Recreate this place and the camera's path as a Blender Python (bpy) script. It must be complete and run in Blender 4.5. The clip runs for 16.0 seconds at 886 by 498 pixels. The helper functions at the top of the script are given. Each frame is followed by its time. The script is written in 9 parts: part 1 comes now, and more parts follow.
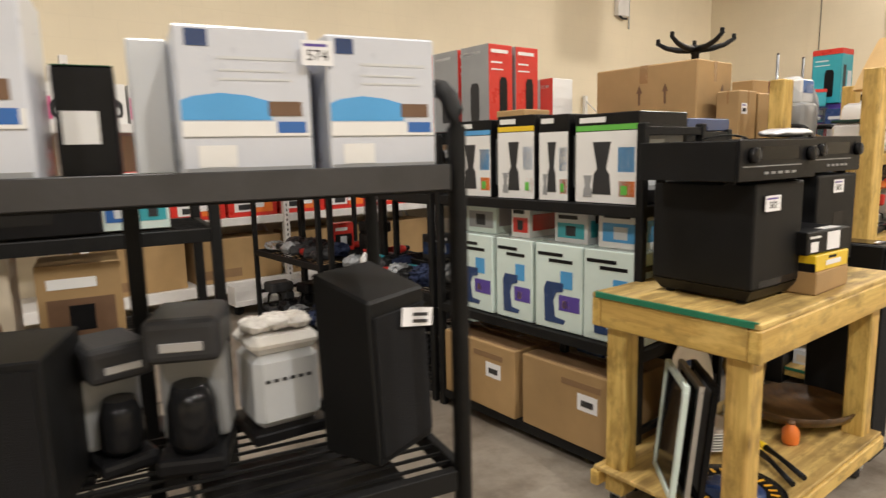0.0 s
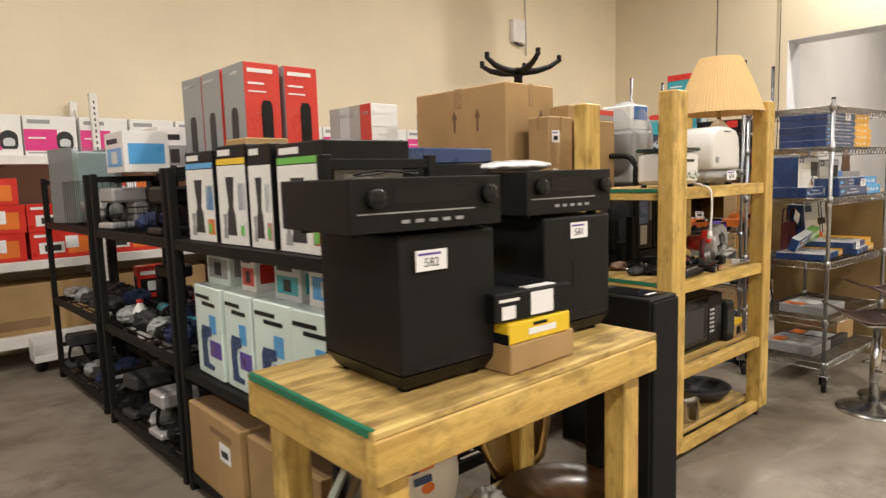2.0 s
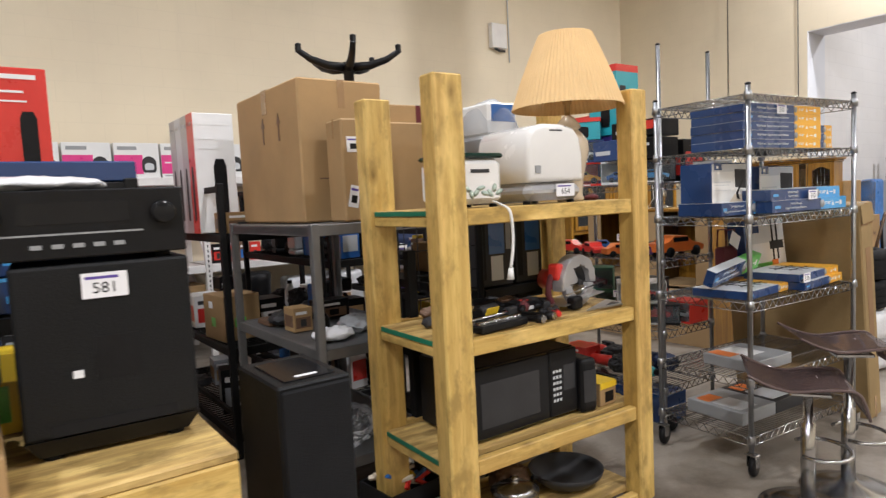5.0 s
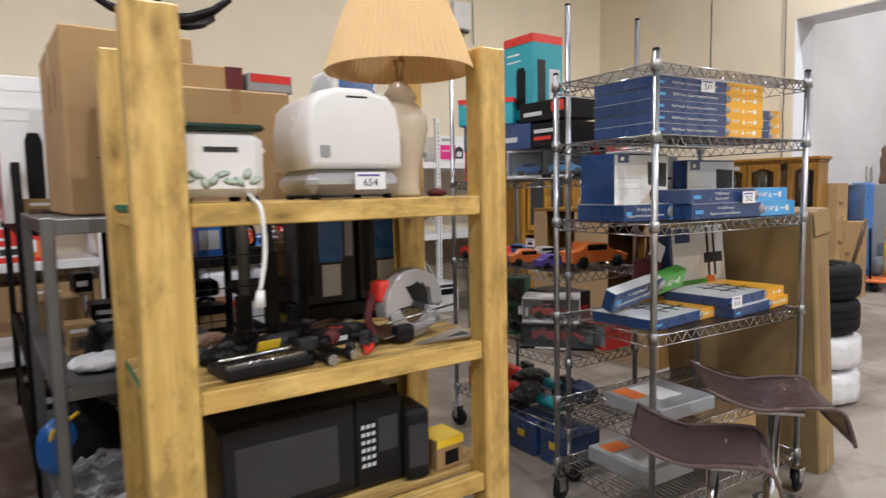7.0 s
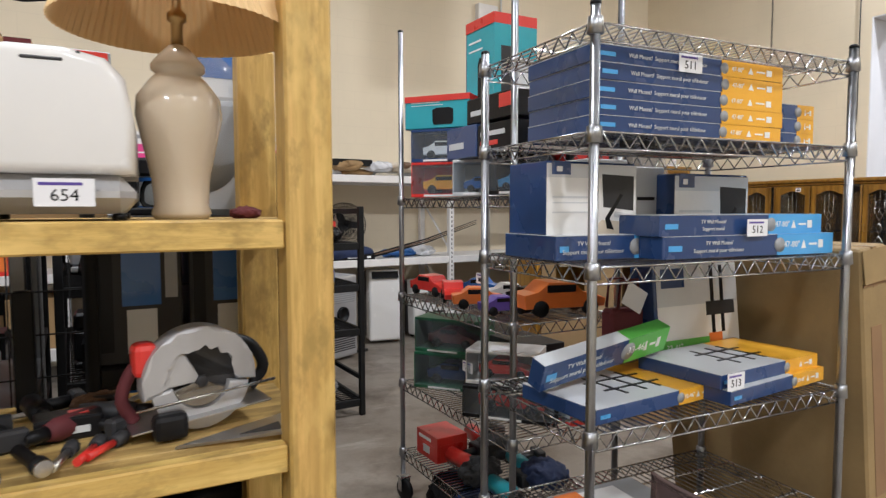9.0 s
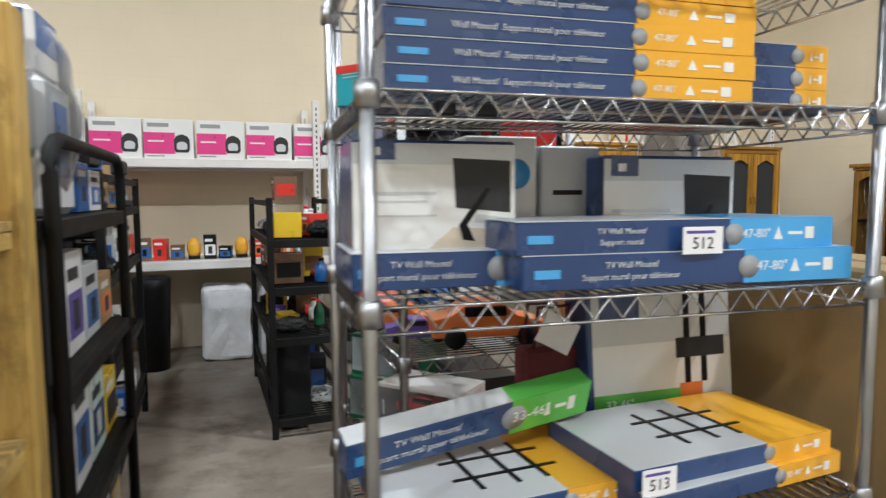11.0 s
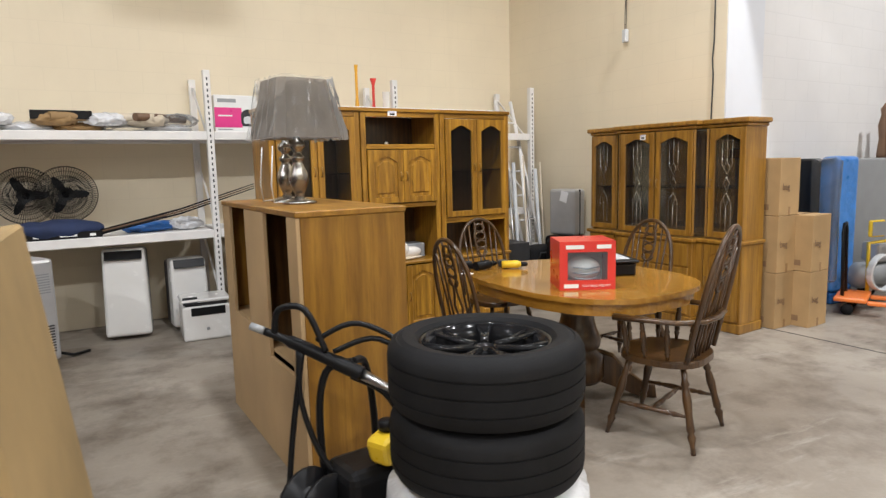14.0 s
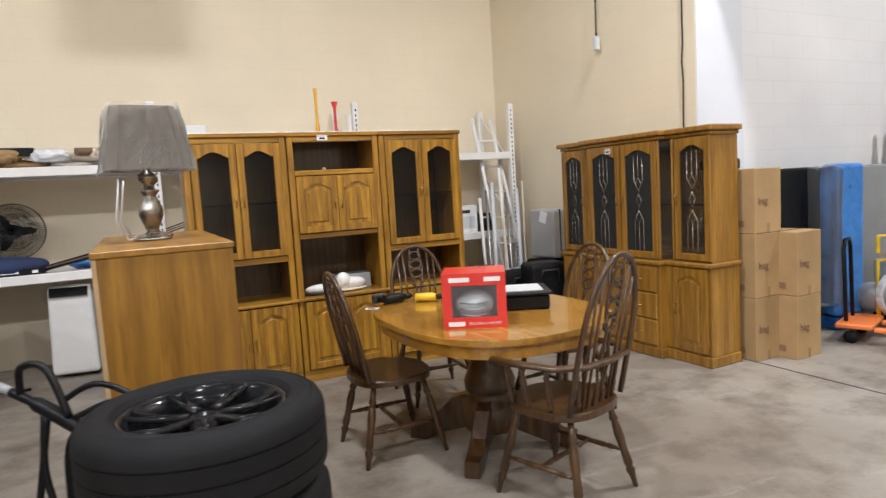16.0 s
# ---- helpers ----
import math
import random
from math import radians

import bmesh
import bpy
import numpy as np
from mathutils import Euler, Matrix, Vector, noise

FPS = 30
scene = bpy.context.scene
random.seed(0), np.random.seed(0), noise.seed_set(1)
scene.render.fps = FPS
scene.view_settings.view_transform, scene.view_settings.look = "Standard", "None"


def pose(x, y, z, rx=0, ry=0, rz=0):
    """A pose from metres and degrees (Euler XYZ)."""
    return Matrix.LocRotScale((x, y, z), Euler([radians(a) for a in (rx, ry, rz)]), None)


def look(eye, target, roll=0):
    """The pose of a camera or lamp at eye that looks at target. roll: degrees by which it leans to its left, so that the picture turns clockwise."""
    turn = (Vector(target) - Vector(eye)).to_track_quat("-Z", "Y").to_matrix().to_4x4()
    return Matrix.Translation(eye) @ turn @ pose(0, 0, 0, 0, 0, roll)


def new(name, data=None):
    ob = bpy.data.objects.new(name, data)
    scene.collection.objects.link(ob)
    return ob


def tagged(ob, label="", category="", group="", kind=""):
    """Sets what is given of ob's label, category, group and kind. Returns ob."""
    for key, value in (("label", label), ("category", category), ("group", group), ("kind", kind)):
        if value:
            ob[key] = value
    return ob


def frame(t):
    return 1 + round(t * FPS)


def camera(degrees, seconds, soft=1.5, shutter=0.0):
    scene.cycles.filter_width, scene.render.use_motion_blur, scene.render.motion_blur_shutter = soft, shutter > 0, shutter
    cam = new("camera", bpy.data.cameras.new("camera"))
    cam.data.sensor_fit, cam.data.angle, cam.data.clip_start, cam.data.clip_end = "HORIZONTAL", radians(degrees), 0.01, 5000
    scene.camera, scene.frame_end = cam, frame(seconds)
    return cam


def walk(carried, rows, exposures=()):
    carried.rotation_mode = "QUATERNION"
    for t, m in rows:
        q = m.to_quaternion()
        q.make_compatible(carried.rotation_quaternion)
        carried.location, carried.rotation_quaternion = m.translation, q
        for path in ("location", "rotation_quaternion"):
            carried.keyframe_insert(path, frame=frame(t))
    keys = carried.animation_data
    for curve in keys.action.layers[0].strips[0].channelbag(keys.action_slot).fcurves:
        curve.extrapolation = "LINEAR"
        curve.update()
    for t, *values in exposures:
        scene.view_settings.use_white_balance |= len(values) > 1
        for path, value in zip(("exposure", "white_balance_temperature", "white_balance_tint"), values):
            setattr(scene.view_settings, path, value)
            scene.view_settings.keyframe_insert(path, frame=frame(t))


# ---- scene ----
cam = camera(70.4, 16.0, soft=1.35, shutter=0.45)
PATH = [
    (0, (0.104, -0.163, 1.503), (1.175, 1.498, 1.197), -1.4),
    (0.5, (0.399, -0.223, 1.493), (1.489, 1.424, 1.175), -1.7),
    (1, (0.67, -0.28, 1.505), (1.785, 1.348, 1.182), -1.5),
    (1.5, (1.0, -0.266, 1.496), (2.202, 1.308, 1.211), 0.6),
    (2, (1.283, -0.296, 1.512), (2.47, 1.298, 1.288), -1.7),
    (2.5, (1.599, -0.393, 1.514), (2.709, 1.252, 1.259), -0.7),
    (3, (1.855, -0.402, 1.497), (3.004, 1.211, 1.219), -0.2),
    (3.5, (2.155, -0.363, 1.508), (3.262, 1.287, 1.277), -1.1),
    (3.7, (2.277, -0.374, 1.51), (3.357, 1.296, 1.309), -1.6),
    (5.8, (3.278, -0.387, 1.443), (4.275, 1.34, 1.292), -2.3),
    (6, (3.386, -0.362, 1.441), (4.368, 1.374, 1.289), -1.6),
    (6.5, (3.638, -0.31, 1.446), (4.583, 1.442, 1.26), -1.5),
    (7, (3.874, -0.147, 1.447), (4.882, 1.57, 1.264), -1.2),
    (7.5, (4.124, -0.031, 1.451), (5.212, 1.639, 1.28), -2.3),
    (8, (4.388, 0.009, 1.457), (5.317, 1.773, 1.301), -0.9),
    (8.5, (4.6, 0.102, 1.452), (5.486, 1.889, 1.301), -1.2),
    (8.7, (4.664, 0.157, 1.451), (5.532, 1.954, 1.312), -0.5),
    (10.8, (5.509, 0.467, 1.471), (6.034, 2.391, 1.324), -2.0),
    (11, (5.605, 0.515, 1.48), (6.114, 2.442, 1.309), -0.3),
    (11.5, (5.84, 0.535, 1.470), (6.389, 2.454, 1.348), -1.1),
    (12, (6.071, 0.523, 1.49), (6.62, 2.438, 1.321), -1.2),
    (12.5, (6.235, 0.491, 1.478), (6.943, 2.354, 1.315), 0.8),
    (13, (6.574, 0.587, 1.461), (7.421, 2.387, 1.259), 1.6),
    (13.5, (6.897, 0.575, 1.446), (7.816, 2.337, 1.224), -0.7),
    (14, (7.207, 0.544, 1.448), (8.055, 2.336, 1.185), -1.4),
    (14.5, (7.461, 0.596, 1.425), (8.259, 2.415, 1.192), -1.4),
    (15, (7.717, 0.615, 1.446), (8.526, 2.434, 1.254), -1.5),
    (15.5, (7.997, 0.509, 1.456), (8.676, 2.381, 1.276), -2.6),
    (16, (8.228, 0.501, 1.437), (8.904, 2.373, 1.244), -3.4),
]
EXPOSURES = [(0.0, -0.06, 6250, 10), (1.5, -0.06, 6350, 10), (3.5, -0.1, 5850, 10), (6.0, -0.14, 5550, 12), (8.0, -0.23, 5500, 12), (8.7, -0.2, 5500, 11), (10.8, -0.08, 5400, 6), (12.0, -0.08, 5700, 2), (12.6, -0.02, 5950, 0), (13.4, 0.07, 5750, 7), (16.0, 0.05, 5500, 10)]
walk(cam, [(t, look(eye, target, roll)) for t, eye, target, roll in PATH], EXPOSURES)

# ---- world and lamps ----
world = bpy.data.worlds.new("world")
scene.world = world
world.use_nodes = True
world.node_tree.nodes["Background"].inputs[0].default_value = (0.9, 0.95, 1.0, 1)
world.node_tree.nodes["Background"].inputs[1].default_value = 0.05

CORNER = (11.66, 7.78)
BUILDING = pose(CORNER[0], CORNER[1], 0, 0, 0, 6.0)


def B(x, y, z=0.0, rz=0.0):
    """A pose in the building's own axes: x runs along the north wall (negative to the west), y along the east wall."""
    return BUILDING @ pose(x, y, z, 0, 0, rz)


LAMP_POWER = 86
LAMP_COLOUR = (1.0, 0.92, 0.82)


# ---- materials ----
def nodes_of(name):
    m = bpy.data.materials.new(name)
    m.use_nodes = True
    nt = m.node_tree
    return m, nt, nt.nodes["Principled BSDF"]


def add(nt, kind, **values):
    n = nt.nodes.new(kind)
    for k, v in values.items():
        n.inputs[k.replace("_", " ")].default_value = v
    return n


def mix_rgb(nt, fac, a, b, blend="MIX"):
    n = nt.nodes.new("ShaderNodeMix")
    n.data_type, n.blend_type = "RGBA", blend
    for sock, v in ((n.inputs[0], fac), (n.inputs[6], a), (n.inputs[7], b)):
        if hasattr(v, "links"):
            nt.links.new(v, sock)
        else:
            sock.default_value = v if isinstance(v, (int, float)) else (*v, 1)
    return n.outputs[2]


def ramp(nt, source, low, high):
    n = nt.nodes.new("ShaderNodeMapRange")
    n.inputs[1].default_value, n.inputs[2].default_value = low, high
    nt.links.new(source, n.inputs[0])
    return n.outputs[0]


def coords(nt, stretch=(1, 1, 1)):
    tc = nt.nodes.new("ShaderNodeTexCoord")
    mp = nt.nodes.new("ShaderNodeMapping")
    mp.inputs["Scale"].default_value = stretch
    nt.links.new(tc.outputs["Object"], mp.inputs[0])
    return mp.outputs[0]


def noise_tex(nt, vec, scale, detail=4, rough=0.55):
    n = add(nt, "ShaderNodeTexNoise", Scale=scale, Detail=detail, Roughness=rough)
    nt.links.new(vec, n.inputs["Vector"])
    return n.outputs[0]


def surface(name, colour, rough=0.5, metal=0.0, var=0.12, scale=6.0, fine=60.0, bump=0.05, coat=0.0, each=0.0):
    """A plain surface with coarse and fine variation of tone and gloss; each: variation from object to object."""
    m, nt, p = nodes_of(name)
    v = coords(nt)
    coarse, grain = noise_tex(nt, v, scale), noise_tex(nt, v, fine, 3)
    dark = tuple(c * (1 - var) for c in colour)
    light = tuple(min(1, c * (1 + var * 0.6)) for c in colour)
    col = mix_rgb(nt, ramp(nt, coarse, 0.3, 0.7), dark, light)
    col = mix_rgb(nt, var * 0.5, col, mix_rgb(nt, grain, (0.3, 0.3, 0.3), (0.75, 0.75, 0.75)), "OVERLAY")
    if each:
        info = nt.nodes.new("ShaderNodeObjectInfo")
        col = mix_rgb(nt, each, col, mix_rgb(nt, info.outputs["Random"], (0.25, 0.25, 0.25), (0.75, 0.75, 0.75)), "OVERLAY")
    nt.links.new(col, p.inputs["Base Color"])
    r = nt.nodes.new("ShaderNodeMapRange")
    r.inputs[3].default_value, r.inputs[4].default_value = max(0.02, rough - 0.1), min(1, rough + 0.1)
    nt.links.new(coarse, r.inputs[0])
    nt.links.new(r.outputs[0], p.inputs["Roughness"])
    p.inputs["Metallic"].default_value = metal
    if max(colour) < 0.07 and not metal:
        p.inputs["Specular IOR Level"].default_value = 0.2
    p.inputs["Coat Weight"].default_value = coat
    if bump:
        b = add(nt, "ShaderNodeBump", Strength=bump, Distance=0.01)
        nt.links.new(grain, b.inputs["Height"])
        nt.links.new(b.outputs[0], p.inputs["Normal"])
    return m


def timber(name, light, dark, along="x", rough=0.5, scale=1.0, knots=True, coat=0.0):
    """Wood with grain along one of the object's axes."""
    m, nt, p = nodes_of(name)
    s = {"x": (1.2, 16, 16), "y": (16, 1.2, 16), "z": (16, 16, 1.2)}[along]
    v = coords(nt, tuple(k * scale for k in s))
    info = nt.nodes.new("ShaderNodeObjectInfo")
    shift = nt.nodes.new("ShaderNodeVectorMath")
    shift.operation = "MULTIPLY_ADD"
    nt.links.new(info.outputs["Random"], shift.inputs[0])
    shift.inputs[1].default_value = (37, 23, 51)
    nt.links.new(v, shift.inputs[2])
    big, fine = noise_tex(nt, shift.outputs[0], 0.55, 3, 0.6), noise_tex(nt, shift.outputs[0], 4.0, 5, 0.7)
    wav = nt.nodes.new("ShaderNodeTexWave")
    wav.wave_type, wav.bands_direction = "BANDS", {"x": "Y", "y": "X", "z": "X"}[along]
    wav.inputs["Scale"].default_value, wav.inputs["Distortion"].default_value = 0.35, 9.0
    wav.inputs["Detail"].default_value, wav.inputs["Detail Scale"].default_value = 3, 0.8
    nt.links.new(shift.outputs[0], wav.inputs["Vector"])
    col = mix_rgb(nt, ramp(nt, wav.outputs["Fac"], 0.1, 1.0), light, tuple((a + b) / 2 for a, b in zip(light, dark)))
    col = mix_rgb(nt, ramp(nt, fine, 0.42, 0.75), col, dark)
    col = mix_rgb(nt, 0.5, col, mix_rgb(nt, ramp(nt, big, 0.3, 0.7), (0.3, 0.3, 0.3), (0.66, 0.66, 0.66)), "OVERLAY")
    if knots:
        plain = nt.nodes.new("ShaderNodeVectorMath")
        plain.operation = "MULTIPLY_ADD"
        nt.links.new(info.outputs["Random"], plain.inputs[0])
        plain.inputs[1].default_value = (11, 7, 17)
        nt.links.new(coords(nt, {"x": (1, 2.2, 2.2), "y": (2.2, 1, 2.2), "z": (2.2, 2.2, 1)}[along]), plain.inputs[2])
        vor = add(nt, "ShaderNodeTexVoronoi", Scale=4.2, Randomness=1.0)
        nt.links.new(plain.outputs[0], vor.inputs["Vector"])
        col = mix_rgb(nt, ramp(nt, vor.outputs["Distance"], 0.26, 0.10), col, tuple(0.1 * a + 0.6 * c for a, c in zip(light, dark)))
        col = mix_rgb(nt, ramp(nt, vor.outputs["Distance"], 0.11, 0.05), col, tuple(c * 0.45 for c in dark))
        blot = noise_tex(nt, plain.outputs[0], 7.0, 5, 0.65)
        col = mix_rgb(nt, ramp(nt, blot, 0.50, 0.66), col, tuple(0.28 * a + 0.38 * c for a, c in zip(light, dark)))
        pale = noise_tex(nt, plain.outputs[0], 3.1, 4, 0.6)
        col = mix_rgb(nt, ramp(nt, pale, 0.56, 0.78), col, tuple(min(1, a * 1.18 + 0.03) for a in light))
    nt.links.new(col, p.inputs["Base Color"])
    p.inputs["Roughness"].default_value = rough
    p.inputs["Coat Weight"].default_value = coat
    b = add(nt, "ShaderNodeBump", Strength=0.12, Distance=0.004)
    nt.links.new(fine, b.inputs["Height"])
    nt.links.new(b.outputs[0], p.inputs["Normal"])
    return m


def clear(name, colour=(1, 1, 1), rough=0.03, alpha=0.25, body=0.15):
    """Thin clear plastic or glass: mostly see-through with gloss."""
    m, nt, p = nodes_of(name)
    nt.nodes.remove(p)
    out = nt.nodes["Material Output"]
    tr, gl, mx = nt.nodes.new("ShaderNodeBsdfTransparent"), nt.nodes.new("ShaderNodeBsdfPrincipled"), nt.nodes.new("ShaderNodeMixShader")
    tr.inputs[0].default_value = (*colour, 1)
    gl.inputs["Base Color"].default_value = (*(body * c for c in colour), 1)
    gl.inputs["Roughness"].default_value = rough
    fr = add(nt, "ShaderNodeFresnel", IOR=1.45)
    sm = nt.nodes.new("ShaderNodeMath")
    sm.operation = "ADD"
    sm.inputs[1].default_value = alpha
    nt.links.new(fr.outputs[0], sm.inputs[0])
    nt.links.new(sm.outputs[0], mx.inputs[0])
    nt.links.new(tr.outputs[0], mx.inputs[1])
    nt.links.new(gl.outputs[0], mx.inputs[2])
    nt.links.new(mx.outputs[0], out.inputs[0])
    n = noise_tex(nt, coords(nt), 30, 3)
    b = add(nt, "ShaderNodeBump", Strength=0.3, Distance=0.004)
    nt.links.new(n, b.inputs["Height"])
    nt.links.new(b.outputs[0], gl.inputs["Normal"])
    return m


def concrete_floor():
    m, nt, p = nodes_of("worn_concrete")
    v = coords(nt)
    a, b_, c = noise_tex(nt, v, 0.45, 6, 0.6), noise_tex(nt, v, 2.2, 8, 0.65), noise_tex(nt, v, 45, 4)
    col = mix_rgb(nt, ramp(nt, a, 0.35, 0.65), (0.19, 0.158, 0.124), (0.355, 0.317, 0.266))
    col = mix_rgb(nt, ramp(nt, b_, 0.46, 0.70), col, (0.115, 0.09, 0.067))
    col = mix_rgb(nt, 0.25, col, mix_rgb(nt, c, (0.3, 0.3, 0.3), (0.7, 0.7, 0.7)), "OVERLAY")
    scuff = noise_tex(nt, coords(nt, (0.6, 3.0, 1)), 1.6, 8, 0.7)
    col = mix_rgb(nt, ramp(nt, scuff, 0.58, 0.8), col, (0.42, 0.39, 0.34))
    nt.links.new(col, p.inputs["Base Color"])
    r = nt.nodes.new("ShaderNodeMapRange")
    r.inputs[3].default_value, r.inputs[4].default_value = 0.32, 0.62
    nt.links.new(b_, r.inputs[0])
    nt.links.new(r.outputs[0], p.inputs["Roughness"])
    bp = add(nt, "ShaderNodeBump", Strength=0.08, Distance=0.01)
    nt.links.new(c, bp.inputs["Height"])
    nt.links.new(bp.outputs[0], p.inputs["Normal"])
    return m


def block_wall(name, colour, joint):
    """Painted blockwork: faint courses under the paint."""
    m, nt, p = nodes_of(name)
    v = coords(nt)
    sep = nt.nodes.new("ShaderNodeSeparateXYZ")
    nt.links.new(v, sep.inputs[0])
    com = nt.nodes.new("ShaderNodeCombineXYZ")
    sm = nt.nodes.new("ShaderNodeMath")
    nt.links.new(sep.outputs[0], sm.inputs[0])
    nt.links.new(sep.outputs[1], sm.inputs[1])
    nt.links.new(sm.outputs[0], com.inputs[0])
    nt.links.new(sep.outputs[2], com.inputs[1])
    br = nt.nodes.new("ShaderNodeTexBrick")
    nt.links.new(com.outputs[0], br.inputs["Vector"])
    br.inputs["Scale"].default_value = 1.0
    br.inputs["Brick Width"].default_value, br.inputs["Row Height"].default_value = 0.4, 0.2
    br.inputs["Mortar Size"].default_value, br.inputs["Mortar Smooth"].default_value = 0.006, 0.6
    coarse, fine = noise_tex(nt, v, 0.7, 6), noise_tex(nt, v, 70, 3)
    drip = noise_tex(nt, coords(nt, (6, 6, 0.5)), 1.0, 5)
    dark, light = tuple(c * 0.93 for c in colour), tuple(min(1, c * 1.03) for c in colour)
    col = mix_rgb(nt, ramp(nt, coarse, 0.35, 0.65), dark, light)
    col = mix_rgb(nt, ramp(nt, drip, 0.6, 1.0), col, tuple(c * 0.93 for c in colour))
    fac = nt.nodes.new("ShaderNodeMath")
    fac.operation = "MULTIPLY"
    fac.inputs[1].default_value = joint
    nt.links.new(br.outputs["Fac"], fac.inputs[0])
    col = mix_rgb(nt, fac.outputs[0], col, tuple(c * 0.75 for c in colour))
    nt.links.new(col, p.inputs["Base Color"])
    p.inputs["Roughness"].default_value = 0.62
    h = nt.nodes.new("ShaderNodeMath")
    h.operation = "MULTIPLY_ADD"
    h.inputs[1].default_value = 0.15
    nt.links.new(fine, h.inputs[0])
    inv = nt.nodes.new("ShaderNodeMath")
    inv.operation = "MULTIPLY"
    inv.inputs[1].default_value = -joint
    nt.links.new(br.outputs["Fac"], inv.inputs[0])
    nt.links.new(inv.outputs[0], h.inputs[2])
    b = add(nt, "ShaderNodeBump", Strength=0.35, Distance=0.006)
    nt.links.new(h.outputs[0], b.inputs["Height"])
    nt.links.new(b.outputs[0], p.inputs["Normal"])
    return m


FLOOR = concrete_floor()
CREAM = block_wall("cream_paint_on_blocks", (0.78, 0.69, 0.52), 0.12)
WHITE_BLOCK = block_wall("white_paint_on_blocks", (0.82, 0.80, 0.79), 0.22)
WHITE_JAMB = surface("white_jamb_paint", (0.74, 0.75, 0.79), 0.5, var=0.05, scale=1.5)
CEIL = surface("ceiling_paint", (0.36, 0.34, 0.31), 0.8, var=0.1, scale=1)
BLACK_STEEL = surface("black_steel", (0.010, 0.0098, 0.0098), 0.6, 0.0, 0.3, 12, bump=0.03)
GREY_STEEL = surface("grey_steel", (0.20, 0.20, 0.20), 0.45, 0.6, 0.15, 9)
DARK_STEEL = surface("dark_grey_steel", (0.055, 0.055, 0.058), 0.4, 0.3, 0.2, 9)
CHROME = surface("chrome_wire", (0.47, 0.47, 0.475), 0.22, 1.0, 0.12, 20, bump=0.0)
DULL_CHROME = surface("zinc_post", (0.36, 0.37, 0.385), 0.33, 1.0, 0.15, 14, bump=0.02)
WHITE_STEEL = surface("white_steel", (0.78, 0.76, 0.74), 0.45, 0.0, 0.08, 5, coat=0.1)
PINE_X = timber("pine_lengthwise", (0.70, 0.495, 0.15), (0.46, 0.28, 0.06), "x", 0.5)
PINE_Y = timber("pine_crosswise", (0.70, 0.495, 0.15), (0.46, 0.28, 0.06), "y", 0.5)
PINE_Z = timber("pine_upright", (0.70, 0.495, 0.15), (0.46, 0.28, 0.06), "z", 0.5)
PLY = timber("worn_plywood", (0.62, 0.44, 0.15), (0.27, 0.16, 0.045), "x", 0.6, 0.8)
OAK_Z = timber("oak_upright", (0.42, 0.215, 0.018), (0.14, 0.058, 0.005), "z", 0.32, 0.7, False, 0.2)
OAK_X = timber("oak_lengthwise", (0.42, 0.215, 0.018), (0.14, 0.058, 0.005), "x", 0.32, 0.7, False, 0.2)
HUTCH_Z = timber("brown_oak_upright", (0.37, 0.19, 0.024), (0.17, 0.075, 0.008), "z", 0.32, 0.7, False, 0.2)
LAMINATE = timber("oak_laminate", (0.33, 0.165, 0.016), (0.16, 0.07, 0.006), "z", 0.42, 0.5, False, 0.1)
TABLE_OAK = timber("table_oak", (0.41, 0.205, 0.028), (0.26, 0.12, 0.014), "y", 0.2, 0.7, False, 0.5)
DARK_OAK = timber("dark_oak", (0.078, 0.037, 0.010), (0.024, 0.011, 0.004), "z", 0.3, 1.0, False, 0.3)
CHIP = surface("raw_chipboard", (0.44, 0.30, 0.15), 0.7, var=0.1, scale=3, fine=120)
CARD = surface("cardboard", (0.38, 0.245, 0.108), 0.75, var=0.16, scale=3, fine=90, bump=0.04, each=0.25)
CARD_DARK = surface("dark_cardboard", (0.26, 0.155, 0.075), 0.75, var=0.15, scale=4, each=0.2)
TAPE = surface("brown_packing_tape", (0.34, 0.21, 0.10), 0.25, var=0.08, coat=0.4)
WHITE = surface("white_print", (0.80, 0.80, 0.79), 0.35, var=0.04, coat=0.15)
PAPER = surface("white_paper_label", (0.82, 0.82, 0.84), 0.6, var=0.04)
COOL_WHITE = surface("cool_grey_print", (0.60, 0.63, 0.70), 0.3, var=0.05, coat=0.25)
MINT = surface("pale_mint_print", (0.68, 0.80, 0.76), 0.3, var=0.05, coat=0.15)
GREYWHITE = surface("pale_grey_print", (0.60, 0.62, 0.64), 0.35, var=0.05, coat=0.1)
GREY = surface("mid_grey_print", (0.30, 0.31, 0.32), 0.4, var=0.08, coat=0.1)
BLACK = surface("black_plastic", (0.009, 0.009, 0.010), 0.38, var=0.2, scale=15, bump=0.05)
BLACK_MATT = surface("black_vinyl_wrap", (0.0095, 0.0098, 0.0105), 0.5, var=0.2, scale=4, fine=220, bump=0.15)
BLACK_CLOTH = surface("black_cloth", (0.012, 0.012, 0.013), 0.95, var=0.2, fine=300, bump=0.3)
GLOSS_BLACK = surface("gloss_black", (0.012, 0.012, 0.013), 0.1, var=0.1, bump=0.0)
DARK_GREY = surface("dark_grey_plastic", (0.040, 0.040, 0.042), 0.45, var=0.15)
SILVER = surface("silver_plastic", (0.48, 0.48, 0.49), 0.35, 0.4, 0.08)
NAVY = surface("navy_print", (0.022, 0.055, 0.17), 0.28, var=0.12, scale=5, coat=0.3, each=0.15)
BLUE = surface("blue_print", (0.03, 0.13, 0.42), 0.3, var=0.1, coat=0.2)
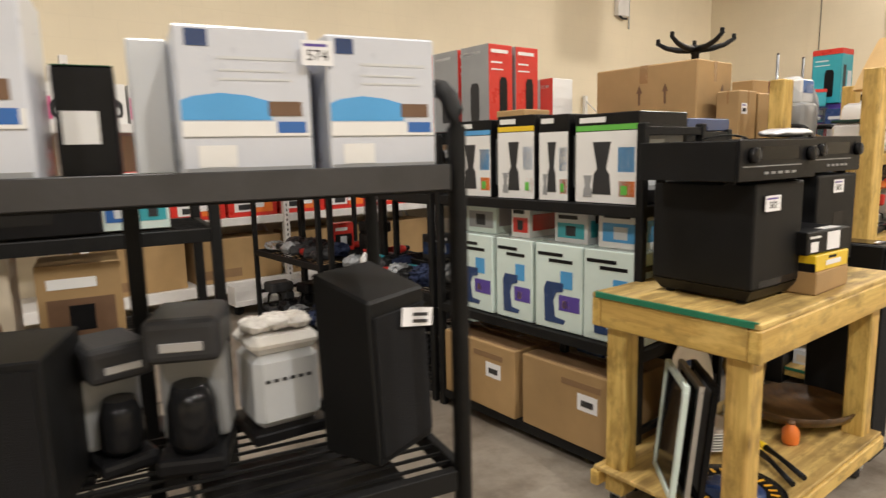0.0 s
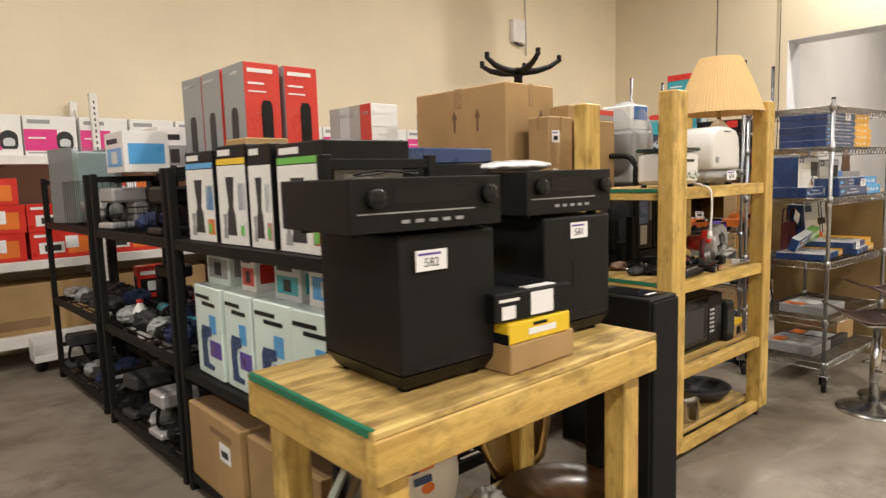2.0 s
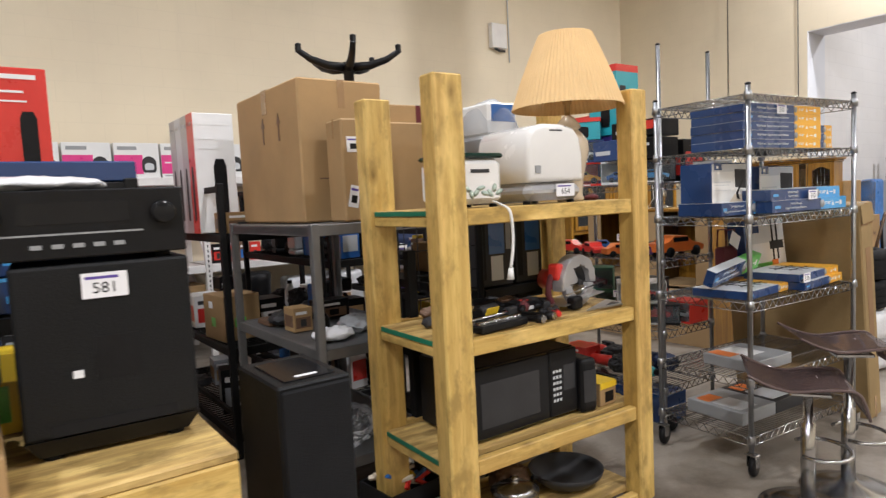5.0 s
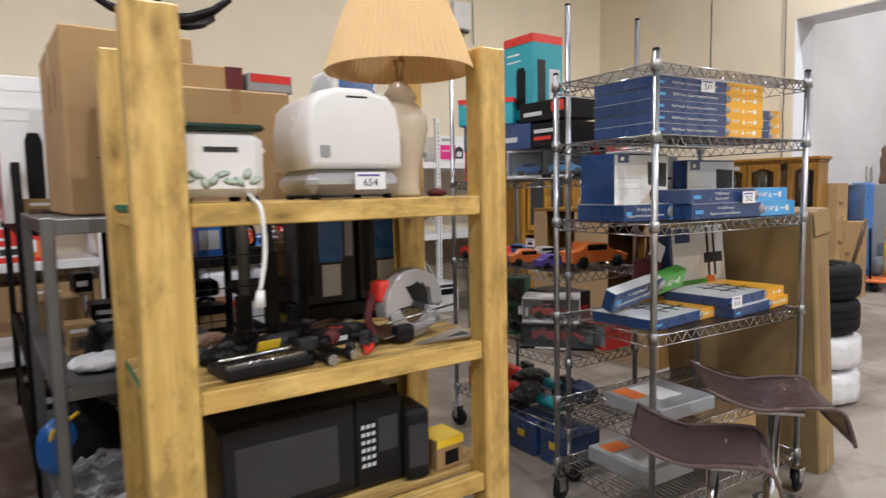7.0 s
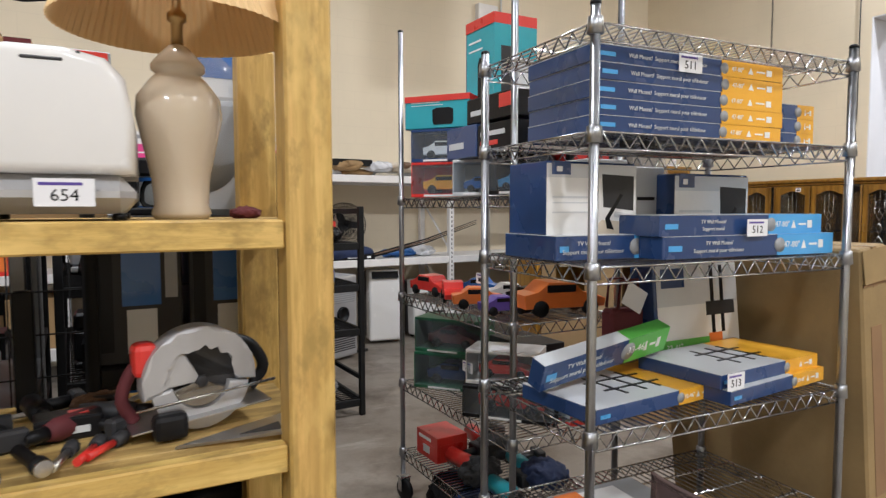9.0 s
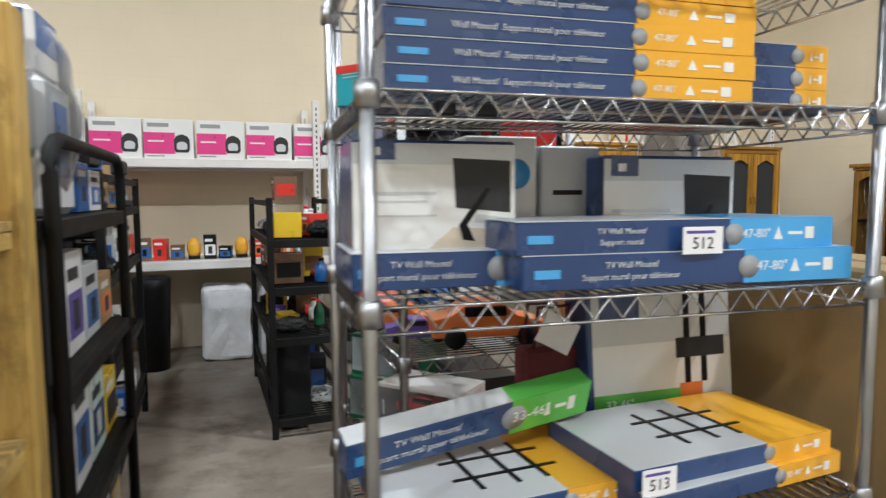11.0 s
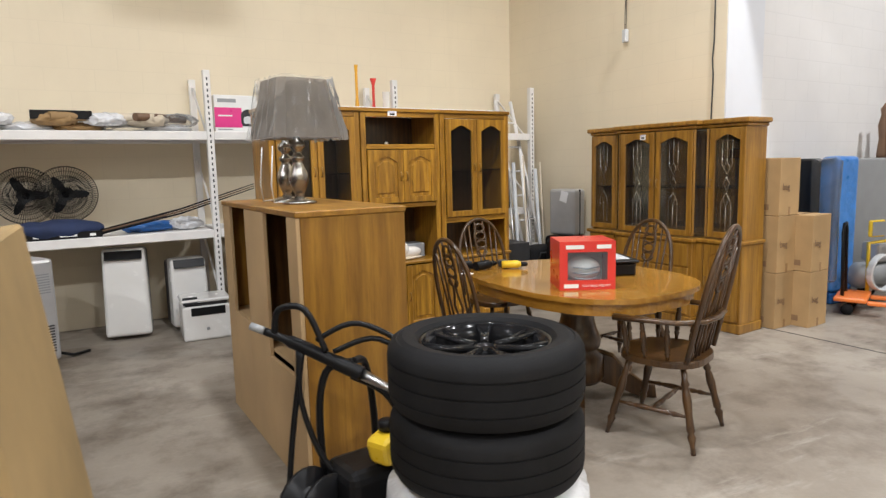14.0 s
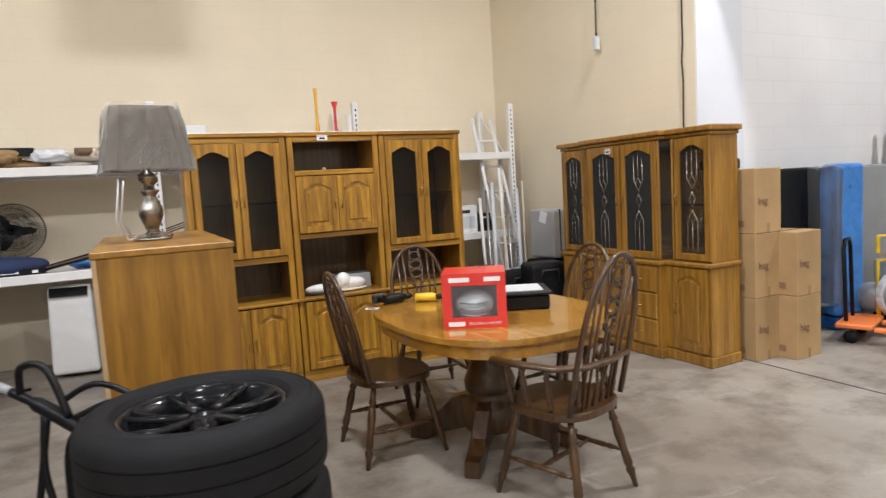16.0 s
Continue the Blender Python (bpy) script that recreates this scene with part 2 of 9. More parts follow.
SKY_BLUE = surface("sky_blue_print", (0.09, 0.36, 0.72), 0.3, var=0.08, coat=0.2)
TEAL = surface("teal_print", (0.04, 0.35, 0.42), 0.32, var=0.1, coat=0.2)
RED = surface("red_print", (0.62, 0.035, 0.025), 0.3, var=0.1, coat=0.2)
ORANGE = surface("orange_print", (0.75, 0.19, 0.03), 0.35, var=0.1, coat=0.1)
YELLOW = surface("yellow_print", (0.80, 0.55, 0.02), 0.3, var=0.08, coat=0.2)
GOLD = surface("amber_print", (0.78, 0.40, 0.02), 0.3, var=0.08, coat=0.3)
GREEN = surface("green_print", (0.13, 0.48, 0.07), 0.3, var=0.08, coat=0.2)
DARK_GREEN = surface("dark_green_plastic", (0.02, 0.12, 0.055), 0.4, var=0.15)
PINK = surface("magenta_print", (0.72, 0.045, 0.26), 0.3, var=0.08, coat=0.15)
PURPLE = surface("purple_print", (0.10, 0.06, 0.33), 0.35, var=0.1, coat=0.1)
MAROON = surface("maroon_cloth", (0.11, 0.018, 0.022), 0.8, var=0.2)
BROWN = surface("brown_print", (0.16, 0.09, 0.05), 0.5, var=0.2)
BEIGE = surface("beige_plastic", (0.62, 0.54, 0.42), 0.45, var=0.08)
CREAM_CERAMIC = surface("cream_glaze", (0.60, 0.51, 0.38), 0.15, var=0.06, scale=3, coat=0.5)
CHINA = surface("white_china", (0.80, 0.77, 0.72), 0.15, var=0.03, coat=0.4)
APPLIANCE = surface("white_appliance_plastic", (0.76, 0.75, 0.73), 0.25, var=0.03, coat=0.2, bump=0.0)
RUBBER = surface("tyre_rubber", (0.008, 0.008, 0.009), 0.7, var=0.3, scale=10, fine=120, bump=0.1)
FOIL = surface("white_plastic_film", (0.72, 0.73, 0.76), 0.22, var=0.12, scale=9, fine=22, bump=0.9, coat=0.4)
BLUE_WRAP = surface("blue_fabric_under_film", (0.07, 0.25, 0.70), 0.3, var=0.25, scale=6, fine=18, bump=0.8, coat=0.5)
SMOKE = clear("smoked_acrylic", (0.46, 0.32, 0.30), 0.05, 0.84, 0.24)
CAME = surface("zinc_came", (0.66, 0.63, 0.55), 0.25, 1.0, 0.1, 20, bump=0.0)
WORN_CARD = surface("worn_cardboard", (0.295, 0.205, 0.088), 0.75, var=0.22, scale=3.5, fine=60, bump=0.08)
GLASS = clear("cabinet_glass", (0.93, 0.93, 0.91), 0.02, 0.04, 0.05)
FILM = clear("clear_film", (0.92, 0.92, 0.92), 0.1, 0.07, 0.8)
CLEAR_BOX = clear("clear_plastic", (0.90, 0.93, 0.95), 0.05, 0.04, 0.6)
BRASS = surface("aged_brass", (0.45, 0.30, 0.12), 0.35, 1.0, 0.2, 20)
PEWTER = surface("pewter_metal", (0.34, 0.32, 0.29), 0.25, 1.0, 0.2, 12)
ALU = surface("bare_aluminium", (0.60, 0.60, 0.60), 0.35, 1.0, 0.1, 20)
SHADE_PLEAT = surface("pleated_cream_fabric", (0.72, 0.50, 0.24), 0.8, var=0.06, fine=120, bump=0.1)
SHADE_GREY = surface("taupe_lampshade_fabric", (0.36, 0.30, 0.225), 0.6, var=0.1, fine=150, bump=0.1)
NAVY_CLOTH = surface("navy_canvas", (0.018, 0.03, 0.085), 0.8, var=0.25, fine=150, bump=0.3)
LID_GREEN = surface("dark_smoked_green", (0.012, 0.035, 0.026), 0.15, var=0.15, bump=0.0)
PAINT_GREEN = surface("green_edge_paint", (0.02, 0.17, 0.09), 0.5, var=0.2)


# ---- making meshes ----
def bm_box(bm, x0, y0, z0, x1, y1, z1, bevel=0.0, seg=1):
    vs = [bm.verts.new(p) for p in ((x0, y0, z0), (x1, y0, z0), (x1, y1, z0), (x0, y1, z0), (x0, y0, z1), (x1, y0, z1), (x1, y1, z1), (x0, y1, z1))]
    fs = [bm.faces.new([vs[i] for i in q]) for q in ((3, 2, 1, 0), (4, 5, 6, 7), (0, 1, 5, 4), (1, 2, 6, 5), (2, 3, 7, 6), (3, 0, 4, 7))]
    if bevel:
        es = list({e for f in fs for e in f.edges})
        bmesh.ops.bevel(bm, geom=es, offset=bevel, segments=seg, profile=0.5, affect="EDGES")
    return vs


def box(x0, y0, z0, x1, y1, z1, bevel=0.004, seg=1):
    bm = bmesh.new()
    bm_box(bm, x0, y0, z0, x1, y1, z1, bevel, seg)
    return bm


def boxes(*rows, bevel=0.002):
    bm = bmesh.new()
    for r in rows:
        bm_box(bm, *r, bevel=bevel)
    return bm


def bm_tube(bm, points, radius, sides=8, caps=True):
    """A round bar through the points; radius one number or one a point."""
    pts = [Vector(p) for p in points]
    rings = []
    up = Vector((0.13, 0.27, 0.95)).normalized()
    for i, p in enumerate(pts):
        d = (pts[min(i + 1, len(pts) - 1)] - pts[max(i - 1, 0)]).normalized()
        a = d.cross(up)
        if a.length < 0.05:
            a = d.cross(Vector((1, 0, 0)))
        a.normalize()
        b = d.cross(a)
        r = radius[i] if isinstance(radius, (list, tuple)) else radius
        rings.append([bm.verts.new(p + (a * math.cos(k * math.tau / sides) + b * math.sin(k * math.tau / sides)) * r) for k in range(sides)])
    for p, q in zip(rings, rings[1:]):
        for k in range(sides):
            f = bm.faces.new((p[k], p[(k + 1) % sides], q[(k + 1) % sides], q[k]))
            f.smooth = True
    if caps:
        bm.faces.new(rings[0])
        bm.faces.new(rings[-1][::-1])
    bmesh.ops.recalc_face_normals(bm, faces=bm.faces[:])
    return bm


def tube(points, radius, sides=8):
    return bm_tube(bmesh.new(), points, radius, sides)


def bend(points, steps=6):
    """A smooth line through the points."""
    pts = [Vector(p) for p in points]
    out = []
    for k in range(len(pts) - 1):
        a, b, c, d = pts[max(0, k - 1)], pts[k], pts[k + 1], pts[min(len(pts) - 1, k + 2)]
        for j in range(steps):
            u = j / steps
            out.append(tuple(0.5 * (2 * b + (c - a) * u + (2 * a - 5 * b + 4 * c - d) * u * u + (3 * b - a - 3 * c + d) * u ** 3)))
    return out + [tuple(pts[-1])]


def tubes(lines, radius, sides=6):
    bm = bmesh.new()
    for pts in lines:
        b2 = bmesh.new()
        bm_tube(b2, pts, radius, sides)
        me = bpy.data.meshes.new("t")
        b2.to_mesh(me)
        bm.from_mesh(me)
        bpy.data.meshes.remove(me)
        b2.free()
    return bm


def lathe(profile, sides=28, centre=(0, 0), wave=0.0, caps=True):
    """A turned body: profile of (radius, z); wave: pleats round it."""
    bm = bmesh.new()
    rings = []
    for r, z in profile:
        rings.append([bm.verts.new((centre[0] + (r + (wave if k % 2 else 0)) * math.cos(k * math.tau / sides), centre[1] + (r + (wave if k % 2 else 0)) * math.sin(k * math.tau / sides), z)) for k in range(sides)])
    for p, q in zip(rings, rings[1:]):
        for k in range(sides):
            f = bm.faces.new((p[k], p[(k + 1) % sides], q[(k + 1) % sides], q[k]))
            f.smooth = wave == 0
    if caps and profile[0][0] > 0.0005:
        bm.faces.new(rings[0][::-1])
    if caps and profile[-1][0] > 0.0005:
        bm.faces.new(rings[-1])
    bmesh.ops.remove_doubles(bm, verts=bm.verts[:], dist=0.00005)
    return bm


def prism(outline, z0, z1, bevel=0.0, seg=2):
    """A plate with the outline of (x, y), from z0 to z1."""
    bm = bmesh.new()
    low = [bm.verts.new((x, y, z0)) for x, y in outline]
    high = [bm.verts.new((x, y, z1)) for x, y in outline]
    n = len(outline)
    bm.faces.new(low[::-1])
    top = bm.faces.new(high)
    for k in range(n):
        bm.faces.new((low[k], low[(k + 1) % n], high[(k + 1) % n], high[k]))
    if bevel:
        bmesh.ops.bevel(bm, geom=list(top.edges), offset=bevel, segments=seg, profile=0.5, affect="EDGES")
    bmesh.ops.recalc_face_normals(bm, faces=bm.faces[:])
    return bm


def moved(bm, m):
    bmesh.ops.transform(bm, matrix=m, verts=bm.verts[:])
    return bm


def crumpled(bm, amount, scale, seed=0.0):
    for v in bm.verts:
        v.co += noise.noise_vector(v.co * scale + Vector((seed, seed * 1.7, 3))) * amount
    return bm


def blob(rx, ry, rz, amount=0.02, scale=8.0, seed=0.0, flat=True, level=3):
    """A soft lumpy heap resting on z = 0."""
    bm = bmesh.new()
    bmesh.ops.create_icosphere(bm, subdivisions=level, radius=1)
    for v in bm.verts:
        v.co = Vector((v.co.x * rx, v.co.y * ry, v.co.z * rz + rz))
    crumpled(bm, amount, scale, seed)
    if flat:
        for v in bm.verts:
            v.co.z = max(0.0, v.co.z - rz * 0.12)
    for f in bm.faces:
        f.smooth = True
    return bm


def mesh_of(name, bm, material):
    me = bpy.data.meshes.new(name)
    bm.to_mesh(me)
    bm.free()
    me.materials.append(material)
    return me


def part(name, bm, material, parent, label="", at=None):
    """One mesh under a thing or under one of its parts."""
    ob = new(name, mesh_of(name, bm, material))
    ob.parent = parent
    if at is not None:
        ob.matrix_basis = at
    if label:
        tagged(ob, label)
    return ob


def thing(name, at, label, category, group=""):
    ob = new(name)
    ob.empty_display_size = 0.05
    ob.matrix_basis = at
    return tagged(ob, label, category, group)


def setting(name, bm, material, label, at=None, category="structure"):
    ob = new(name, mesh_of(name, bm, material))
    if at is not None:
        ob.matrix_basis = at
    return tagged(ob, label, category, "", "structure")


def lettering(body, size, material, parent, at, name="lettering"):
    """Raised flat writing with the built-in font, centred at the pose."""
    cu = bpy.data.curves.new(name, "FONT")
    cu.body, cu.size, cu.align_x, cu.align_y, cu.extrude, cu.resolution_u = body, size, "CENTER", "CENTER", 0.0006, 2
    tmp = bpy.data.objects.new(name, cu)
    me = bpy.data.meshes.new_from_object(tmp)
    bpy.data.objects.remove(tmp)
    me.materials.append(material)
    ob = new(name, me)
    ob.parent, ob.matrix_basis = parent, at
    return ob


def face_pose(face, w, d, h, u, v, out=0.0):
    """The pose of a point on a box's face, u to the right and v up in fractions of it, seen from outside."""
    if face == "f":
        return pose((u - 0.5) * w, -d / 2 - out, v * h, 90, 0, 0)
    if face == "b":
        return pose((0.5 - u) * w, d / 2 + out, v * h, 90, 0, 180)
    if face == "r":
        return pose(w / 2 + out, (u - 0.5) * d, v * h, 90, 0, 90)
    if face == "l":
        return pose(-w / 2 - out, (0.5 - u) * d, v * h, 90, 0, -90)
    return pose((u - 0.5) * w, (v - 0.5) * d, h + out)


def panel_bm(face, w, d, h, u0, v0, u1, v1, thick=0.0014):
    fw, fh = {"f": (w, h), "b": (w, h), "r": (d, h), "l": (d, h), "t": (w, d)}[face]
    m = face_pose(face, w, d, h, (u0 + u1) / 2, (v0 + v1) / 2)
    a, b = (u1 - u0) * fw / 2, (v1 - v0) * fh / 2
    return moved(box(-a, -b, 0.0003, a, b, 0.0003 + thick, 0), m)


def carton(name, at, w, d, h, material, label, panels=(), texts=(), category="box", group="", bevel=0.004, flaps=False):
    """A box of width w (x), depth d (y) and height h on its base, with printed areas (face, u0, v0, u1, v1, material, name, thickness)."""
    t = thing(name, at, label, category, group)
    body = part("box_body", box(-w / 2, -d / 2, 0, w / 2, d / 2, h, bevel), material, t)
    for p in panels:
        part(p[6] if len(p) > 6 else "printed_panel", panel_bm(p[0], w, d, h, *p[1:5], *(p[7:8] or ())), p[5], t)
    for face, u, v, body_text, size, m in texts:
        lettering(body_text, size, m, t, face_pose(face, w, d, h, u, v, 0.0022))
    if flaps:
        part("packing_tape", panel_bm("t", w, d, h, 0, 0.44, 1, 0.56, 0.0008), TAPE, t)
    return t


def lot_tag(at, number, w=0.09, h=0.055):
    """A paper lot label, upright, facing -y of its pose, with its number."""
    t = thing("lot_label", at, "white paper auction lot label with printed number", "label", "lot labels")
    part("paper", box(-w / 2, -0.0012, -h / 2, w / 2, 0, h / 2, 0), PAPER, t)
    part("printed_line", box(-w * 0.42, -0.0016, h * 0.25, w * 0.3, -0.0012, h * 0.36, 0), PURPLE, t)
    if number:
        lettering(number, h * 0.62, BLACK, t, pose(0, -0.0014, -h * 0.12, 90, 0, 0))
    else:
        part("printed_bar", box(-w * 0.28, -0.0018, -h * 0.3, w * 0.28, -0.0012, h * 0.05, 0), BLACK, t)
    return t


def decal(t, face, w, d, h, outline, material, name="picture", thick=0.0026):
    """A printed shape on a box's face, its outline in fractions of the face."""
    fw, fh = {"f": (w, h), "b": (w, h), "r": (d, h), "l": (d, h), "t": (w, d)}[face]
    bm = prism([((u - 0.5) * fw, (v - 0.5) * fh) for u, v in outline], 0.0003, thick)
    return part(name, moved(bm, face_pose(face, w, d, h, 0.5, 0.5)), material, t)


# ---- the building ----
setting("floor", box(-7, -7, -0.2, 18, 10, 0, 0), FLOOR, "worn grey-brown concrete warehouse floor with stains and scuffs", category="floor")
setting("floor_joint", box(-0.107, -8.6, -0.01, -0.093, -3.15, 0.0015, 0), DARK_GREY, "dark sawn joint across the concrete at the opening", B(0, 0), "floor joint")
setting("wall_north", box(-19.5, 0, 0, 0.0, 0.3, 6, 0), CREAM, "cream painted warehouse wall behind the shelving", B(0, 0), "wall")
setting("wall_east", box(0, -3.14, 0, 0.5, 0.3, 6, 0), CREAM, "cream painted end wall with a wide opening", B(0, 0), "wall")
setting("wall_east_lintel", box(0, -8.6, 3.55, 0.5, -3.14, 6, 0), CREAM, "cream painted wall above the wide opening", B(0, 0), "wall")
setting("wall_east_south", box(0, -14, 0, 0.5, -8.6, 6, 0), CREAM, "cream painted wall beside the wide opening", B(0, 0), "wall")
setting("trim", box(0.003, -3.152, 0, 0.54, -3.14, 3.55, 0), WHITE_JAMB, "white painted jamb of the wide opening", B(0, 0), "trim")
setting("trim_soffit", box(0.003, -8.6, 3.538, 0.497, -3.152, 3.55, 0), WHITE_JAMB, "white painted head of the wide opening", B(0, 0), "trim")
setting("wall_annex_north", box(0.54, -3.14, 0, 6.5, -2.9, 6, 0), WHITE_BLOCK, "white painted block wall of the next room", B(0, 0), "wall")
setting("wall_annex_east", box(6.5, -14, 0, 6.8, -2.9, 6, 0), WHITE_BLOCK, "white painted block wall of the next room", B(0, 0), "wall")
setting("wall_west", box(-19.8, -14, 0, -19.5, 0.3, 6, 0), CREAM, "cream painted warehouse wall", B(0, 0), "wall")
setting("wall_south", box(-19.8, -14.3, 0, 6.8, -14, 6, 0), CREAM, "cream painted warehouse wall", B(0, 0), "wall")
setting("ceiling", box(-19.8, -14.3, 6.0, 6.8, 0.3, 6.2, 0), CEIL, "high grey painted warehouse ceiling", B(0, 0), "ceiling")


def high_bay(x, y, power=1.0, z=5.5):
    t = thing("ceiling_lamp", B(x, y, z), "white high-bay ceiling lamp hung on two wires", "ceiling lamp", "ceiling lamps")
    part("housing", box(-0.65, -0.16, 0.03, 0.65, 0.16, 0.1, 0.01), WHITE_STEEL, t)
    for s in (-0.5, 0.5):
        part("suspension_wire", tube([(s, 0, 0.1), (s, 0, 0.5)], 0.003, 5), ALU, t)
    la = bpy.data.lights.new("lamp_bulb", "AREA")
    la.shape, la.size, la.energy, la.color = "DISK", 0.3, LAMP_POWER * power, LAMP_COLOUR
    ob = new("lamp_bulb", la)
    ob.parent, ob.matrix_basis = t, pose(0, 0, 0.02)


for lx, ly, k in ((-15.2, -4.6, 1.5), (-11.4, -4.6, 1.5), (-7.7, -4.6, 1.25), (-3.95, -4.6, 1.75), (-0.7, -4.6, 1.5), (-15.2, -9.4, 2.2), (-11.4, -9.4, 2.2), (-7.7, -9.4, 2.2), (-3.95, -9.4, 1.9), (-0.7, -9.4, 1.6), (-13.0, -13.0, 0.8), (-5.0, -13.0, 0.8)):
    high_bay(lx, ly, k)
high_bay(2.6, -6.0, 2.3)
uh = thing("unit_heater", B(-4.0, -2.4, 4.36), "grey suspended unit heater hung high by the wall", "heater")
part("casing", box(-0.25, -0.2, 0, 0.25, 0.2, 0.8, 0.012), GREY_STEEL, uh)
for k in range(8):
    part("louvre", moved(box(-0.22, -0.02, -0.004, 0.22, 0.02, 0.004, 0.001), pose(0, -0.212, 0.08 + k * 0.09, 35, 0, 0)), GREY_STEEL, uh)
for s in (-0.22, 0.22):
    part("hanger_rod", tube([(s, 0, 0.8), (s, 0, 1.64)], 0.008, 6), GREY_STEEL, uh)
jb = thing("junction_box", B(-2.98, -0.045, 3.62), "white steel junction box with conduit on the wall", "junction box")
part("box_body", box(-0.17, -0.045, 0.06, 0.13, 0.043, 0.42, 0.008), WHITE_STEEL, jb)
part("cable_gland", tube([(-0.1, -0.01, 0.06), (0.0, -0.015, 0.02), (0.1, -0.01, 0.03)], 0.018, 8), DARK_GREY, jb)
part("conduit", tube([(0.22, 0.02, -0.12), (0.22, 0.02, 2.3)], 0.011, 8), GREYWHITE, jb)

# cable and socket box hanging on the east wall
cab = thing("hanging_socket", B(-0.06, -2.02, 2.62), "white socket box hanging on a thin cable from the ceiling", "socket")
part("socket_box", box(-0.025, -0.028, 0.04, 0.025, 0.028, 0.17, 0.008), GREYWHITE, cab)
for s in (-0.008, 0.008):
    part("cable", tube([(0, s, 0.17), (0.01, s * 0.6, 1.6), (0, 0, 3.4)], 0.004, 5), DARK_GREY, cab)
cab = thing("wall_conduit", B(-0.02, -3.03, 1.2), "thin dark cable running down the cream wall", "cable")
part("cable", tube([(0, 0, 0), (0, 0.01, 0.5), (0, 0.0, 1.0), (0, 0.012, 1.15), (0, 0, 1.3), (0, 0.004, 4.8)], 0.007, 6), DARK_GREY, cab)


# ---- white wall shelving ----
def wall_bay(x0, x1, base=False, open_end=False):
    """One bay between two posts along the north wall."""
    t = thing("wall_shelf", B((x0 + x1) / 2, -0.4), "white steel shelving bay with deep painted shelves along the wall", "shelving", "white wall shelving")
    w = (x1 - x0) / 2
    for z in (0.92, 1.8):
        part("shelf_board", boxes((-w + 0.03, -0.33, z - 0.02, w - 0.03, 0.33, z)), WHITE_STEEL, t)
        part("front_beam", box(-w + 0.03, -0.37, z - 0.075, w - 0.03, -0.33, z + 0.004, 0.006), WHITE_STEEL, t)
        part("rear_beam", box(-w + 0.03, 0.31, z - 0.075, w - 0.03, 0.35, z - 0.021, 0.006), WHITE_STEEL, t)
    if base:
        part("base_board", boxes((-w + 0.03, -0.33, 0.28, w - 0.03, 0.33, 0.3)), WHITE_STEEL, t)
        part("base_beam", box(-w + 0.03, -0.37, 0.2, w - 0.03, -0.33, 0.305, 0.006), WHITE_STEEL, t)


def wall_post(x):
    t = thing("shelf_upright", B(x, -0.4), "white perforated steel shelving upright with rear leg", "upright", "shelf uprights")
    for y in (-0.35, 0.33):
        part("post", box(-0.03, y - 0.03, 0, 0.03, y + 0.03, 2.34, 0.004), WHITE_STEEL, t)
    slot = None
    for k in range(44):
        if slot is None:
            slot = mesh_of("slot", boxes((-0.006, -0.3815, 0, 0.006, -0.3802, 0.025), bevel=0), DARK_GREY)
        ob = new("slot", slot)
        ob.parent, ob.matrix_basis = t, pose(0, 0, 0.1 + k * 0.05)
    for k in range(3):
        part("brace", tube([(0, -0.32, 0.3 + k * 0.7), (0, 0.3, 0.85 + k * 0.7)], 0.012, 6), WHITE_STEEL, t)


POSTS = (-13.3, -11.4, -9.58, -7.7, -5.8, -3.97, -2.1, -0.27)
for px in POSTS:
    wall_post(px)
for a, b_ in zip(POSTS, POSTS[1:]):
    wall_bay(a, b_, base=b_ < -7)


# ---- racks in rows ----
def tube_rack(at, w, d, h, shelves, label, hoop=False, wire=True, group="black racks", post=0.019, material=BLACK_STEEL, deck=True):
    """A steel rack: origin at its front-left foot, width along x, depth along y."""
    t = thing("metal_rack", at, label, "shelving", group)
    for x in (0, w):
        if hoop:
            r = 0.09
            arch = [(x, 0, 0), (x, 0, h - r)] + [(x, r - r * math.cos(a), h - r + r * math.sin(a)) for a in (0.4, 0.8, 1.2, 1.57)]
            arch += [(x, d - r + r * math.sin(a), h - r + r * math.cos(a)) for a in (0, 0.4, 0.8, 1.2)] + [(x, d, h - r), (x, d, 0)]
            part("end_hoop", tube(arch, post, 8), material, t)
        else:
            for y in (0, d):
                part("post", box(x - post, y - post, 0, x + post, y + post, h, 0.004), material, t)
            part("end_bar", box(x - 0.012, post, h - 0.05, x + 0.012, d - post, h - 0.015, 0.002), material, t)
            part("end_bar", box(x - 0.012, post, 0.25, x + 0.012, d - post, 0.28, 0.002), material, t)
    for z in shelves:
        rows = [(post, -0.014, z - 0.05, w - post, 0.012, z - 0.002), (post, d - 0.012, z - 0.05, w - post, d + 0.014, z - 0.002),
                (-0.012, post, z - 0.05, 0.012, d - post, z - 0.002), (w - 0.012, post, z - 0.05, w + 0.012, d - post, z - 0.002)]
        sh = part("shelf_rim", boxes(*rows), material, t)
        if wire:
            bm = bmesh.new()
            n = max(3, int(d / 0.045))
            for k in range(1, n):
                y = d * k / n
                bm_box(bm, -0.01, y - 0.003, z - 0.012, w + 0.01, y + 0.003, z - 0.005)
            for k in range(1, 4):
                bm_box(bm, w * k / 4 - 0.006, 0, z - 0.024, w * k / 4 + 0.006, d, z - 0.013)
            part("wire_deck", bm, material, sh)
        else:
            part("deck", boxes((0.013, 0.013, z - 0.02, w - 0.013, d - 0.013, z - 0.003)), material, sh)
    return t


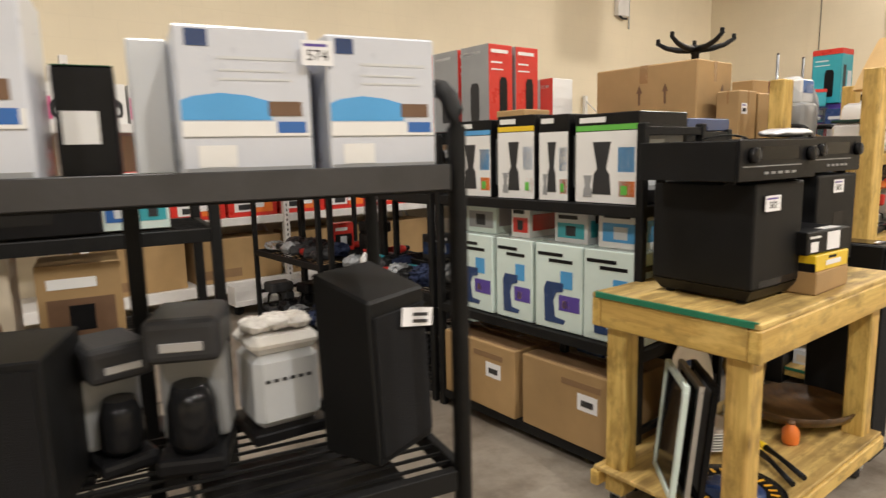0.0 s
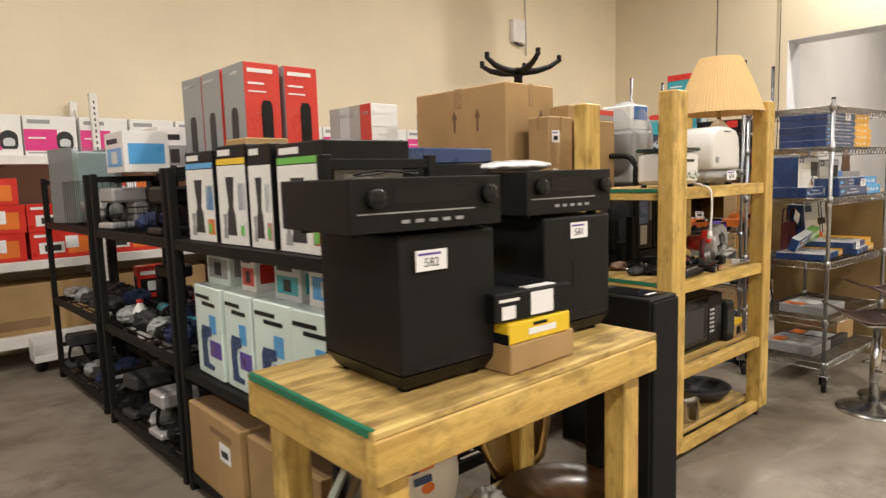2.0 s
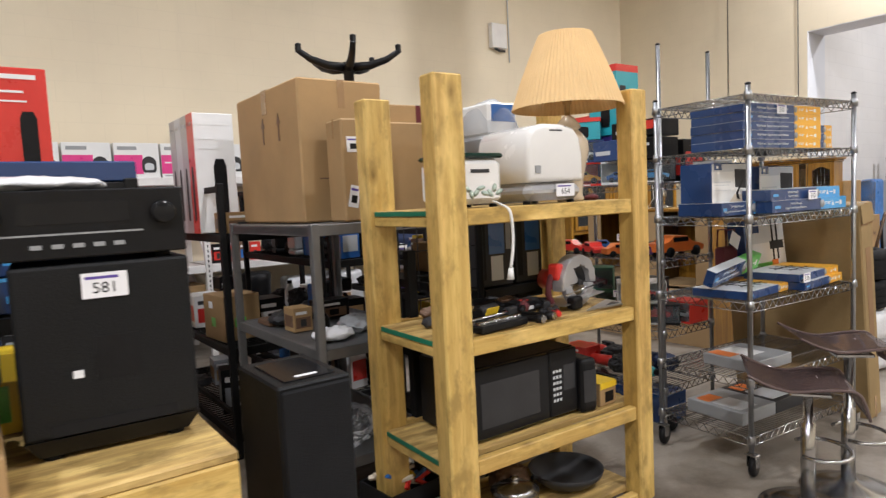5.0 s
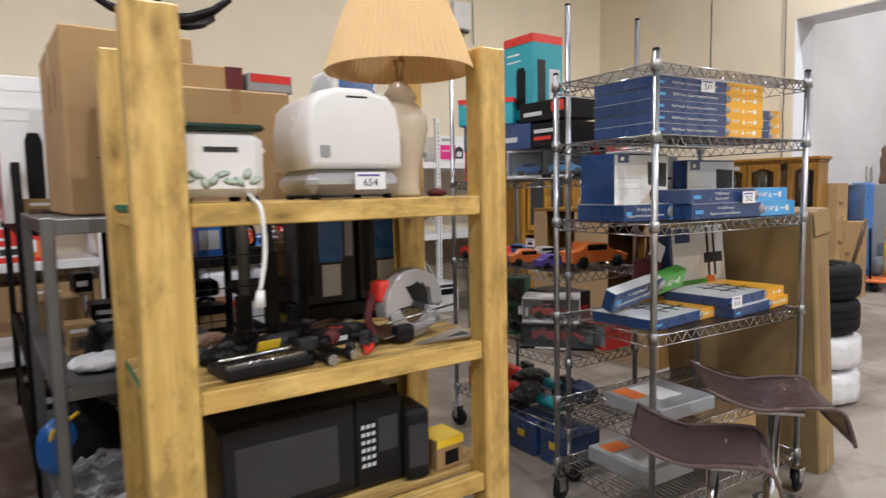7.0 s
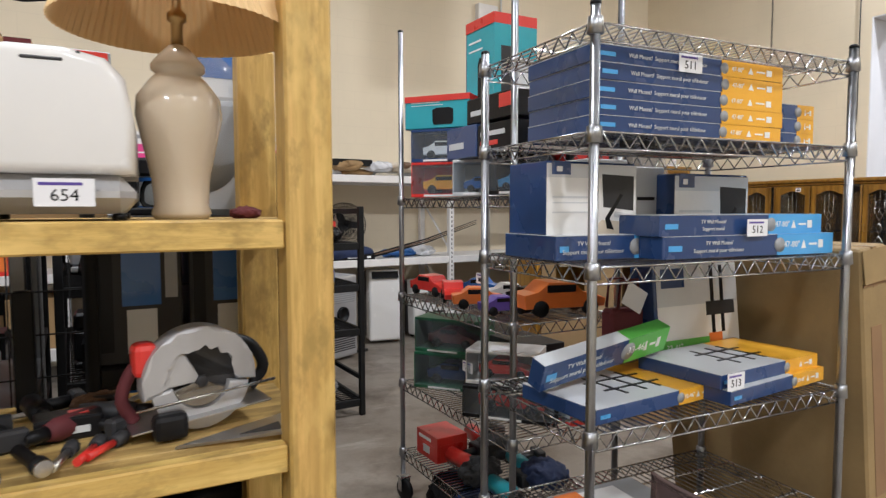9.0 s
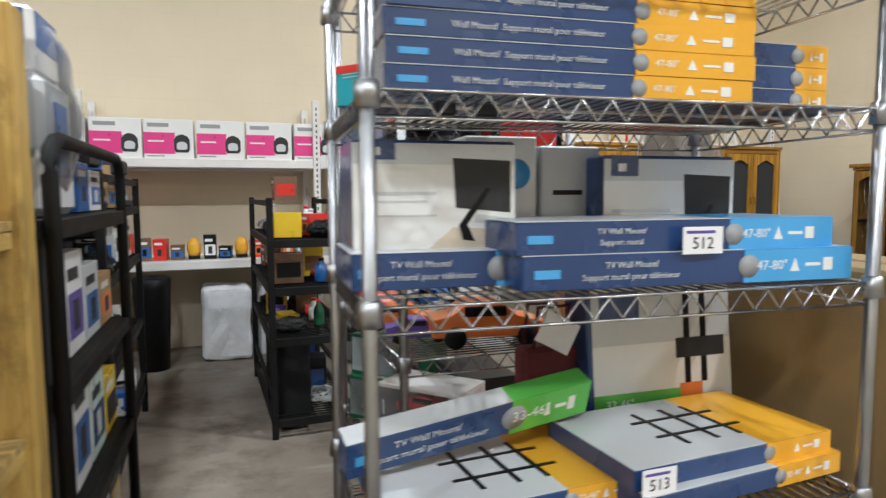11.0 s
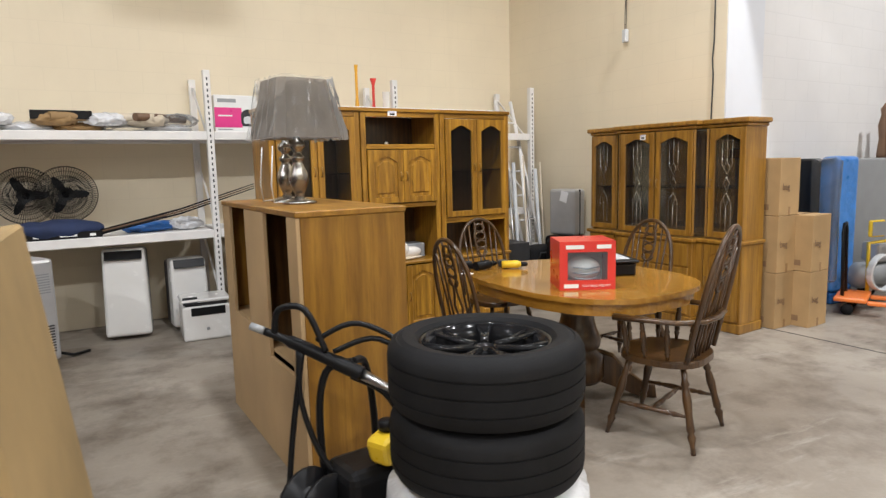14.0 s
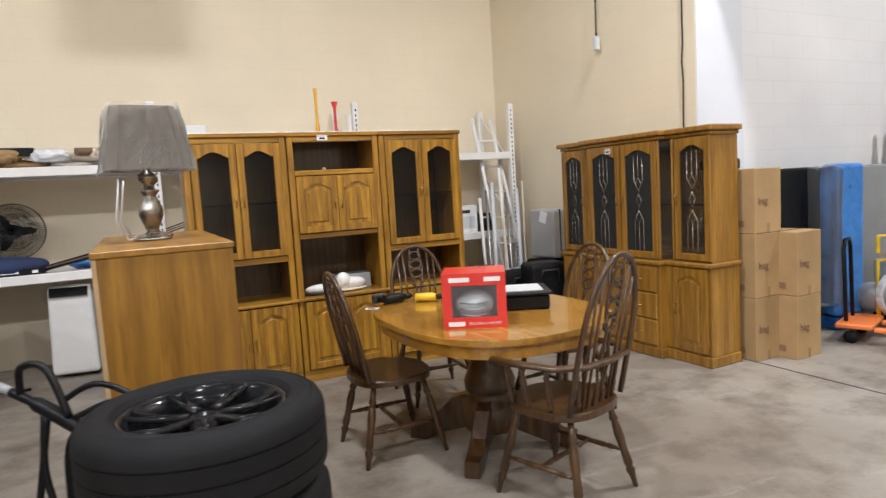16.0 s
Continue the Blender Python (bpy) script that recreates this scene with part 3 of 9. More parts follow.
# front rack near the start of the aisle
RA = pose(-1.36, 1.21, 0, 0, 0, -7.0)
front_rack = tube_rack(RA, 2.23, 0.55, 1.64, (0.3, 0.80, 1.47), "black steel rack with rounded end hoops holding electronics", hoop=True, post=0.02)
part("post", box(1.582, 0.532, 0, 1.622, 0.57, 1.418, 0.004), BLACK_STEEL, front_rack)
part_beam = thing("rack_beam", RA, "wide dark grey front beam of the black rack", "rack beam")
part("beam", box(0.025, -0.022, 1.425, 2.205, -0.015, 1.478, 0.002), DARK_STEEL, part_beam)
# rack behind it
tube_rack(pose(-1.3, 2.35, 0, 0, 0, -4.0), 1.95, 0.5, 1.62, (0.35, 0.85, 1.25), "black wire rack crowded with small goods")

# row of racks running away from the aisle, facing west
RB = pose(2.05, 2.88, 0, 0, 0, -83.3)
tube_rack(RB, 1.32, 0.46, 1.60, (0.10, 0.63, 1.26), "black steel rack stacked with boxed coffee makers and blenders", wire=False)
RC = pose(1.90, 4.15, 0, 0, 0, -83.3)
tube_rack(RC, 1.2, 0.46, 1.60, (0.10, 0.66, 1.26), "black wire rack with toys and dark clutter")
RC2 = pose(1.75, 5.55, 0, 0, 0, -83.3)
tube_rack(RC2, 1.2, 0.46, 1.60, (0.10, 0.66, 1.26), "black wire rack with loose parts at its far end")
# rack backing on to it, with heaters on top
RD = pose(2.34, 1.70, 0, 0, 0, 5)
tube_rack(RD, 0.74, 0.42, 1.58, (0.3, 0.75, 1.2, 1.57), "black wire rack holding blue boxes")
tube_rack(pose(2.42, 2.88, 0, 0, 0, 6), 0.58, 1.02, 1.64, (0.3, 0.75, 1.2, 1.63), "black rack with boxed tower heaters on its top shelf")
tube_rack(pose(2.28, 4.02, 0, 0, 0, 6), 0.55, 1.35, 1.6, (0.12, 0.66, 1.26), "black wire rack in the second row")

# grey rack carrying the large cartons
RE = pose(3.80, 2.20, 0, 0, 0, 6)
tube_rack(RE, 0.62, 1.02, 1.39, (0.33, 0.84, 1.385), "grey steel shelf unit under large cardboard cartons", wire=False, material=GREY_STEEL, group="grey racks")
tube_rack(pose(3.66, 3.35, 0, 0, 0, 6), 0.6, 1.8, 1.62, (0.15, 0.66, 1.33), "black wire rack with mixed boxed goods")
# rack facing the second aisle
RG = pose(4.60, 2.13, 0, 0, 0, 4)
tube_rack(RG, 0.5, 1.0, 1.62, (0.25, 0.62, 1.02, 1.43), "black hoop-ended rack with bagged goods", hoop=True, wire=False)
tube_rack(pose(4.36, 3.5, 0, 0, 0, 6), 0.5, 1.6, 1.6, (0.2, 0.66, 1.1, 1.42), "black rack along the second aisle")
# rack on the other side of the second aisle
RF = B(-6.42, -2.75, 0, 0)
tube_rack(RF, 0.5, 1.45, 1.47, (0.12, 0.62, 0.93, 1.22), "black wire rack with toys beside the second aisle")


# ---- workbench of lumber ----
def lumber_table():
    t = thing("workbench", pose(1.96, 0.895, 0, 0, 0, 4.9), "rough yellow pine workbench on casters with lower shelf", "workbench")
    W, D, H = 1.225, 0.66, 0.945
    part("top_board", box(0.0, 0.0, H - 0.022, W, D, H, 0.004), PLY, t)
    part("front_apron", box(0, -0.001, H - 0.135, W, 0.04, H - 0.023, 0.005), PINE_X, t)
    part("rear_apron", box(0, D - 0.04, H - 0.135, W, D + 0.001, H - 0.023, 0.005), PINE_X, t)
    for x in (0, W - 0.04):
        part("side_apron", box(x + 0.001, 0.041, H - 0.135, x + 0.039, D - 0.041, H - 0.023, 0.005), PINE_Y, t)
    part("painted_edge", box(-0.003, 0.02, H - 0.018, -0.0005, D - 0.02, H + 0.002, 0), PAINT_GREEN, t)
    part("painted_edge", box(-0.001, 0.01, H + 0.0005, 0.012, D - 0.01, H + 0.002, 0), PAINT_GREEN, t)
    for x in (0.042, W - 0.135):
        for y in (0.042, D - 0.13):
            part("leg", box(x, y, 0.11, x + 0.09, y + 0.088, H - 0.024, 0.006), PINE_Z, t)
    part("lower_shelf", box(0.01, 0.01, 0.20, W - 0.01, D - 0.01, 0.218, 0.003), PLY, t)
    part("lower_apron", box(0, 0.0, 0.135, W, 0.038, 0.199, 0.005), PINE_X, t)
    part("lower_apron", box(0, D - 0.038, 0.135, W, D, 0.199, 0.005), PINE_X, t)
    for x in (0.08, W - 0.08):
        for y in (0.08, D - 0.08):
            c = part("caster", moved(lathe([(0.0, -0.018), (0.045, -0.018), (0.05, -0.01), (0.05, 0.01), (0.045, 0.018), (0.0, 0.018)], 16), pose(x, y, 0.05, 90, 0, 20)), DARK_GREY, t)
            part("caster_fork", boxes((x - 0.03, y - 0.03, 0.1, x + 0.03, y + 0.03, 0.108), (x - 0.02, y - 0.028, 0.04, x + 0.02, y - 0.022, 0.1), (x - 0.02, y + 0.022, 0.04, x + 0.02, y + 0.028, 0.1)), ALU, c)


lumber_table()


# ---- lumber shelf unit ----
def lumber_shelf():
    t = thing("wooden_shelf_unit", pose(3.995, 1.47, 0, 0, 0, 3.2), "tall shelf unit built from yellow pine lumber", "shelving")
    W, D, H = 1.115, 0.60, 1.90
    for x, w in ((0, 0.125), (W - 0.10, 0.10)):
        part("post", box(x, 0.0, 0.06, x + w, 0.088, H, 0.006), PINE_Z, t)
        part("post", box(x, D - 0.088, 0.06, x + w, D, H - 0.01, 0.006), PINE_Z, t)
    for z in (1.43, 0.955, 0.505, 0.105):
        b_ = part("shelf_front", box(0.127, 0.01, z - 0.06, W - 0.102, 0.05, z, 0.004), PINE_X, t)
        part("shelf_rear", box(0.127, D - 0.05, z - 0.06, W - 0.102, D - 0.01, z, 0.004), PINE_X, t)
        part("shelf_board", box(0.02, 0.089, z - 0.022, W - 0.02, D - 0.089, z + 0.0, 0.002), PLY, t)
        part("side_rail", box(0.02, 0.09, z - 0.06, 0.058, D - 0.09, z - 0.023, 0.003), PINE_Y, t)
        part("side_rail", box(W - 0.06, 0.09, z - 0.06, W - 0.022, D - 0.09, z - 0.023, 0.003), PINE_Y, t)
        part("painted_edge", box(0.016, 0.1, z - 0.02, 0.0195, D - 0.1, z - 0.002, 0), PAINT_GREEN, t)
    for x in (0.06, W - 0.05):
        for y in (0.045, D - 0.045):
            part("caster", moved(lathe([(0.0, -0.012), (0.028, -0.012), (0.028, 0.012), (0.0, 0.012)], 12), pose(x, y, 0.028, 90, 0, 10)), DARK_GREY, t)


lumber_shelf()


# ---- chrome wire racks ----
def chrome_rack(at, w, d, heights, top, label, casters=True):
    t = thing("wire_rack", at, label, "shelving", "chrome wire racks")
    foot = 0.13 if casters else 0.0
    for x in (0, w):
        for y in (0, d):
            p = part("post", tube([(x, y, foot), (x, y, top)], 0.0127, 10), DULL_CHROME, t)
            part("post_cap", lathe([(0.0135, top - 0.004), (0.0135, top + 0.004), (0.008, top + 0.008), (0, top + 0.008)], 10, (x, y)), BLACK, p)
            if casters:
                c = part("caster", moved(lathe([(0.0, -0.015), (0.045, -0.015), (0.055, -0.008), (0.055, 0.008), (0.045, 0.015), (0.0, 0.015)], 18), pose(x + 0.02, y, 0.055, 90, 0, 15)), BLACK, t)
                part("caster_fork", boxes((x - 0.015, y - 0.03, 0.112, x + 0.03, y + 0.03, 0.12), (x - 0.005, y - 0.026, 0.05, x + 0.03, y - 0.02, 0.112), (x - 0.005, y + 0.02, 0.05, x + 0.03, y + 0.026, 0.112)), CHROME, c)
    for z in heights:
        s = part("shelf_frame", boxes((0.0, d * 0.5 - 0.003, z - 0.008, w, d * 0.5 + 0.003, z - 0.002)), CHROME, t)
        for (xa, ya), (xb, yb) in (((0, 0), (w, 0)), ((0, d), (w, d)), ((0, 0), (0, d)), ((w, 0), (w, d))):
            n = max(4, int(math.hypot(xb - xa, yb - ya) / 0.055))
            lines = [[(xa, ya, z), (xb, yb, z)], [(xa, ya, z - 0.042), (xb, yb, z - 0.042)]]
            lines.append([(xa + (xb - xa) * k / (2 * n), ya + (yb - ya) * k / (2 * n), z - (0.003 if k % 2 else 0.039)) for k in range(2 * n + 1)])
            part("edge_truss", tubes(lines, 0.0030, 5), CHROME, s)
        wires = bmesh.new()
        n = int(w / 0.026)
        for k in range(1, n):
            x = w * k / n
            bm_box(wires, x - 0.0018, 0, z - 0.001, x + 0.0018, d, z + 0.0026)
        for k in (0.25, 0.75):
            bm_box(wires, 0, d * k - 0.003, z - 0.008, w, d * k + 0.003, z - 0.002)
        tagged(part("wire_deck", wires, CHROME, s), kind="stuff")
        for x in (0, w):
            for y in (0, d):
                part("collar", lathe([(0.0135, z - 0.03), (0.021, z - 0.028), (0.0185, z + 0.012), (0.0135, z + 0.014)], 10, (x, y)), DULL_CHROME, s)
    return t


CR = pose(5.74, 1.47, 0, 0, 0, 0.6)
chrome_rack(CR, 0.99, 0.545, (0.20, 0.49, 0.88, 1.305, 1.64, 1.90), 1.945, "chrome wire rack on casters stacked with boxed wall mounts")
CR2 = pose(5.86, 3.10, 0, 0, 0, -86)
chrome_rack(CR2, 0.95, 0.50, (0.25, 0.60, 1.03, 1.50), 2.3, "chrome wire rack displaying boxed model cars")


# ---- oak furniture and the far end ----
def arched_door(t, x0, z0, x1, z1, y, material, glass=False, leaded=False, knob_right=True, name="door"):
    """A framed cabinet door with an arched panel, its front face at y."""
    st, th = 0.05, 0.022
    door = part(name, boxes((x0, y, z0, x0 + st, y + th, z1), (x1 - st, y, z0, x1, y + th, z1), (x0 + st, y, z0, x1 - st, y + th, z0 + st), bevel=0.003), material, t)
    n, a, c = 10, x0 + st, x1 - st
    rise, top = 0.045, z1 - st - 0.05
    bm = bmesh.new()
    for k in range(n):
        ua, ub = k / n, (k + 1) / n
        za = top + rise * math.sin(math.pi * ua) ** 1.4
        zb = top + rise * math.sin(math.pi * ub) ** 1.4
        xa, xb = a + (c - a) * ua, a + (c - a) * ub
        q = [(xa, y, za), (xb, y, zb), (xb, y, z1), (xa, y, z1)]
        lo = [bm.verts.new(v) for v in q]
        hi = [bm.verts.new((v[0], y + th, v[2])) for v in q]
        bm.faces.new(lo[::-1]), bm.faces.new(hi), bm.faces.new((lo[0], lo[1], hi[1], hi[0]))
    bmesh.ops.remove_doubles(bm, verts=bm.verts[:], dist=0.0001)
    bmesh.ops.recalc_face_normals(bm, faces=bm.faces[:])
    part("arched_rail", bm, material, door)
    if glass:
        part("pane", boxes((a - 0.004, y + 0.010, z0 + st - 0.004, c + 0.004, y + 0.014, z1 - 0.02), bevel=0), GLASS, door).visible_shadow = False
        if leaded:
            mx, lines = (a + c) / 2, []
            zm, q = (z0 + z1) / 2, (z1 - z0) / 7
            for z in (zm + q, zm, zm - q):
                lines.append([(mx, y + 0.008, z + q * 0.42), (mx + 0.028, y + 0.008, z), (mx, y + 0.008, z - q * 0.42), (mx - 0.028, y + 0.008, z), (mx, y + 0.008, z + q * 0.42)])
            lines += [[(mx, y + 0.008, zm + q * 1.42), (mx, y + 0.008, top + rise)], [(mx, y + 0.008, zm - q * 1.42), (mx, y + 0.008, z0 + st)]]
            for s in (-1, 1):
                lines.append([(mx + s * 0.045, y + 0.008, z0 + st), (mx + s * 0.045, y + 0.008, zm - q * 1.2), (mx, y + 0.008, zm - q * 0.6)])
                lines.append([(mx + s * 0.045, y + 0.008, top), (mx + s * 0.045, y + 0.008, zm + q * 1.2), (mx, y + 0.008, zm + q * 0.6)])
            part("leading", tubes(lines, 0.0030, 5), CAME, door)
    else:
        rows = [(a + 0.001, y + 0.010, z0 + st + 0.001, c - 0.001, y + 0.02, z1 - st)]
        p_ = part("raised_panel", boxes(*rows, bevel=0), material, door)
        bm = bmesh.new()
        pts = [(a + 0.03, z0 + st + 0.03), (c - 0.03, z0 + st + 0.03)] + [(c - 0.03 - (c - a - 0.06) * k / 8, top - 0.03 + rise * math.sin(math.pi * k / 8) ** 1.4) for k in range(9)]
        bm2 = prism(pts, 0, 0.009, 0.006, 1)
        part("panel_field", moved(bm2, pose(0, y + 0.0105, 0, 90, 0, 0)), material, p_)
    kx = x1 - st / 2 if knob_right else x0 + st / 2
    zk = (z0 + z1) / 2
    part("handle", tube([(kx, y, zk - 0.035), (kx, y - 0.018, zk - 0.03), (kx, y - 0.02, zk), (kx, y - 0.018, zk + 0.03), (kx, y, zk + 0.035)], 0.005, 6), BRASS, door)
    return door


def wall_unit(bx, kind):
    w, d, h = 0.72, 0.45, 1.915
    t = thing("wall_unit", B(bx, -2.13 + d / 2, 0, 0), {"glass": "oak display cabinet with glass upper doors and open niche", "media": "oak media cabinet with open niches and panelled doors"}[kind], "cabinet", "oak wall units")
    x0, x1, f, r = -w / 2, w / 2, -d / 2, d / 2
    part("side", box(x0, f + 0.024, 0, x0 + 0.022, r, h - 0.031, 0.003), OAK_Z, t)
    part("side", box(x1 - 0.022, f + 0.024, 0, x1, r, h - 0.031, 0.003), OAK_Z, t)
    # the back is a much darker tone than the sides and shelves
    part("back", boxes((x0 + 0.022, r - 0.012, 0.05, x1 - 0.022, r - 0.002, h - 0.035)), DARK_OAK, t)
    part("top", box(x0 - 0.012, f - 0.01, h - 0.03, x1 + 0.012, r + 0.002, h, 0.006), OAK_X, t)
    part("plinth", box(x0, f + 0.005, 0, x1, f + 0.023, 0.09, 0.003), OAK_X, t)
    for s in (x0, x1 - 0.045):
        part("face_stile", box(s, f + 0.002, 0.09, s + 0.045, f + 0.023, h - 0.031, 0.003), OAK_Z, t)
    part("waist_top", box(x0 - 0.01, f - 0.022, 0.635, x1 + 0.01, r - 0.013, 0.66, 0.006), OAK_X, t)
    part("bottom_board", boxes((x0 + 0.022, f + 0.03, 0.06, x1 - 0.022, r - 0.013, 0.08)), OAK_X, t)
    arched_door(t, x0 + 0.047, 0.10, -0.002, 0.625, f - 0.020, OAK_Z, knob_right=True, name="lower_door")
    arched_door(t, 0.002, 0.10, x1 - 0.047, 0.625, f - 0.020, OAK_Z, knob_right=False, name="lower_door")
    if kind == "glass":
        part("shelf_board", boxes((x0 + 0.022, f + 0.03, 0.965, x1 - 0.022, r - 0.013, 0.985)), OAK_X, t)
        part("rail", box(x0 + 0.046, f + 0.003, 0.955, x1 - 0.046, f + 0.022, 1.0, 0.003), OAK_X, t)
        part("glass_shelf", boxes((x0 + 0.023, f + 0.05, 1.4, x1 - 0.023, r - 0.014, 1.408)), GLASS, t)
        arched_door(t, x0 + 0.047, 1.005, -0.002, h - 0.075, f - 0.020, OAK_Z, True, knob_right=True, name="glass_door")
        arched_door(t, 0.002, 1.005, x1 - 0.047, h - 0.075, f - 0.020, OAK_Z, True, knob_right=False, name="glass_door")
        part("rail", box(x0 + 0.046, f + 0.003, h - 0.07, x1 - 0.046, f + 0.022, h - 0.032, 0.003), OAK_X, t)
    else:
        for z in (1.12, 1.60):
            part("shelf_board", boxes((x0 + 0.022, f + 0.026, z, x1 - 0.022, r - 0.013, z + 0.02)), OAK_X, t)
            part("rail", box(x0 + 0.046, f + 0.003, z - 0.008, x1 - 0.046, f + 0.022, z + 0.03, 0.003), OAK_X, t)
        arched_door(t, x0 + 0.047, 1.155, -0.002, 1.585, f - 0.020, OAK_Z, knob_right=True, name="door")
        arched_door(t, 0.002, 1.155, x1 - 0.047, 1.585, f - 0.020, OAK_Z, knob_right=False, name="door")
        part("rail", box(x0 + 0.046, f + 0.003, h - 0.07, x1 - 0.046, f + 0.022, h - 0.032, 0.003), OAK_X, t)
    return t


wall_unit(-3.485, "glass")
wall_unit(-2.755, "media")
wall_unit(-2.025, "glass")


def china_hutch():
    L, d, h = 1.66, 0.34, 1.775
    t = thing("china_hutch", B(-0.53 + d / 2, -2.84, 0, -88.0), "brown oak china hutch with leaded glass doors and cornice", "cabinet")
    x0, x1, f, r = -L / 2, L / 2, -d / 2, d / 2
    M = HUTCH_Z
    base = part("base_cabinet", boxes((x0, f + 0.024, 0.08, x1, r, 0.74), bevel=0.004), M, t)
    part("plinth", boxes((x0 - 0.012, f + 0.008, 0, x1 + 0.012, r, 0.08), bevel=0.006), M, t)
    part("waist_top", boxes((x0 - 0.02, f - 0.012, 0.741, x1 + 0.02, r, 0.775), bevel=0.008), M, t)
    part("side", box(x0 + 0.01, f + 0.05, 0.776, x0 + 0.032, r, h - 0.07, 0.002), M, t)
    part("side", box(x1 - 0.032, f + 0.05, 0.776, x1 - 0.01, r, h - 0.07, 0.002), M, t)
    part("back", boxes((x0 + 0.033, r - 0.012, 0.776, x1 - 0.033, r, h - 0.07)), surface("hutch_mirror_back", (0.5, 0.48, 0.44), 0.12, 0.9, 0.1), t)
    part("cornice", boxes((x0 - 0.01, f + 0.03, h - 0.069, x1 + 0.01, r, h - 0.04), (x0 - 0.035, f + 0.005, h - 0.04, x1 + 0.035, r + 0.002, h), bevel=0.008), M, t)
    part("bow_front", boxes((-0.42, f - 0.05, 0.08, 0.42, f + 0.023, 0.7395), bevel=0.004), M, t)
    part("bow_waist", boxes((-0.44, f - 0.075, 0.742, 0.44, f - 0.0125, 0.774), bevel=0.006), M, t)
    part("bow_plinth", boxes((-0.43, f - 0.06, 0, 0.43, f + 0.0075, 0.079), bevel=0.006), M, t)
    part("bow_cornice", boxes((-0.44, f - 0.05, h - 0.068, 0.44, f + 0.0295, h - 0.041), (-0.46, f - 0.075, h - 0.039, 0.46, f + 0.0045, h - 0.001), bevel=0.008), M, t)
    part("glass_shelf", boxes((x0 + 0.034, f + 0.08, 1.2, x1 - 0.034, r - 0.014, 1.208)), GLASS, t)
    edges = (x0, x0 + 0.335, x0 + 0.435, 0.0, x1 - 0.435, x1 - 0.335, x1)
    kinds = ("door", "glass", "door", "door", "glass", "door")
    for a, b_, k in zip(edges, edges[1:], kinds):
        if k == "door":
            arched_door(t, a + 0.012, 0.79, b_ - 0.004, h - 0.075, f + (-0.04 if abs(a + b_) < 0.8 else 0.026), M, True, True, a < 0, "glass_door")
        else:
            s_ = -1 if a < 0 else 1
            turn = pose((a + b_) / 2, f + 0.005, 0, 0, 0, s_ * 35)
            g = part("side_light", moved(boxes((-0.06, -0.01, 0.79, -0.042, 0.01, h - 0.075), (0.042, -0.01, 0.79, 0.06, 0.01, h - 0.075)), turn), M, t)
            part("pane", moved(boxes((-0.042, -0.002, 0.79, 0.042, 0.002, h - 0.075)), turn), GLASS, g).visible_shadow = False
    arched_door(t, x0 + 0.02, 0.10, x0 + 0.335, 0.73, f, M, name="door")
    arched_door(t, x1 - 0.335, 0.10, x1 - 0.02, 0.73, f, M, knob_right=False, name="door")
    for a in (x0 + 0.345, x1 - 0.43):
        part("pilaster", boxes((a, f + 0.006, 0.09, a + 0.085, f + 0.0235, 0.735), bevel=0.004), M, t)
    for k in range(3):
        z = 0.10 + k * 0.212
        dr = part("drawer", boxes((x0 + 0.44, f - 0.066, z, x1 - 0.44, f - 0.0505, z + 0.2), bevel=0.006), M, t)
        for s in (-0.2, 0.2):
            part("handle", tube([(s - 0.04, f - 0.066, z + 0.1), (s, f - 0.088, z + 0.09), (s + 0.04, f - 0.066, z + 0.1)], 0.004, 6), BRASS, dr)


china_hutch()


def media_cabinet():
    """Laminate cabinet seen from its end and back, with cut-outs in the back panel."""
    t = thing("media_cabinet", pose(7.775, 3.19, 0, 0, 0, 6), "oak laminate media cabinet turned with its open back showing", "cabinet")
    W, L, H = 0.52, 1.36, 1.27
    part("end_panel", box(0.02, 0, 0, W, 0.022, H - 0.028, 0.002), LAMINATE, t)
    part("end_panel", box(0.02, L - 0.022, 0, W, L, H - 0.028, 0.002), LAMINATE, t)
    part("top", box(-0.004, -0.006, H - 0.027, W + 0.006, L + 0.006, H, 0.004), LAMINATE, t)
    part("front_panel", box(W - 0.02, 0.023, 0.02, W - 0.001, L - 0.023, H - 0.029, 0.002), LAMINATE, t)
    part("divider", box(0.02, 0.62, 0.02, W - 0.021, 0.64, H - 0.029, 0.002), DARK_OAK, t)
    part("shelf_board", box(0.02, 0.023, 0.54, W - 0.021, 0.619, 0.56, 0.002), CHIP, t)
    part("shelf_board", box(0.02, 0.641, 0.60, W - 0.021, L - 0.023, 0.62, 0.002), CHIP, t)
    back = part("back_panel", boxes((0.0, 0, 0, 0.019, 0.13, H - 0.028), (0.0, 0.13, 0, 0.019, 0.50, 0.52), (0.0, 0.50, 0, 0.019, 0.86, H - 0.028), (0.0, 0.86, 0, 0.019, 1.2, 0.62), (0.0, 1.2, 0, 0.019, L, H - 0.028)), CHIP, t)
    part("bottom_board", box(0.02, 0.023, 0.02, W - 0.021, L - 0.023, 0.04, 0.002), CHIP, t)
    return t


media_cabinet()


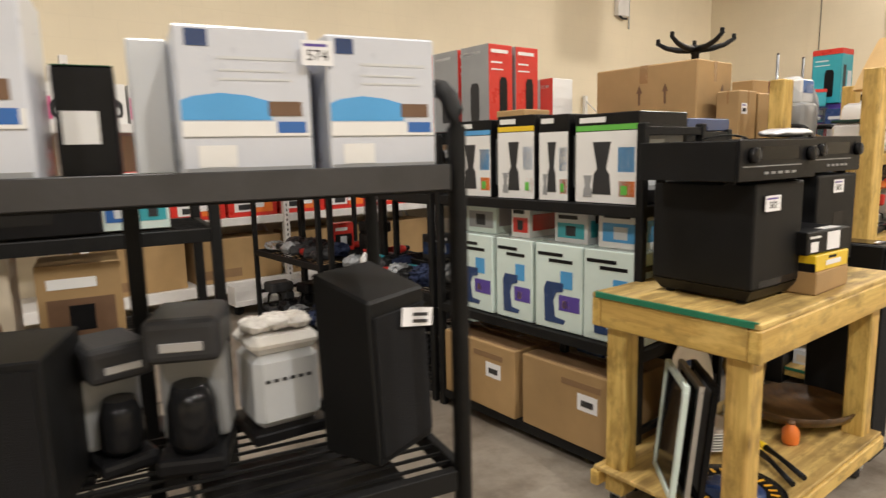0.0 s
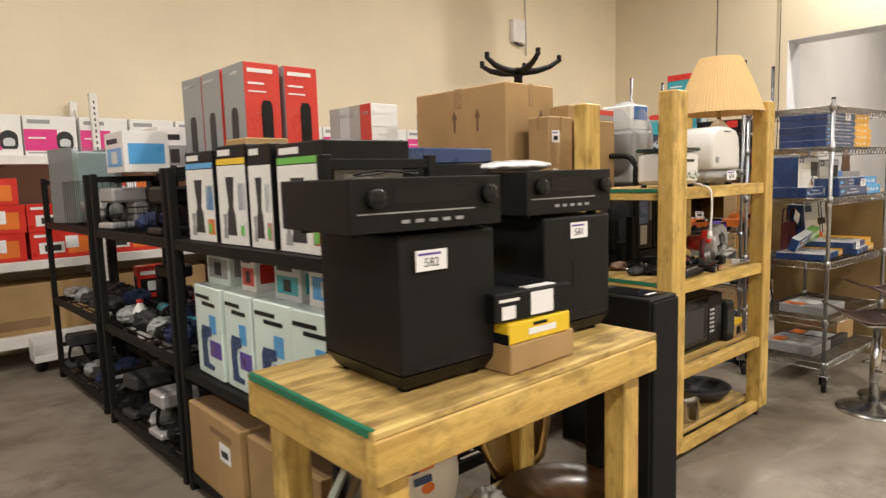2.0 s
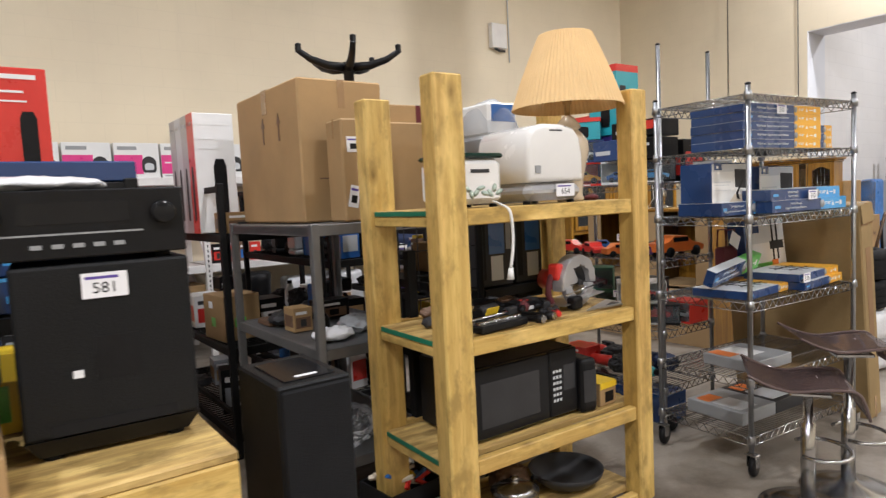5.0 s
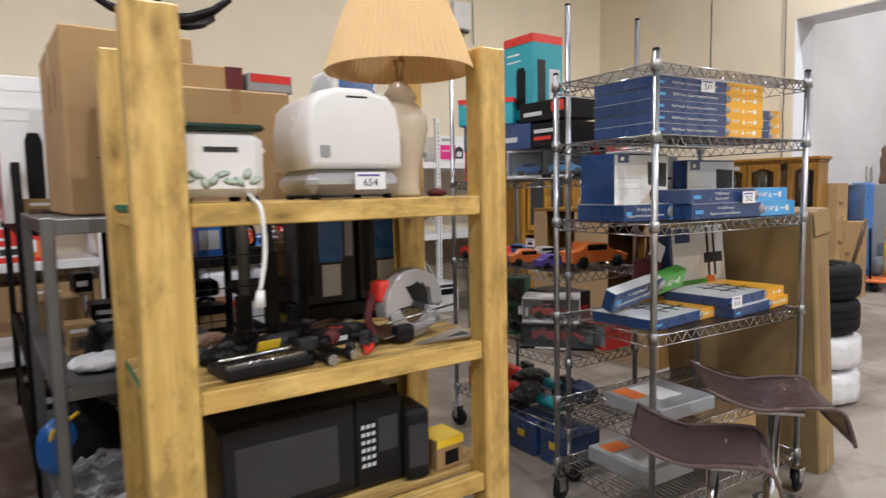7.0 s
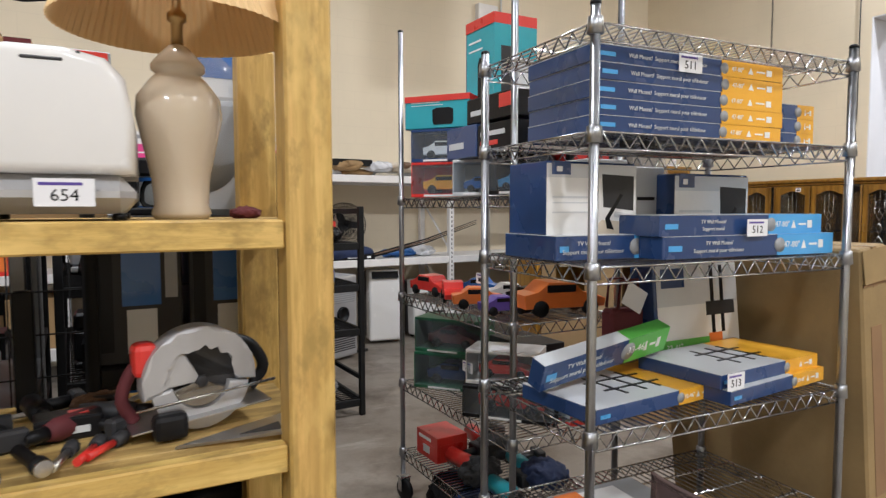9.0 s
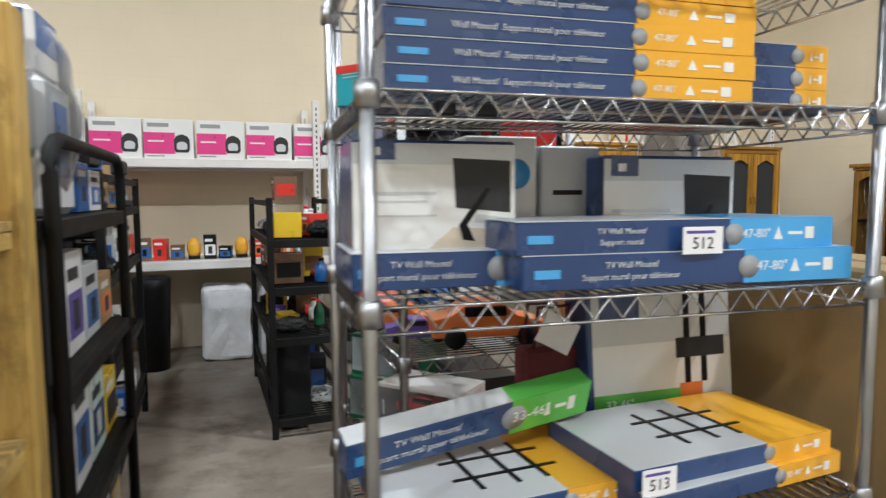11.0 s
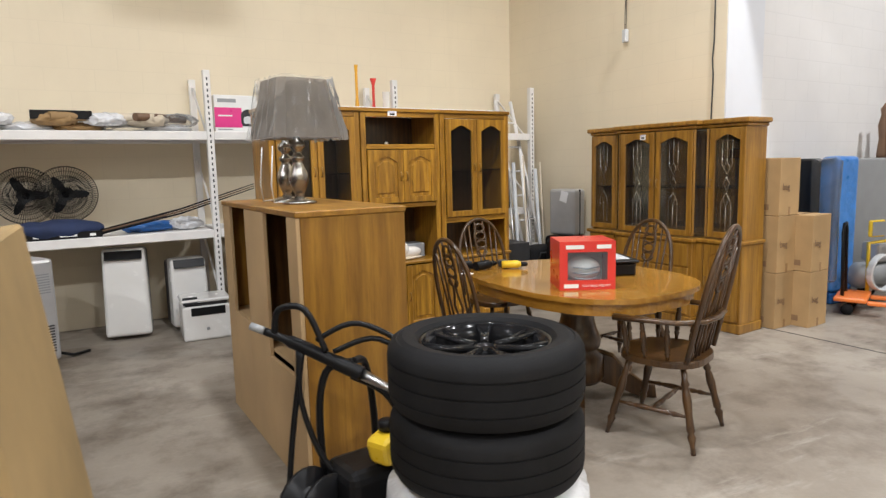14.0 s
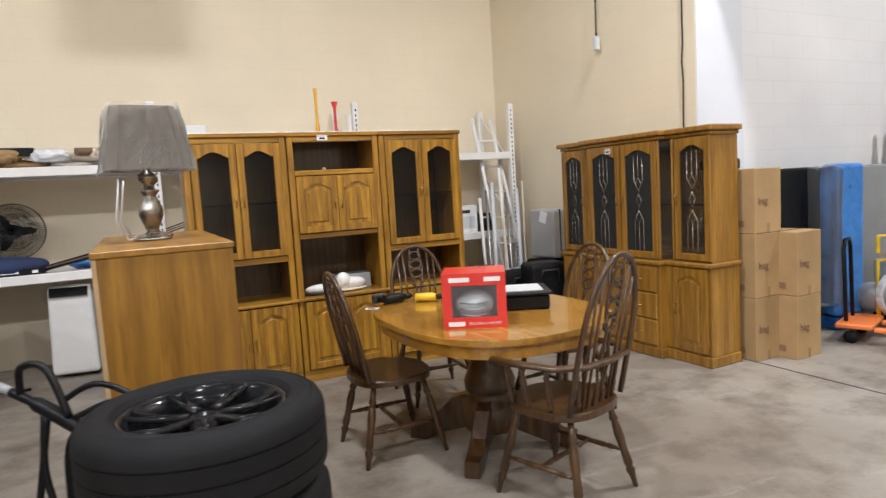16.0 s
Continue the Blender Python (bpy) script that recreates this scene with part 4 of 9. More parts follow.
def table_lamp(x, y, rz, shaded=True):
    t = thing("table_lamp", pose(x, y, 1.27, 0, 0, rz), "pewter table lamp with taupe square shade in film" if shaded else "pewter table lamp base without its shade", "lamp", "pewter lamps")
    part("base", lathe([(0.085, 0), (0.09, 0.008), (0.06, 0.02), (0.035, 0.03)], 28), PEWTER, t)
    part("stem", lathe([(0.03, 0.03), (0.022, 0.045), (0.03, 0.06), (0.052, 0.12), (0.05, 0.15), (0.03, 0.20), (0.022, 0.215), (0.034, 0.23), (0.034, 0.245), (0.02, 0.255), (0.02, 0.27), (0.04, 0.29), (0.04, 0.315), (0.018, 0.33), (0.012, 0.36), (0.010, 0.45)], 24), PEWTER, t)
    part("cord", tube([(0.0, 0.08, 0.01), (-0.1, 0.1, 0.006), (-0.15, 0.0, 0.1), (-0.12, 0.03, 0.3)], 0.004, 6), WHITE, t)
    if not shaded:
        return
    bm = bmesh.new()
    rings = []
    for s, z in ((0.185, 0.335), (0.135, 0.625)):
        c = s * 0.25
        rings.append([bm.verts.new((px, py, z)) for px, py in ((-s + c, -s), (s - c, -s), (s, -s + c), (s, s - c), (s - c, s), (-s + c, s), (-s, s - c), (-s, -s + c))])
    for k in range(8):
        bm.faces.new((rings[0][k], rings[0][(k + 1) % 8], rings[1][(k + 1) % 8], rings[1][k]))
    inner = bmesh.ops.solidify(bm, geom=bm.faces[:], thickness=0.004)
    part("shade", bm, SHADE_GREY, t)
    bm = bmesh.new()
    n = 24
    rings = []
    for j in range(7):
        u = j / 6
        s = 0.197 - 0.052 * u
        ring = []
        for k in range(4 * n):
            side, f = divmod(k, n)
            a = -s + 2 * s * f / n
            px, py = ((a, -s), (s, a), (-a, s), (-s, -a))[side]
            v = Vector((px, py, 0.325 + 0.31 * u))
            ring.append(bm.verts.new(v + noise.noise_vector(Vector((v.x * 34, v.y * 34, v.z * 9))) * 0.013))
        rings.append(ring)
    for p, q in zip(rings, rings[1:]):
        for k in range(4 * n):
            bm.faces.new((p[k], p[(k + 1) % (4 * n)], q[(k + 1) % (4 * n)], q[k]))
    part("plastic_cover", bm, FILM, t)


table_lamp(7.945, 3.84, 12)
table_lamp(7.935, 4.10, 12, False)


def dining_table():
    t = thing("dining_table", pose(9.60, 3.66, 0, 0, 0, 8), "honey oak pedestal dining table with rounded corners", "table")
    n, a, b_, e = 64, 0.56, 0.70, 2.7
    def outline(k, grow=0.0):
        th = math.tau * k / n
        c, s = math.cos(th), math.sin(th)
        return (math.copysign(abs(c) ** (2 / e), c) * (a + grow), math.copysign(abs(s) ** (2 / e), s) * (b_ + grow))
    part("tabletop", prism([outline(k) for k in range(n)], 0.722, 0.75, 0.009, 3), TABLE_OAK, t)
    part("apron", prism([outline(k, -0.03) for k in range(n)], 0.655, 0.7215), TABLE_OAK, t)
    part("pedestal", lathe([(0.15, 0.09), (0.17, 0.12), (0.17, 0.26), (0.12, 0.29), (0.14, 0.31), (0.145, 0.36), (0.12, 0.42), (0.10, 0.5), (0.11, 0.56), (0.16, 0.62), (0.16, 0.655)], 28), DARK_OAK, t)
    for k in range(4):
        ang = 45 + 90 * k
        bm = bmesh.new()
        prof = [(0.13, 0.28), (0.22, 0.25), (0.32, 0.14), (0.40, 0.085), (0.47, 0.08), (0.48, 0.0), (0.38, 0.0), (0.28, 0.05), (0.13, 0.09)]
        bm2 = prism([(x, z) for x, z in prof], -0.04, 0.04, 0.006, 1)
        part("foot", moved(moved(bm2, pose(0, 0, 0, 90, 0, 0)), pose(0, 0, 0, 0, 0, ang)), DARK_OAK, t)


dining_table()


def turned(p, q, r, sides=10):
    """A turned spindle between two points."""
    p, q = Vector(p), Vector(q)
    prof = ((0, 0.62), (0.12, 0.8), (0.2, 1.25), (0.24, 0.8), (0.27, 1.2), (0.45, 1.0), (0.6, 1.3), (0.72, 1.05), (0.76, 0.75), (0.79, 1.2), (0.84, 0.85), (1, 0.75))
    return tube([p.lerp(q, u) for u, _ in prof], [r * k for _, k in prof], sides)


def windsor_chair(at, arms=False, label="dark oak Windsor chair with bow back and pierced splat"):
    t = thing("dining_chair", at, label, "chair", "chairs round the table")
    seat = [(0.23 * math.copysign(abs(math.cos(a)) ** 0.75, math.cos(a)), 0.22 * math.copysign(abs(math.sin(a)) ** 0.75, math.sin(a))) for a in (math.tau * k / 32 for k in range(32))]
    part("seat", prism(seat, 0.415, 0.45, 0.012, 3), DARK_OAK, t)
    ends = []
    for sx in (-1, 1):
        for sy in (-1, 1):
            top, foot = (0.15 * sx, 0.14 * sy, 0.418), (0.225 * sx, 0.23 * sy, 0.0)
            part("leg", turned(foot, top, 0.018), DARK_OAK, t)
            ends.append(Vector(foot).lerp(Vector(top), 0.42))
    for p, q in ((0, 1), (2, 3)):
        part("stretcher", turned(ends[p], ends[q], 0.012, 8), DARK_OAK, t)
    part("stretcher", turned((ends[0] + ends[1]) / 2, (ends[2] + ends[3]) / 2, 0.012, 8), DARK_OAK, t)
    top_z = 1.12 if arms else 1.02
    def bow(u):
        a = math.pi * u
        x = -0.205 * math.cos(a) * (1 + 0.12 * math.sin(a))
        z = 0.45 + (top_z - 0.45) * math.sin(a) ** 0.62
        return (x, -0.175 - (z - 0.45) * 0.22, z)
    part("bow", tube([bow(k / 24) for k in range(25)], 0.0135, 10), DARK_OAK, t)
    for x in (-0.14, -0.095, 0.095, 0.14):
        u = math.acos(-x / 0.215) / math.pi
        part("spindle", tube([(x * 0.85, -0.175, 0.45), (x, bow(u)[1] + 0.002, bow(u)[2])], 0.007, 6), DARK_OAK, t)
    hz = top_z - 0.45
    def on_back(x, z):
        return (x, -0.175 - (z - 0.45) * 0.22, z)
    lines = []
    for s in (-1, 1):
        lines.append([on_back(s * w_, 0.45 + hz * f) for f, w_ in ((0.0, 0.03), (0.15, 0.02), (0.28, 0.045), (0.4, 0.02), (0.5, 0.012), (0.62, 0.045), (0.78, 0.05), (0.9, 0.03), (0.98, 0.04))])
    for f in (0.55, 0.66, 0.77, 0.88):
        lines.append([on_back(0.045 * math.cos(a), 0.45 + hz * f + 0.03 * math.sin(a)) for a in (math.tau * k / 10 for k in range(11))])
    part("splat", tubes(lines, 0.008, 6), DARK_OAK, t)
    if arms:
        z = 0.66
        arm = [(-0.29, 0.17, z), (-0.27, 0.0, z), (-0.25, -0.14, z), (-0.15, -0.235, z), (0, -0.255, z), (0.15, -0.235, z), (0.25, -0.14, z), (0.27, 0.0, z), (0.29, 0.17, z)]
        bm = tube(arm, [0.03, 0.024, 0.022, 0.022, 0.022, 0.022, 0.022, 0.024, 0.03], 10)
        for v in bm.verts:
            v.co.z = z + (v.co.z - z) * 0.6
        part("arm_rail", bm, DARK_OAK, t)
        for sx in (-1, 1):
            for x, y in ((0.2, 0.13), (0.215, 0.03), (0.2, -0.08), (0.13, -0.17)):
                part("arm_post", turned((x * sx, y, 0.445), (x * sx * 1.22, y * 1.1, z - 0.01), 0.013, 8), DARK_OAK, t)


windsor_chair(pose(9.67, 2.98, 0, 0, 0, 24), True, "dark oak Windsor armchair with bow back pushed to the table")
windsor_chair(pose(9.07, 3.86, 0, 0, 0, -84))
windsor_chair(pose(9.60, 4.62, 0, 0, 0, 182))
windsor_chair(pose(10.22, 3.93, 0, 0, 0, 100))


def tyre(z, first):
    R, r, hgt = 0.315, 0.215, 0.225
    t = thing("tyre", pose(8.16, 2.26, z, 0, 0, 40 if first else 10), "worn black car tyre on a dark alloy wheel", "tyre", "stacked wheels")
    prof = [(r, 0.02), (r + 0.03, 0.002), (R - 0.05, 0.0), (R - 0.014, 0.016), (R - 0.003, 0.036)]
    for g in (0.062, 0.112, 0.162):
        prof += [(R, g - 0.0032), (R - 0.0045, g - 0.002), (R - 0.0045, g + 0.002), (R, g + 0.0032)]
    prof += [(R - 0.003, 0.189), (R - 0.014, 0.209), (R - 0.03, 0.2195), (R - 0.034, 0.2165), (R - 0.05, hgt), (r + 0.03, hgt - 0.002), (r + 0.012, hgt - 0.006), (r, 0.205)]
    part("tyre_body", lathe(prof + [(r - 0.004, 0.112), (r, 0.02)], 96, caps=False), RUBBER, t).data.set_sharp_from_angle(angle=math.radians(32))
    for k in range(56):
        part("tread_nick", moved(boxes((-0.002, -0.0012, 0.190, 0.0006, 0.0012, 0.206), bevel=0), pose(0, 0, 0, 0, 0, k * 360 / 56) @ pose(R - 0.006, 0, 0, 0, -20, 0)), GLOSS_BLACK, t)
    rim = part("rim", lathe([(0.216, 0.195), (0.212, 0.208), (0.2, 0.2), (0.19, 0.15), (0.185, 0.03), (0.18, 0.03), (0.183, 0.15), (0.19, 0.19), (0.216, 0.195)], 48, caps=False), GLOSS_BLACK, t)
    for k in range(7):
        a = math.tau * k / 7
        for s in (-0.12, 0.12):
            part("spoke", tube([(0.04 * math.cos(a), 0.04 * math.sin(a), 0.175), (0.12 * math.cos(a + s * 0.5), 0.12 * math.sin(a + s * 0.5), 0.178), (0.2 * math.cos(a + s), 0.2 * math.sin(a + s), 0.192)], [0.014, 0.010, 0.009], 6), GLOSS_BLACK, rim)
    part("hub", lathe([(0.05, 0.10), (0.055, 0.17), (0.035, 0.18), (0.033, 0.172), (0, 0.172)], 24), GLOSS_BLACK, rim)


def wrapped_tyre(z, seed):
    t = thing("wheel_in_plastic", pose(8.16, 2.26, z), "car tyre wrapped in crumpled white plastic", "tyre", "stacked wheels")
    bm = lathe([(0.0, 0.01), (0.26, 0.0), (0.325, 0.03), (0.335, 0.11), (0.325, 0.2), (0.26, 0.228), (0.0, 0.226)], 64)
    bmesh.ops.subdivide_edges(bm, edges=bm.edges[:], cuts=1)
    for v in bm.verts:
        k = noise.noise(Vector((v.co.x * 14, v.co.y * 14, v.co.z * 5 + seed)))
        v.co.x *= 1 + 0.04 * k
        v.co.y *= 1 + 0.04 * k
    part("wrapping", bm, FOIL, t)


wrapped_tyre(0.0, 1)
wrapped_tyre(0.232, 5)
tyre(0.465, True)
tyre(0.692, False)


# ---- kinds of goods ----
def rnd(a, b_):
    return random.uniform(a, b_)


TOWER = [(0.36, 0.12), (0.64, 0.12), (0.66, 0.2), (0.66, 0.56), (0.60, 0.62), (0.40, 0.62), (0.34, 0.56), (0.34, 0.2)]
BLENDER = [(0.33, 0.10), (0.67, 0.10), (0.64, 0.34), (0.58, 0.40), (0.66, 0.72), (0.34, 0.72), (0.42, 0.40), (0.36, 0.34)]
BREWER = [(0.22, 0.08), (0.62, 0.08), (0.66, 0.13), (0.44, 0.15), (0.40, 0.34), (0.46, 0.44), (0.60, 0.46), (0.62, 0.56), (0.26, 0.56), (0.2, 0.48)]
POT = [(0.30, 0.12), (0.70, 0.12), (0.76, 0.22), (0.76, 0.48), (0.68, 0.58), (0.55, 0.63), (0.45, 0.63), (0.32, 0.58), (0.24, 0.48), (0.24, 0.22)]


def heater_box(at, w=0.2, d=0.25, h=0.5, front=RED, side=GREY, label="red and grey boxed tower heater"):
    t = carton("heater_box", at, w, d, h, front, label, [("l", 0, 0, 1, 1, side), ("f", 0.1, 0.9, 0.8, 0.94, WHITE), ("f", 0.1, 0.78, 0.55, 0.8, WHITE), ("f", 0.1, 0.70, 0.6, 0.715, WHITE), ("l", 0.1, 0.9, 0.7, 0.93, WHITE)], group="boxed heaters")
    decal(t, "f", w, d, h, [(u + 0.1, v) for u, v in TOWER], BLACK)
    decal(t, "l", w, d, h, [(u, v * 0.9) for u, v in TOWER], DARK_GREY)
    return t


def brewer_box(at, w, d=0.34, h=0.42):
    t = carton("coffee_maker_box", at, w, d, h, MINT, "white box with printed blue single-serve coffee maker", [
        ("f", 0.06, 0.86, 0.6, 0.90, BLACK), ("f", 0.3, 0.79, 0.8, 0.83, BLACK), ("f", 0.52, 0.24, 0.95, 0.42, PURPLE), ("f", 0.55, 0.5, 0.8, 0.7, SKY_BLUE),
        ("f", 0.6, 0.27, 0.72, 0.36, YELLOW), ("r", 0.1, 0.8, 0.7, 0.86, BLACK), ("t", 0.1, 0.4, 0.7, 0.5, GREYWHITE)], group="boxed coffee makers")
    decal(t, "f", w, d, h, BREWER, NAVY)
    return t


def blender_box(at, w, d, h, stripe):
    t = carton("blender_box", at, w, d, h, BLACK, "black and white box with printed kitchen blender", [
        ("f", 0.02, 0.0, 0.98, 0.80, WHITE), ("f", 0.02, 0.81, 0.98, 0.87, stripe), ("f", 0.08, 0.9, 0.5, 0.96, WHITE), ("f", 0.7, 0.35, 0.95, 0.62, SKY_BLUE), ("f", 0.72, 0.08, 0.96, 0.25, ORANGE),
        ("f", 0.75, 0.1, 0.85, 0.2, GREEN, "fruit_picture", 0.003), ("r", 0.1, 0.15, 0.9, 0.75, GREY), ("r", 0.2, 0.2, 0.5, 0.7, GREYWHITE, "picture", 0.003), ("l", 0.1, 0.15, 0.9, 0.75, GREY)], group="boxed blenders")
    decal(t, "f", w, d, h, [(u * 0.9, v * 0.95) for u, v in BLENDER], DARK_GREY, thick=0.003)
    decal(t, "f", w, d, h, [(u * 0.45, v * 0.4 + 0.02) for u, v in BLENDER], GREY, thick=0.0032)
    return t


def cooker_box(at, w=0.39, d=0.36, h=0.33):
    t = carton("cooker_box", at, w, d, h, WHITE, "white and magenta boxed electric pressure cooker", [("f", 0.0, 0.12, 0.62, 0.66, PINK), ("f", 0.08, 0.8, 0.5, 0.9, GREY), ("f", 0.08, 0.42, 0.4, 0.46, WHITE, "printed_line", 0.002), ("f", 0.06, 0.05, 0.4, 0.08, GREY)], group="boxed cookers")
    decal(t, "f", w, d, h, [(u * 0.62 + 0.45, v * 0.9 + 0.05) for u, v in POT], DARK_GREY, thick=0.003)
    decal(t, "f", w, d, h, [(u * 0.4 + 0.56, v * 0.4 + 0.18) for u, v in POT], GREYWHITE, thick=0.0034)
    return t


def printer_box(at, w=0.5, d=0.36, h=0.25, labelled=True):
    ps = [("f", 0.06, 0.8, 0.3, 0.9, WHITE), ("f", 0.55, 0.15, 0.9, 0.75, ORANGE), ("f", 0.12, 0.2, 0.5, 0.6, WHITE), ("f", 0.2, 0.28, 0.45, 0.5, DARK_GREY, "picture", 0.003)]
    if labelled:
        ps.append(("f", 0.52, 0.35, 0.72, 0.8, PAPER, "paper_label", 0.004))
    return carton("printer_box", at, w, d, h, RED, "red boxed inkjet printer with white print", ps, group="boxed printers")


def toy_car(at, material, s=1.0, label="die-cast model car in painted metal"):
    t = thing("model_car", at, label, "toy car", "model cars")
    prof = [(-0.095, 0.018), (0.095, 0.018), (0.1, 0.035), (0.075, 0.045), (0.04, 0.05), (0.02, 0.072), (-0.04, 0.074), (-0.065, 0.052), (-0.098, 0.048)]
    part("car_body", moved(prism([(x * s, z * s) for x, z in prof], -0.037 * s, 0.037 * s, 0.004), pose(0, 0, 0, 90, 0, 0)), material, t)
    part("window_band", box(-0.045 * s, -0.0385 * s, 0.052 * s, 0.024 * s, 0.0385 * s, 0.068 * s, 0.002), GLOSS_BLACK, t)
    for x in (-0.06, 0.06):
        for y in (-0.034, 0.034):
            part("wheel", moved(lathe([(0, -0.006 * s), (0.018 * s, -0.006 * s), (0.018 * s, 0.006 * s), (0, 0.006 * s)], 14), pose(x * s, y * s, 0.018 * s, 90, 0, 0)), RUBBER, t)


def car_box(at, w=0.26, d=0.13, h=0.13, base=RED, car=RED, clear_front=True):
    t = thing("model_car_box", at, "window box with a die-cast model car inside", "box", "boxed model cars")
    part("tray", boxes((-w / 2, -d / 2, 0, w / 2, d / 2, 0.015), (-w / 2, d / 2 - 0.004, 0.0151, w / 2, d / 2, h - 0.012), (-w / 2, -d / 2, 0.0151, -w / 2 + 0.004, d / 2 - 0.0041, h - 0.012), (w / 2 - 0.004, -d / 2, 0.0151, w / 2, d / 2 - 0.0041, h - 0.012), (-w / 2, -d / 2, h - 0.0119, w / 2, d / 2, h), bevel=0.001), base, t)
    s = min(w / 0.24, d / 0.09) * 0.9
    prof = [(-0.095, 0.018), (0.095, 0.018), (0.1, 0.035), (0.075, 0.045), (0.04, 0.05), (0.02, 0.072), (-0.04, 0.074), (-0.065, 0.052), (-0.098, 0.048)]
    c = part("model_car", moved(prism([(x * s, z * s) for x, z in prof], -0.035 * s, 0.035 * s, 0.004), pose(0, 0, 0.015, 90, 0, 0)), car, t)
    for x in (-0.06, 0.06):
        part("wheel", moved(lathe([(0, -0.037 * s), (0.018 * s, -0.037 * s), (0.018 * s, 0.037 * s), (0, 0.037 * s)], 14), pose(x * s, 0, 0.015 + 0.018 * s, 90, 0, 0)), RUBBER, c)
    part("window_band", box(-0.045 * s, -0.0365 * s, 0.015 + 0.052 * s, 0.024 * s, 0.0365 * s, 0.015 + 0.068 * s, 0.002), GLOSS_BLACK, c)
    part("window_film", boxes((-w / 2 + 0.005, -d / 2, 0.016, w / 2 - 0.005, -d / 2 + 0.001, h - 0.013), bevel=0), CLEAR_BOX, t).visible_shadow = False
    part("printed_strip", boxes((-w * 0.3, -d / 2 - 0.002, 0.003, w * 0.15, -d / 2 - 0.0005, 0.012), bevel=0), WHITE, t)


def drill(at, material, s=1.0):
    t = thing("cordless_drill", at, "black and coloured cordless drill lying on its side", "tool", "power tools")
    part("motor_body", tube([(-0.07 * s, 0, 0.035 * s), (0.05 * s, 0, 0.035 * s), (0.08 * s, 0, 0.035 * s)], [0.03 * s, 0.032 * s, 0.022 * s], 12), material, t)
    part("chuck", tube([(0.08 * s, 0, 0.035 * s), (0.12 * s, 0, 0.035 * s), (0.135 * s, 0, 0.035 * s)], [0.02 * s, 0.018 * s, 0.008 * s], 12), BLACK, t)
    part("grip", tube([(-0.03 * s, 0, 0.03 * s), (-0.045 * s, 0.06 * s, 0.026 * s), (-0.05 * s, 0.1 * s, 0.026 * s)], 0.02 * s, 10), BLACK, t)
    part("battery", box(-0.09 * s, 0.1 * s, 0.0, -0.005 * s, 0.14 * s, 0.055 * s, 0.006), DARK_GREY, t)


def bottle(at, material, h=0.2, r=0.035, cap=WHITE):
    t = thing("bottle", at, "plastic household bottle with a coloured cap", "bottle", "bottles")
    part("bottle_body", lathe([(r * 0.9, 0), (r, 0.01), (r, h * 0.6), (r * 0.45, h * 0.82), (r * 0.4, h * 0.88)], 16), material, t)
    part("cap", lathe([(r * 0.45, h * 0.88), (r * 0.45, h), (0, h)], 14), cap, t)


def bundle(at, rx, ry, rz, material, label="soft goods bunched up in a plastic bag", seed=1.0, category="bag", name="bagged_goods"):
    t = thing(name, at, label, category, "bagged goods")
    part("bag", blob(rx, ry, rz, min(rx, ry, rz) * 0.35, 5 / max(rx, ry), seed, level=4), material, t)


def coffee_machine(at, h=0.33, body=BLACK):
    t = thing("coffee_machine", at, "black countertop coffee machine with glass jug", "appliance", "small appliances")
    part("base_plate", box(-0.09, -0.12, 0, 0.09, 0.12, 0.04, 0.01), body, t)
    part("water_tank", box(-0.09, 0.03, 0.041, 0.09, 0.12, h - 0.09, 0.012), body, t)
    part("brew_head", box(-0.09, -0.1, h - 0.089, 0.09, 0.12, h, 0.014), body, t)
    part("jug", lathe([(0.05, 0.042), (0.065, 0.07), (0.06, 0.13), (0.045, 0.17)], 18, (0, -0.04)), GLASS, t)


def wire_basket(at, w, d, h, material=BLACK_STEEL):
    t = thing("wire_basket", at, "open wire basket crate", "basket", "wire baskets")
    lines = []
    for z in (0.004, h):
        lines.append([(-w / 2, -d / 2, z), (w / 2, -d / 2, z), (w / 2, d / 2, z), (-w / 2, d / 2, z), (-w / 2, -d / 2, z)])
    n = int(w / 0.05)
    for k in range(n + 1):
        x = -w / 2 + w * k / n
        lines.append([(x, -d / 2, h), (x, -d / 2, 0.004), (x, d / 2, 0.004), (x, d / 2, h)])
    n = int(d / 0.05)
    for k in range(1, n):
        y = -d / 2 + d * k / n
        lines.append([(-w / 2, y, h), (-w / 2, y, 0.004), (w / 2, y, 0.004), (w / 2, y, h)])
    part("wire_mesh", tubes(lines, 0.0022, 4), material, t)


PRINTS = [WHITE, MINT, RED, NAVY, BLUE, TEAL, PURPLE, GREYWHITE, BLACK, ORANGE, YELLOW, BROWN, DARK_GREY, BLACK, DARK_GREY]


def goods_box(at, w, d, h, base, extra, label="small printed retail box"):
    names = {WHITE: "white", MINT: "pale mint", RED: "red", NAVY: "navy", BLUE: "blue", TEAL: "teal", PURPLE: "purple", GREYWHITE: "pale grey", BLACK: "black", ORANGE: "orange", YELLOW: "yellow", BROWN: "brown", DARK_GREY: "dark grey", CARD: "brown cardboard", GREY: "grey", PINK: "pink", DARK_GREEN: "dark green"}
    return carton("retail_box", at, w, d, h, base, f"small {names.get(base, 'printed')} retail box with printed front", [
        ("f", 0.1, 0.15, 0.9, 0.6, extra), ("f", 0.12, 0.72, 0.7, 0.84, WHITE if base not in (WHITE, MINT, GREYWHITE) else DARK_GREY), ("r", 0.1, 0.2, 0.9, 0.7, extra), ("l", 0.1, 0.2, 0.9, 0.7, extra),
        ("f", 0.35, 0.22, 0.65, 0.52, random.choice((DARK_GREY, GREYWHITE, BLACK)), "picture", 0.0024)], group="small retail boxes", bevel=0.002)


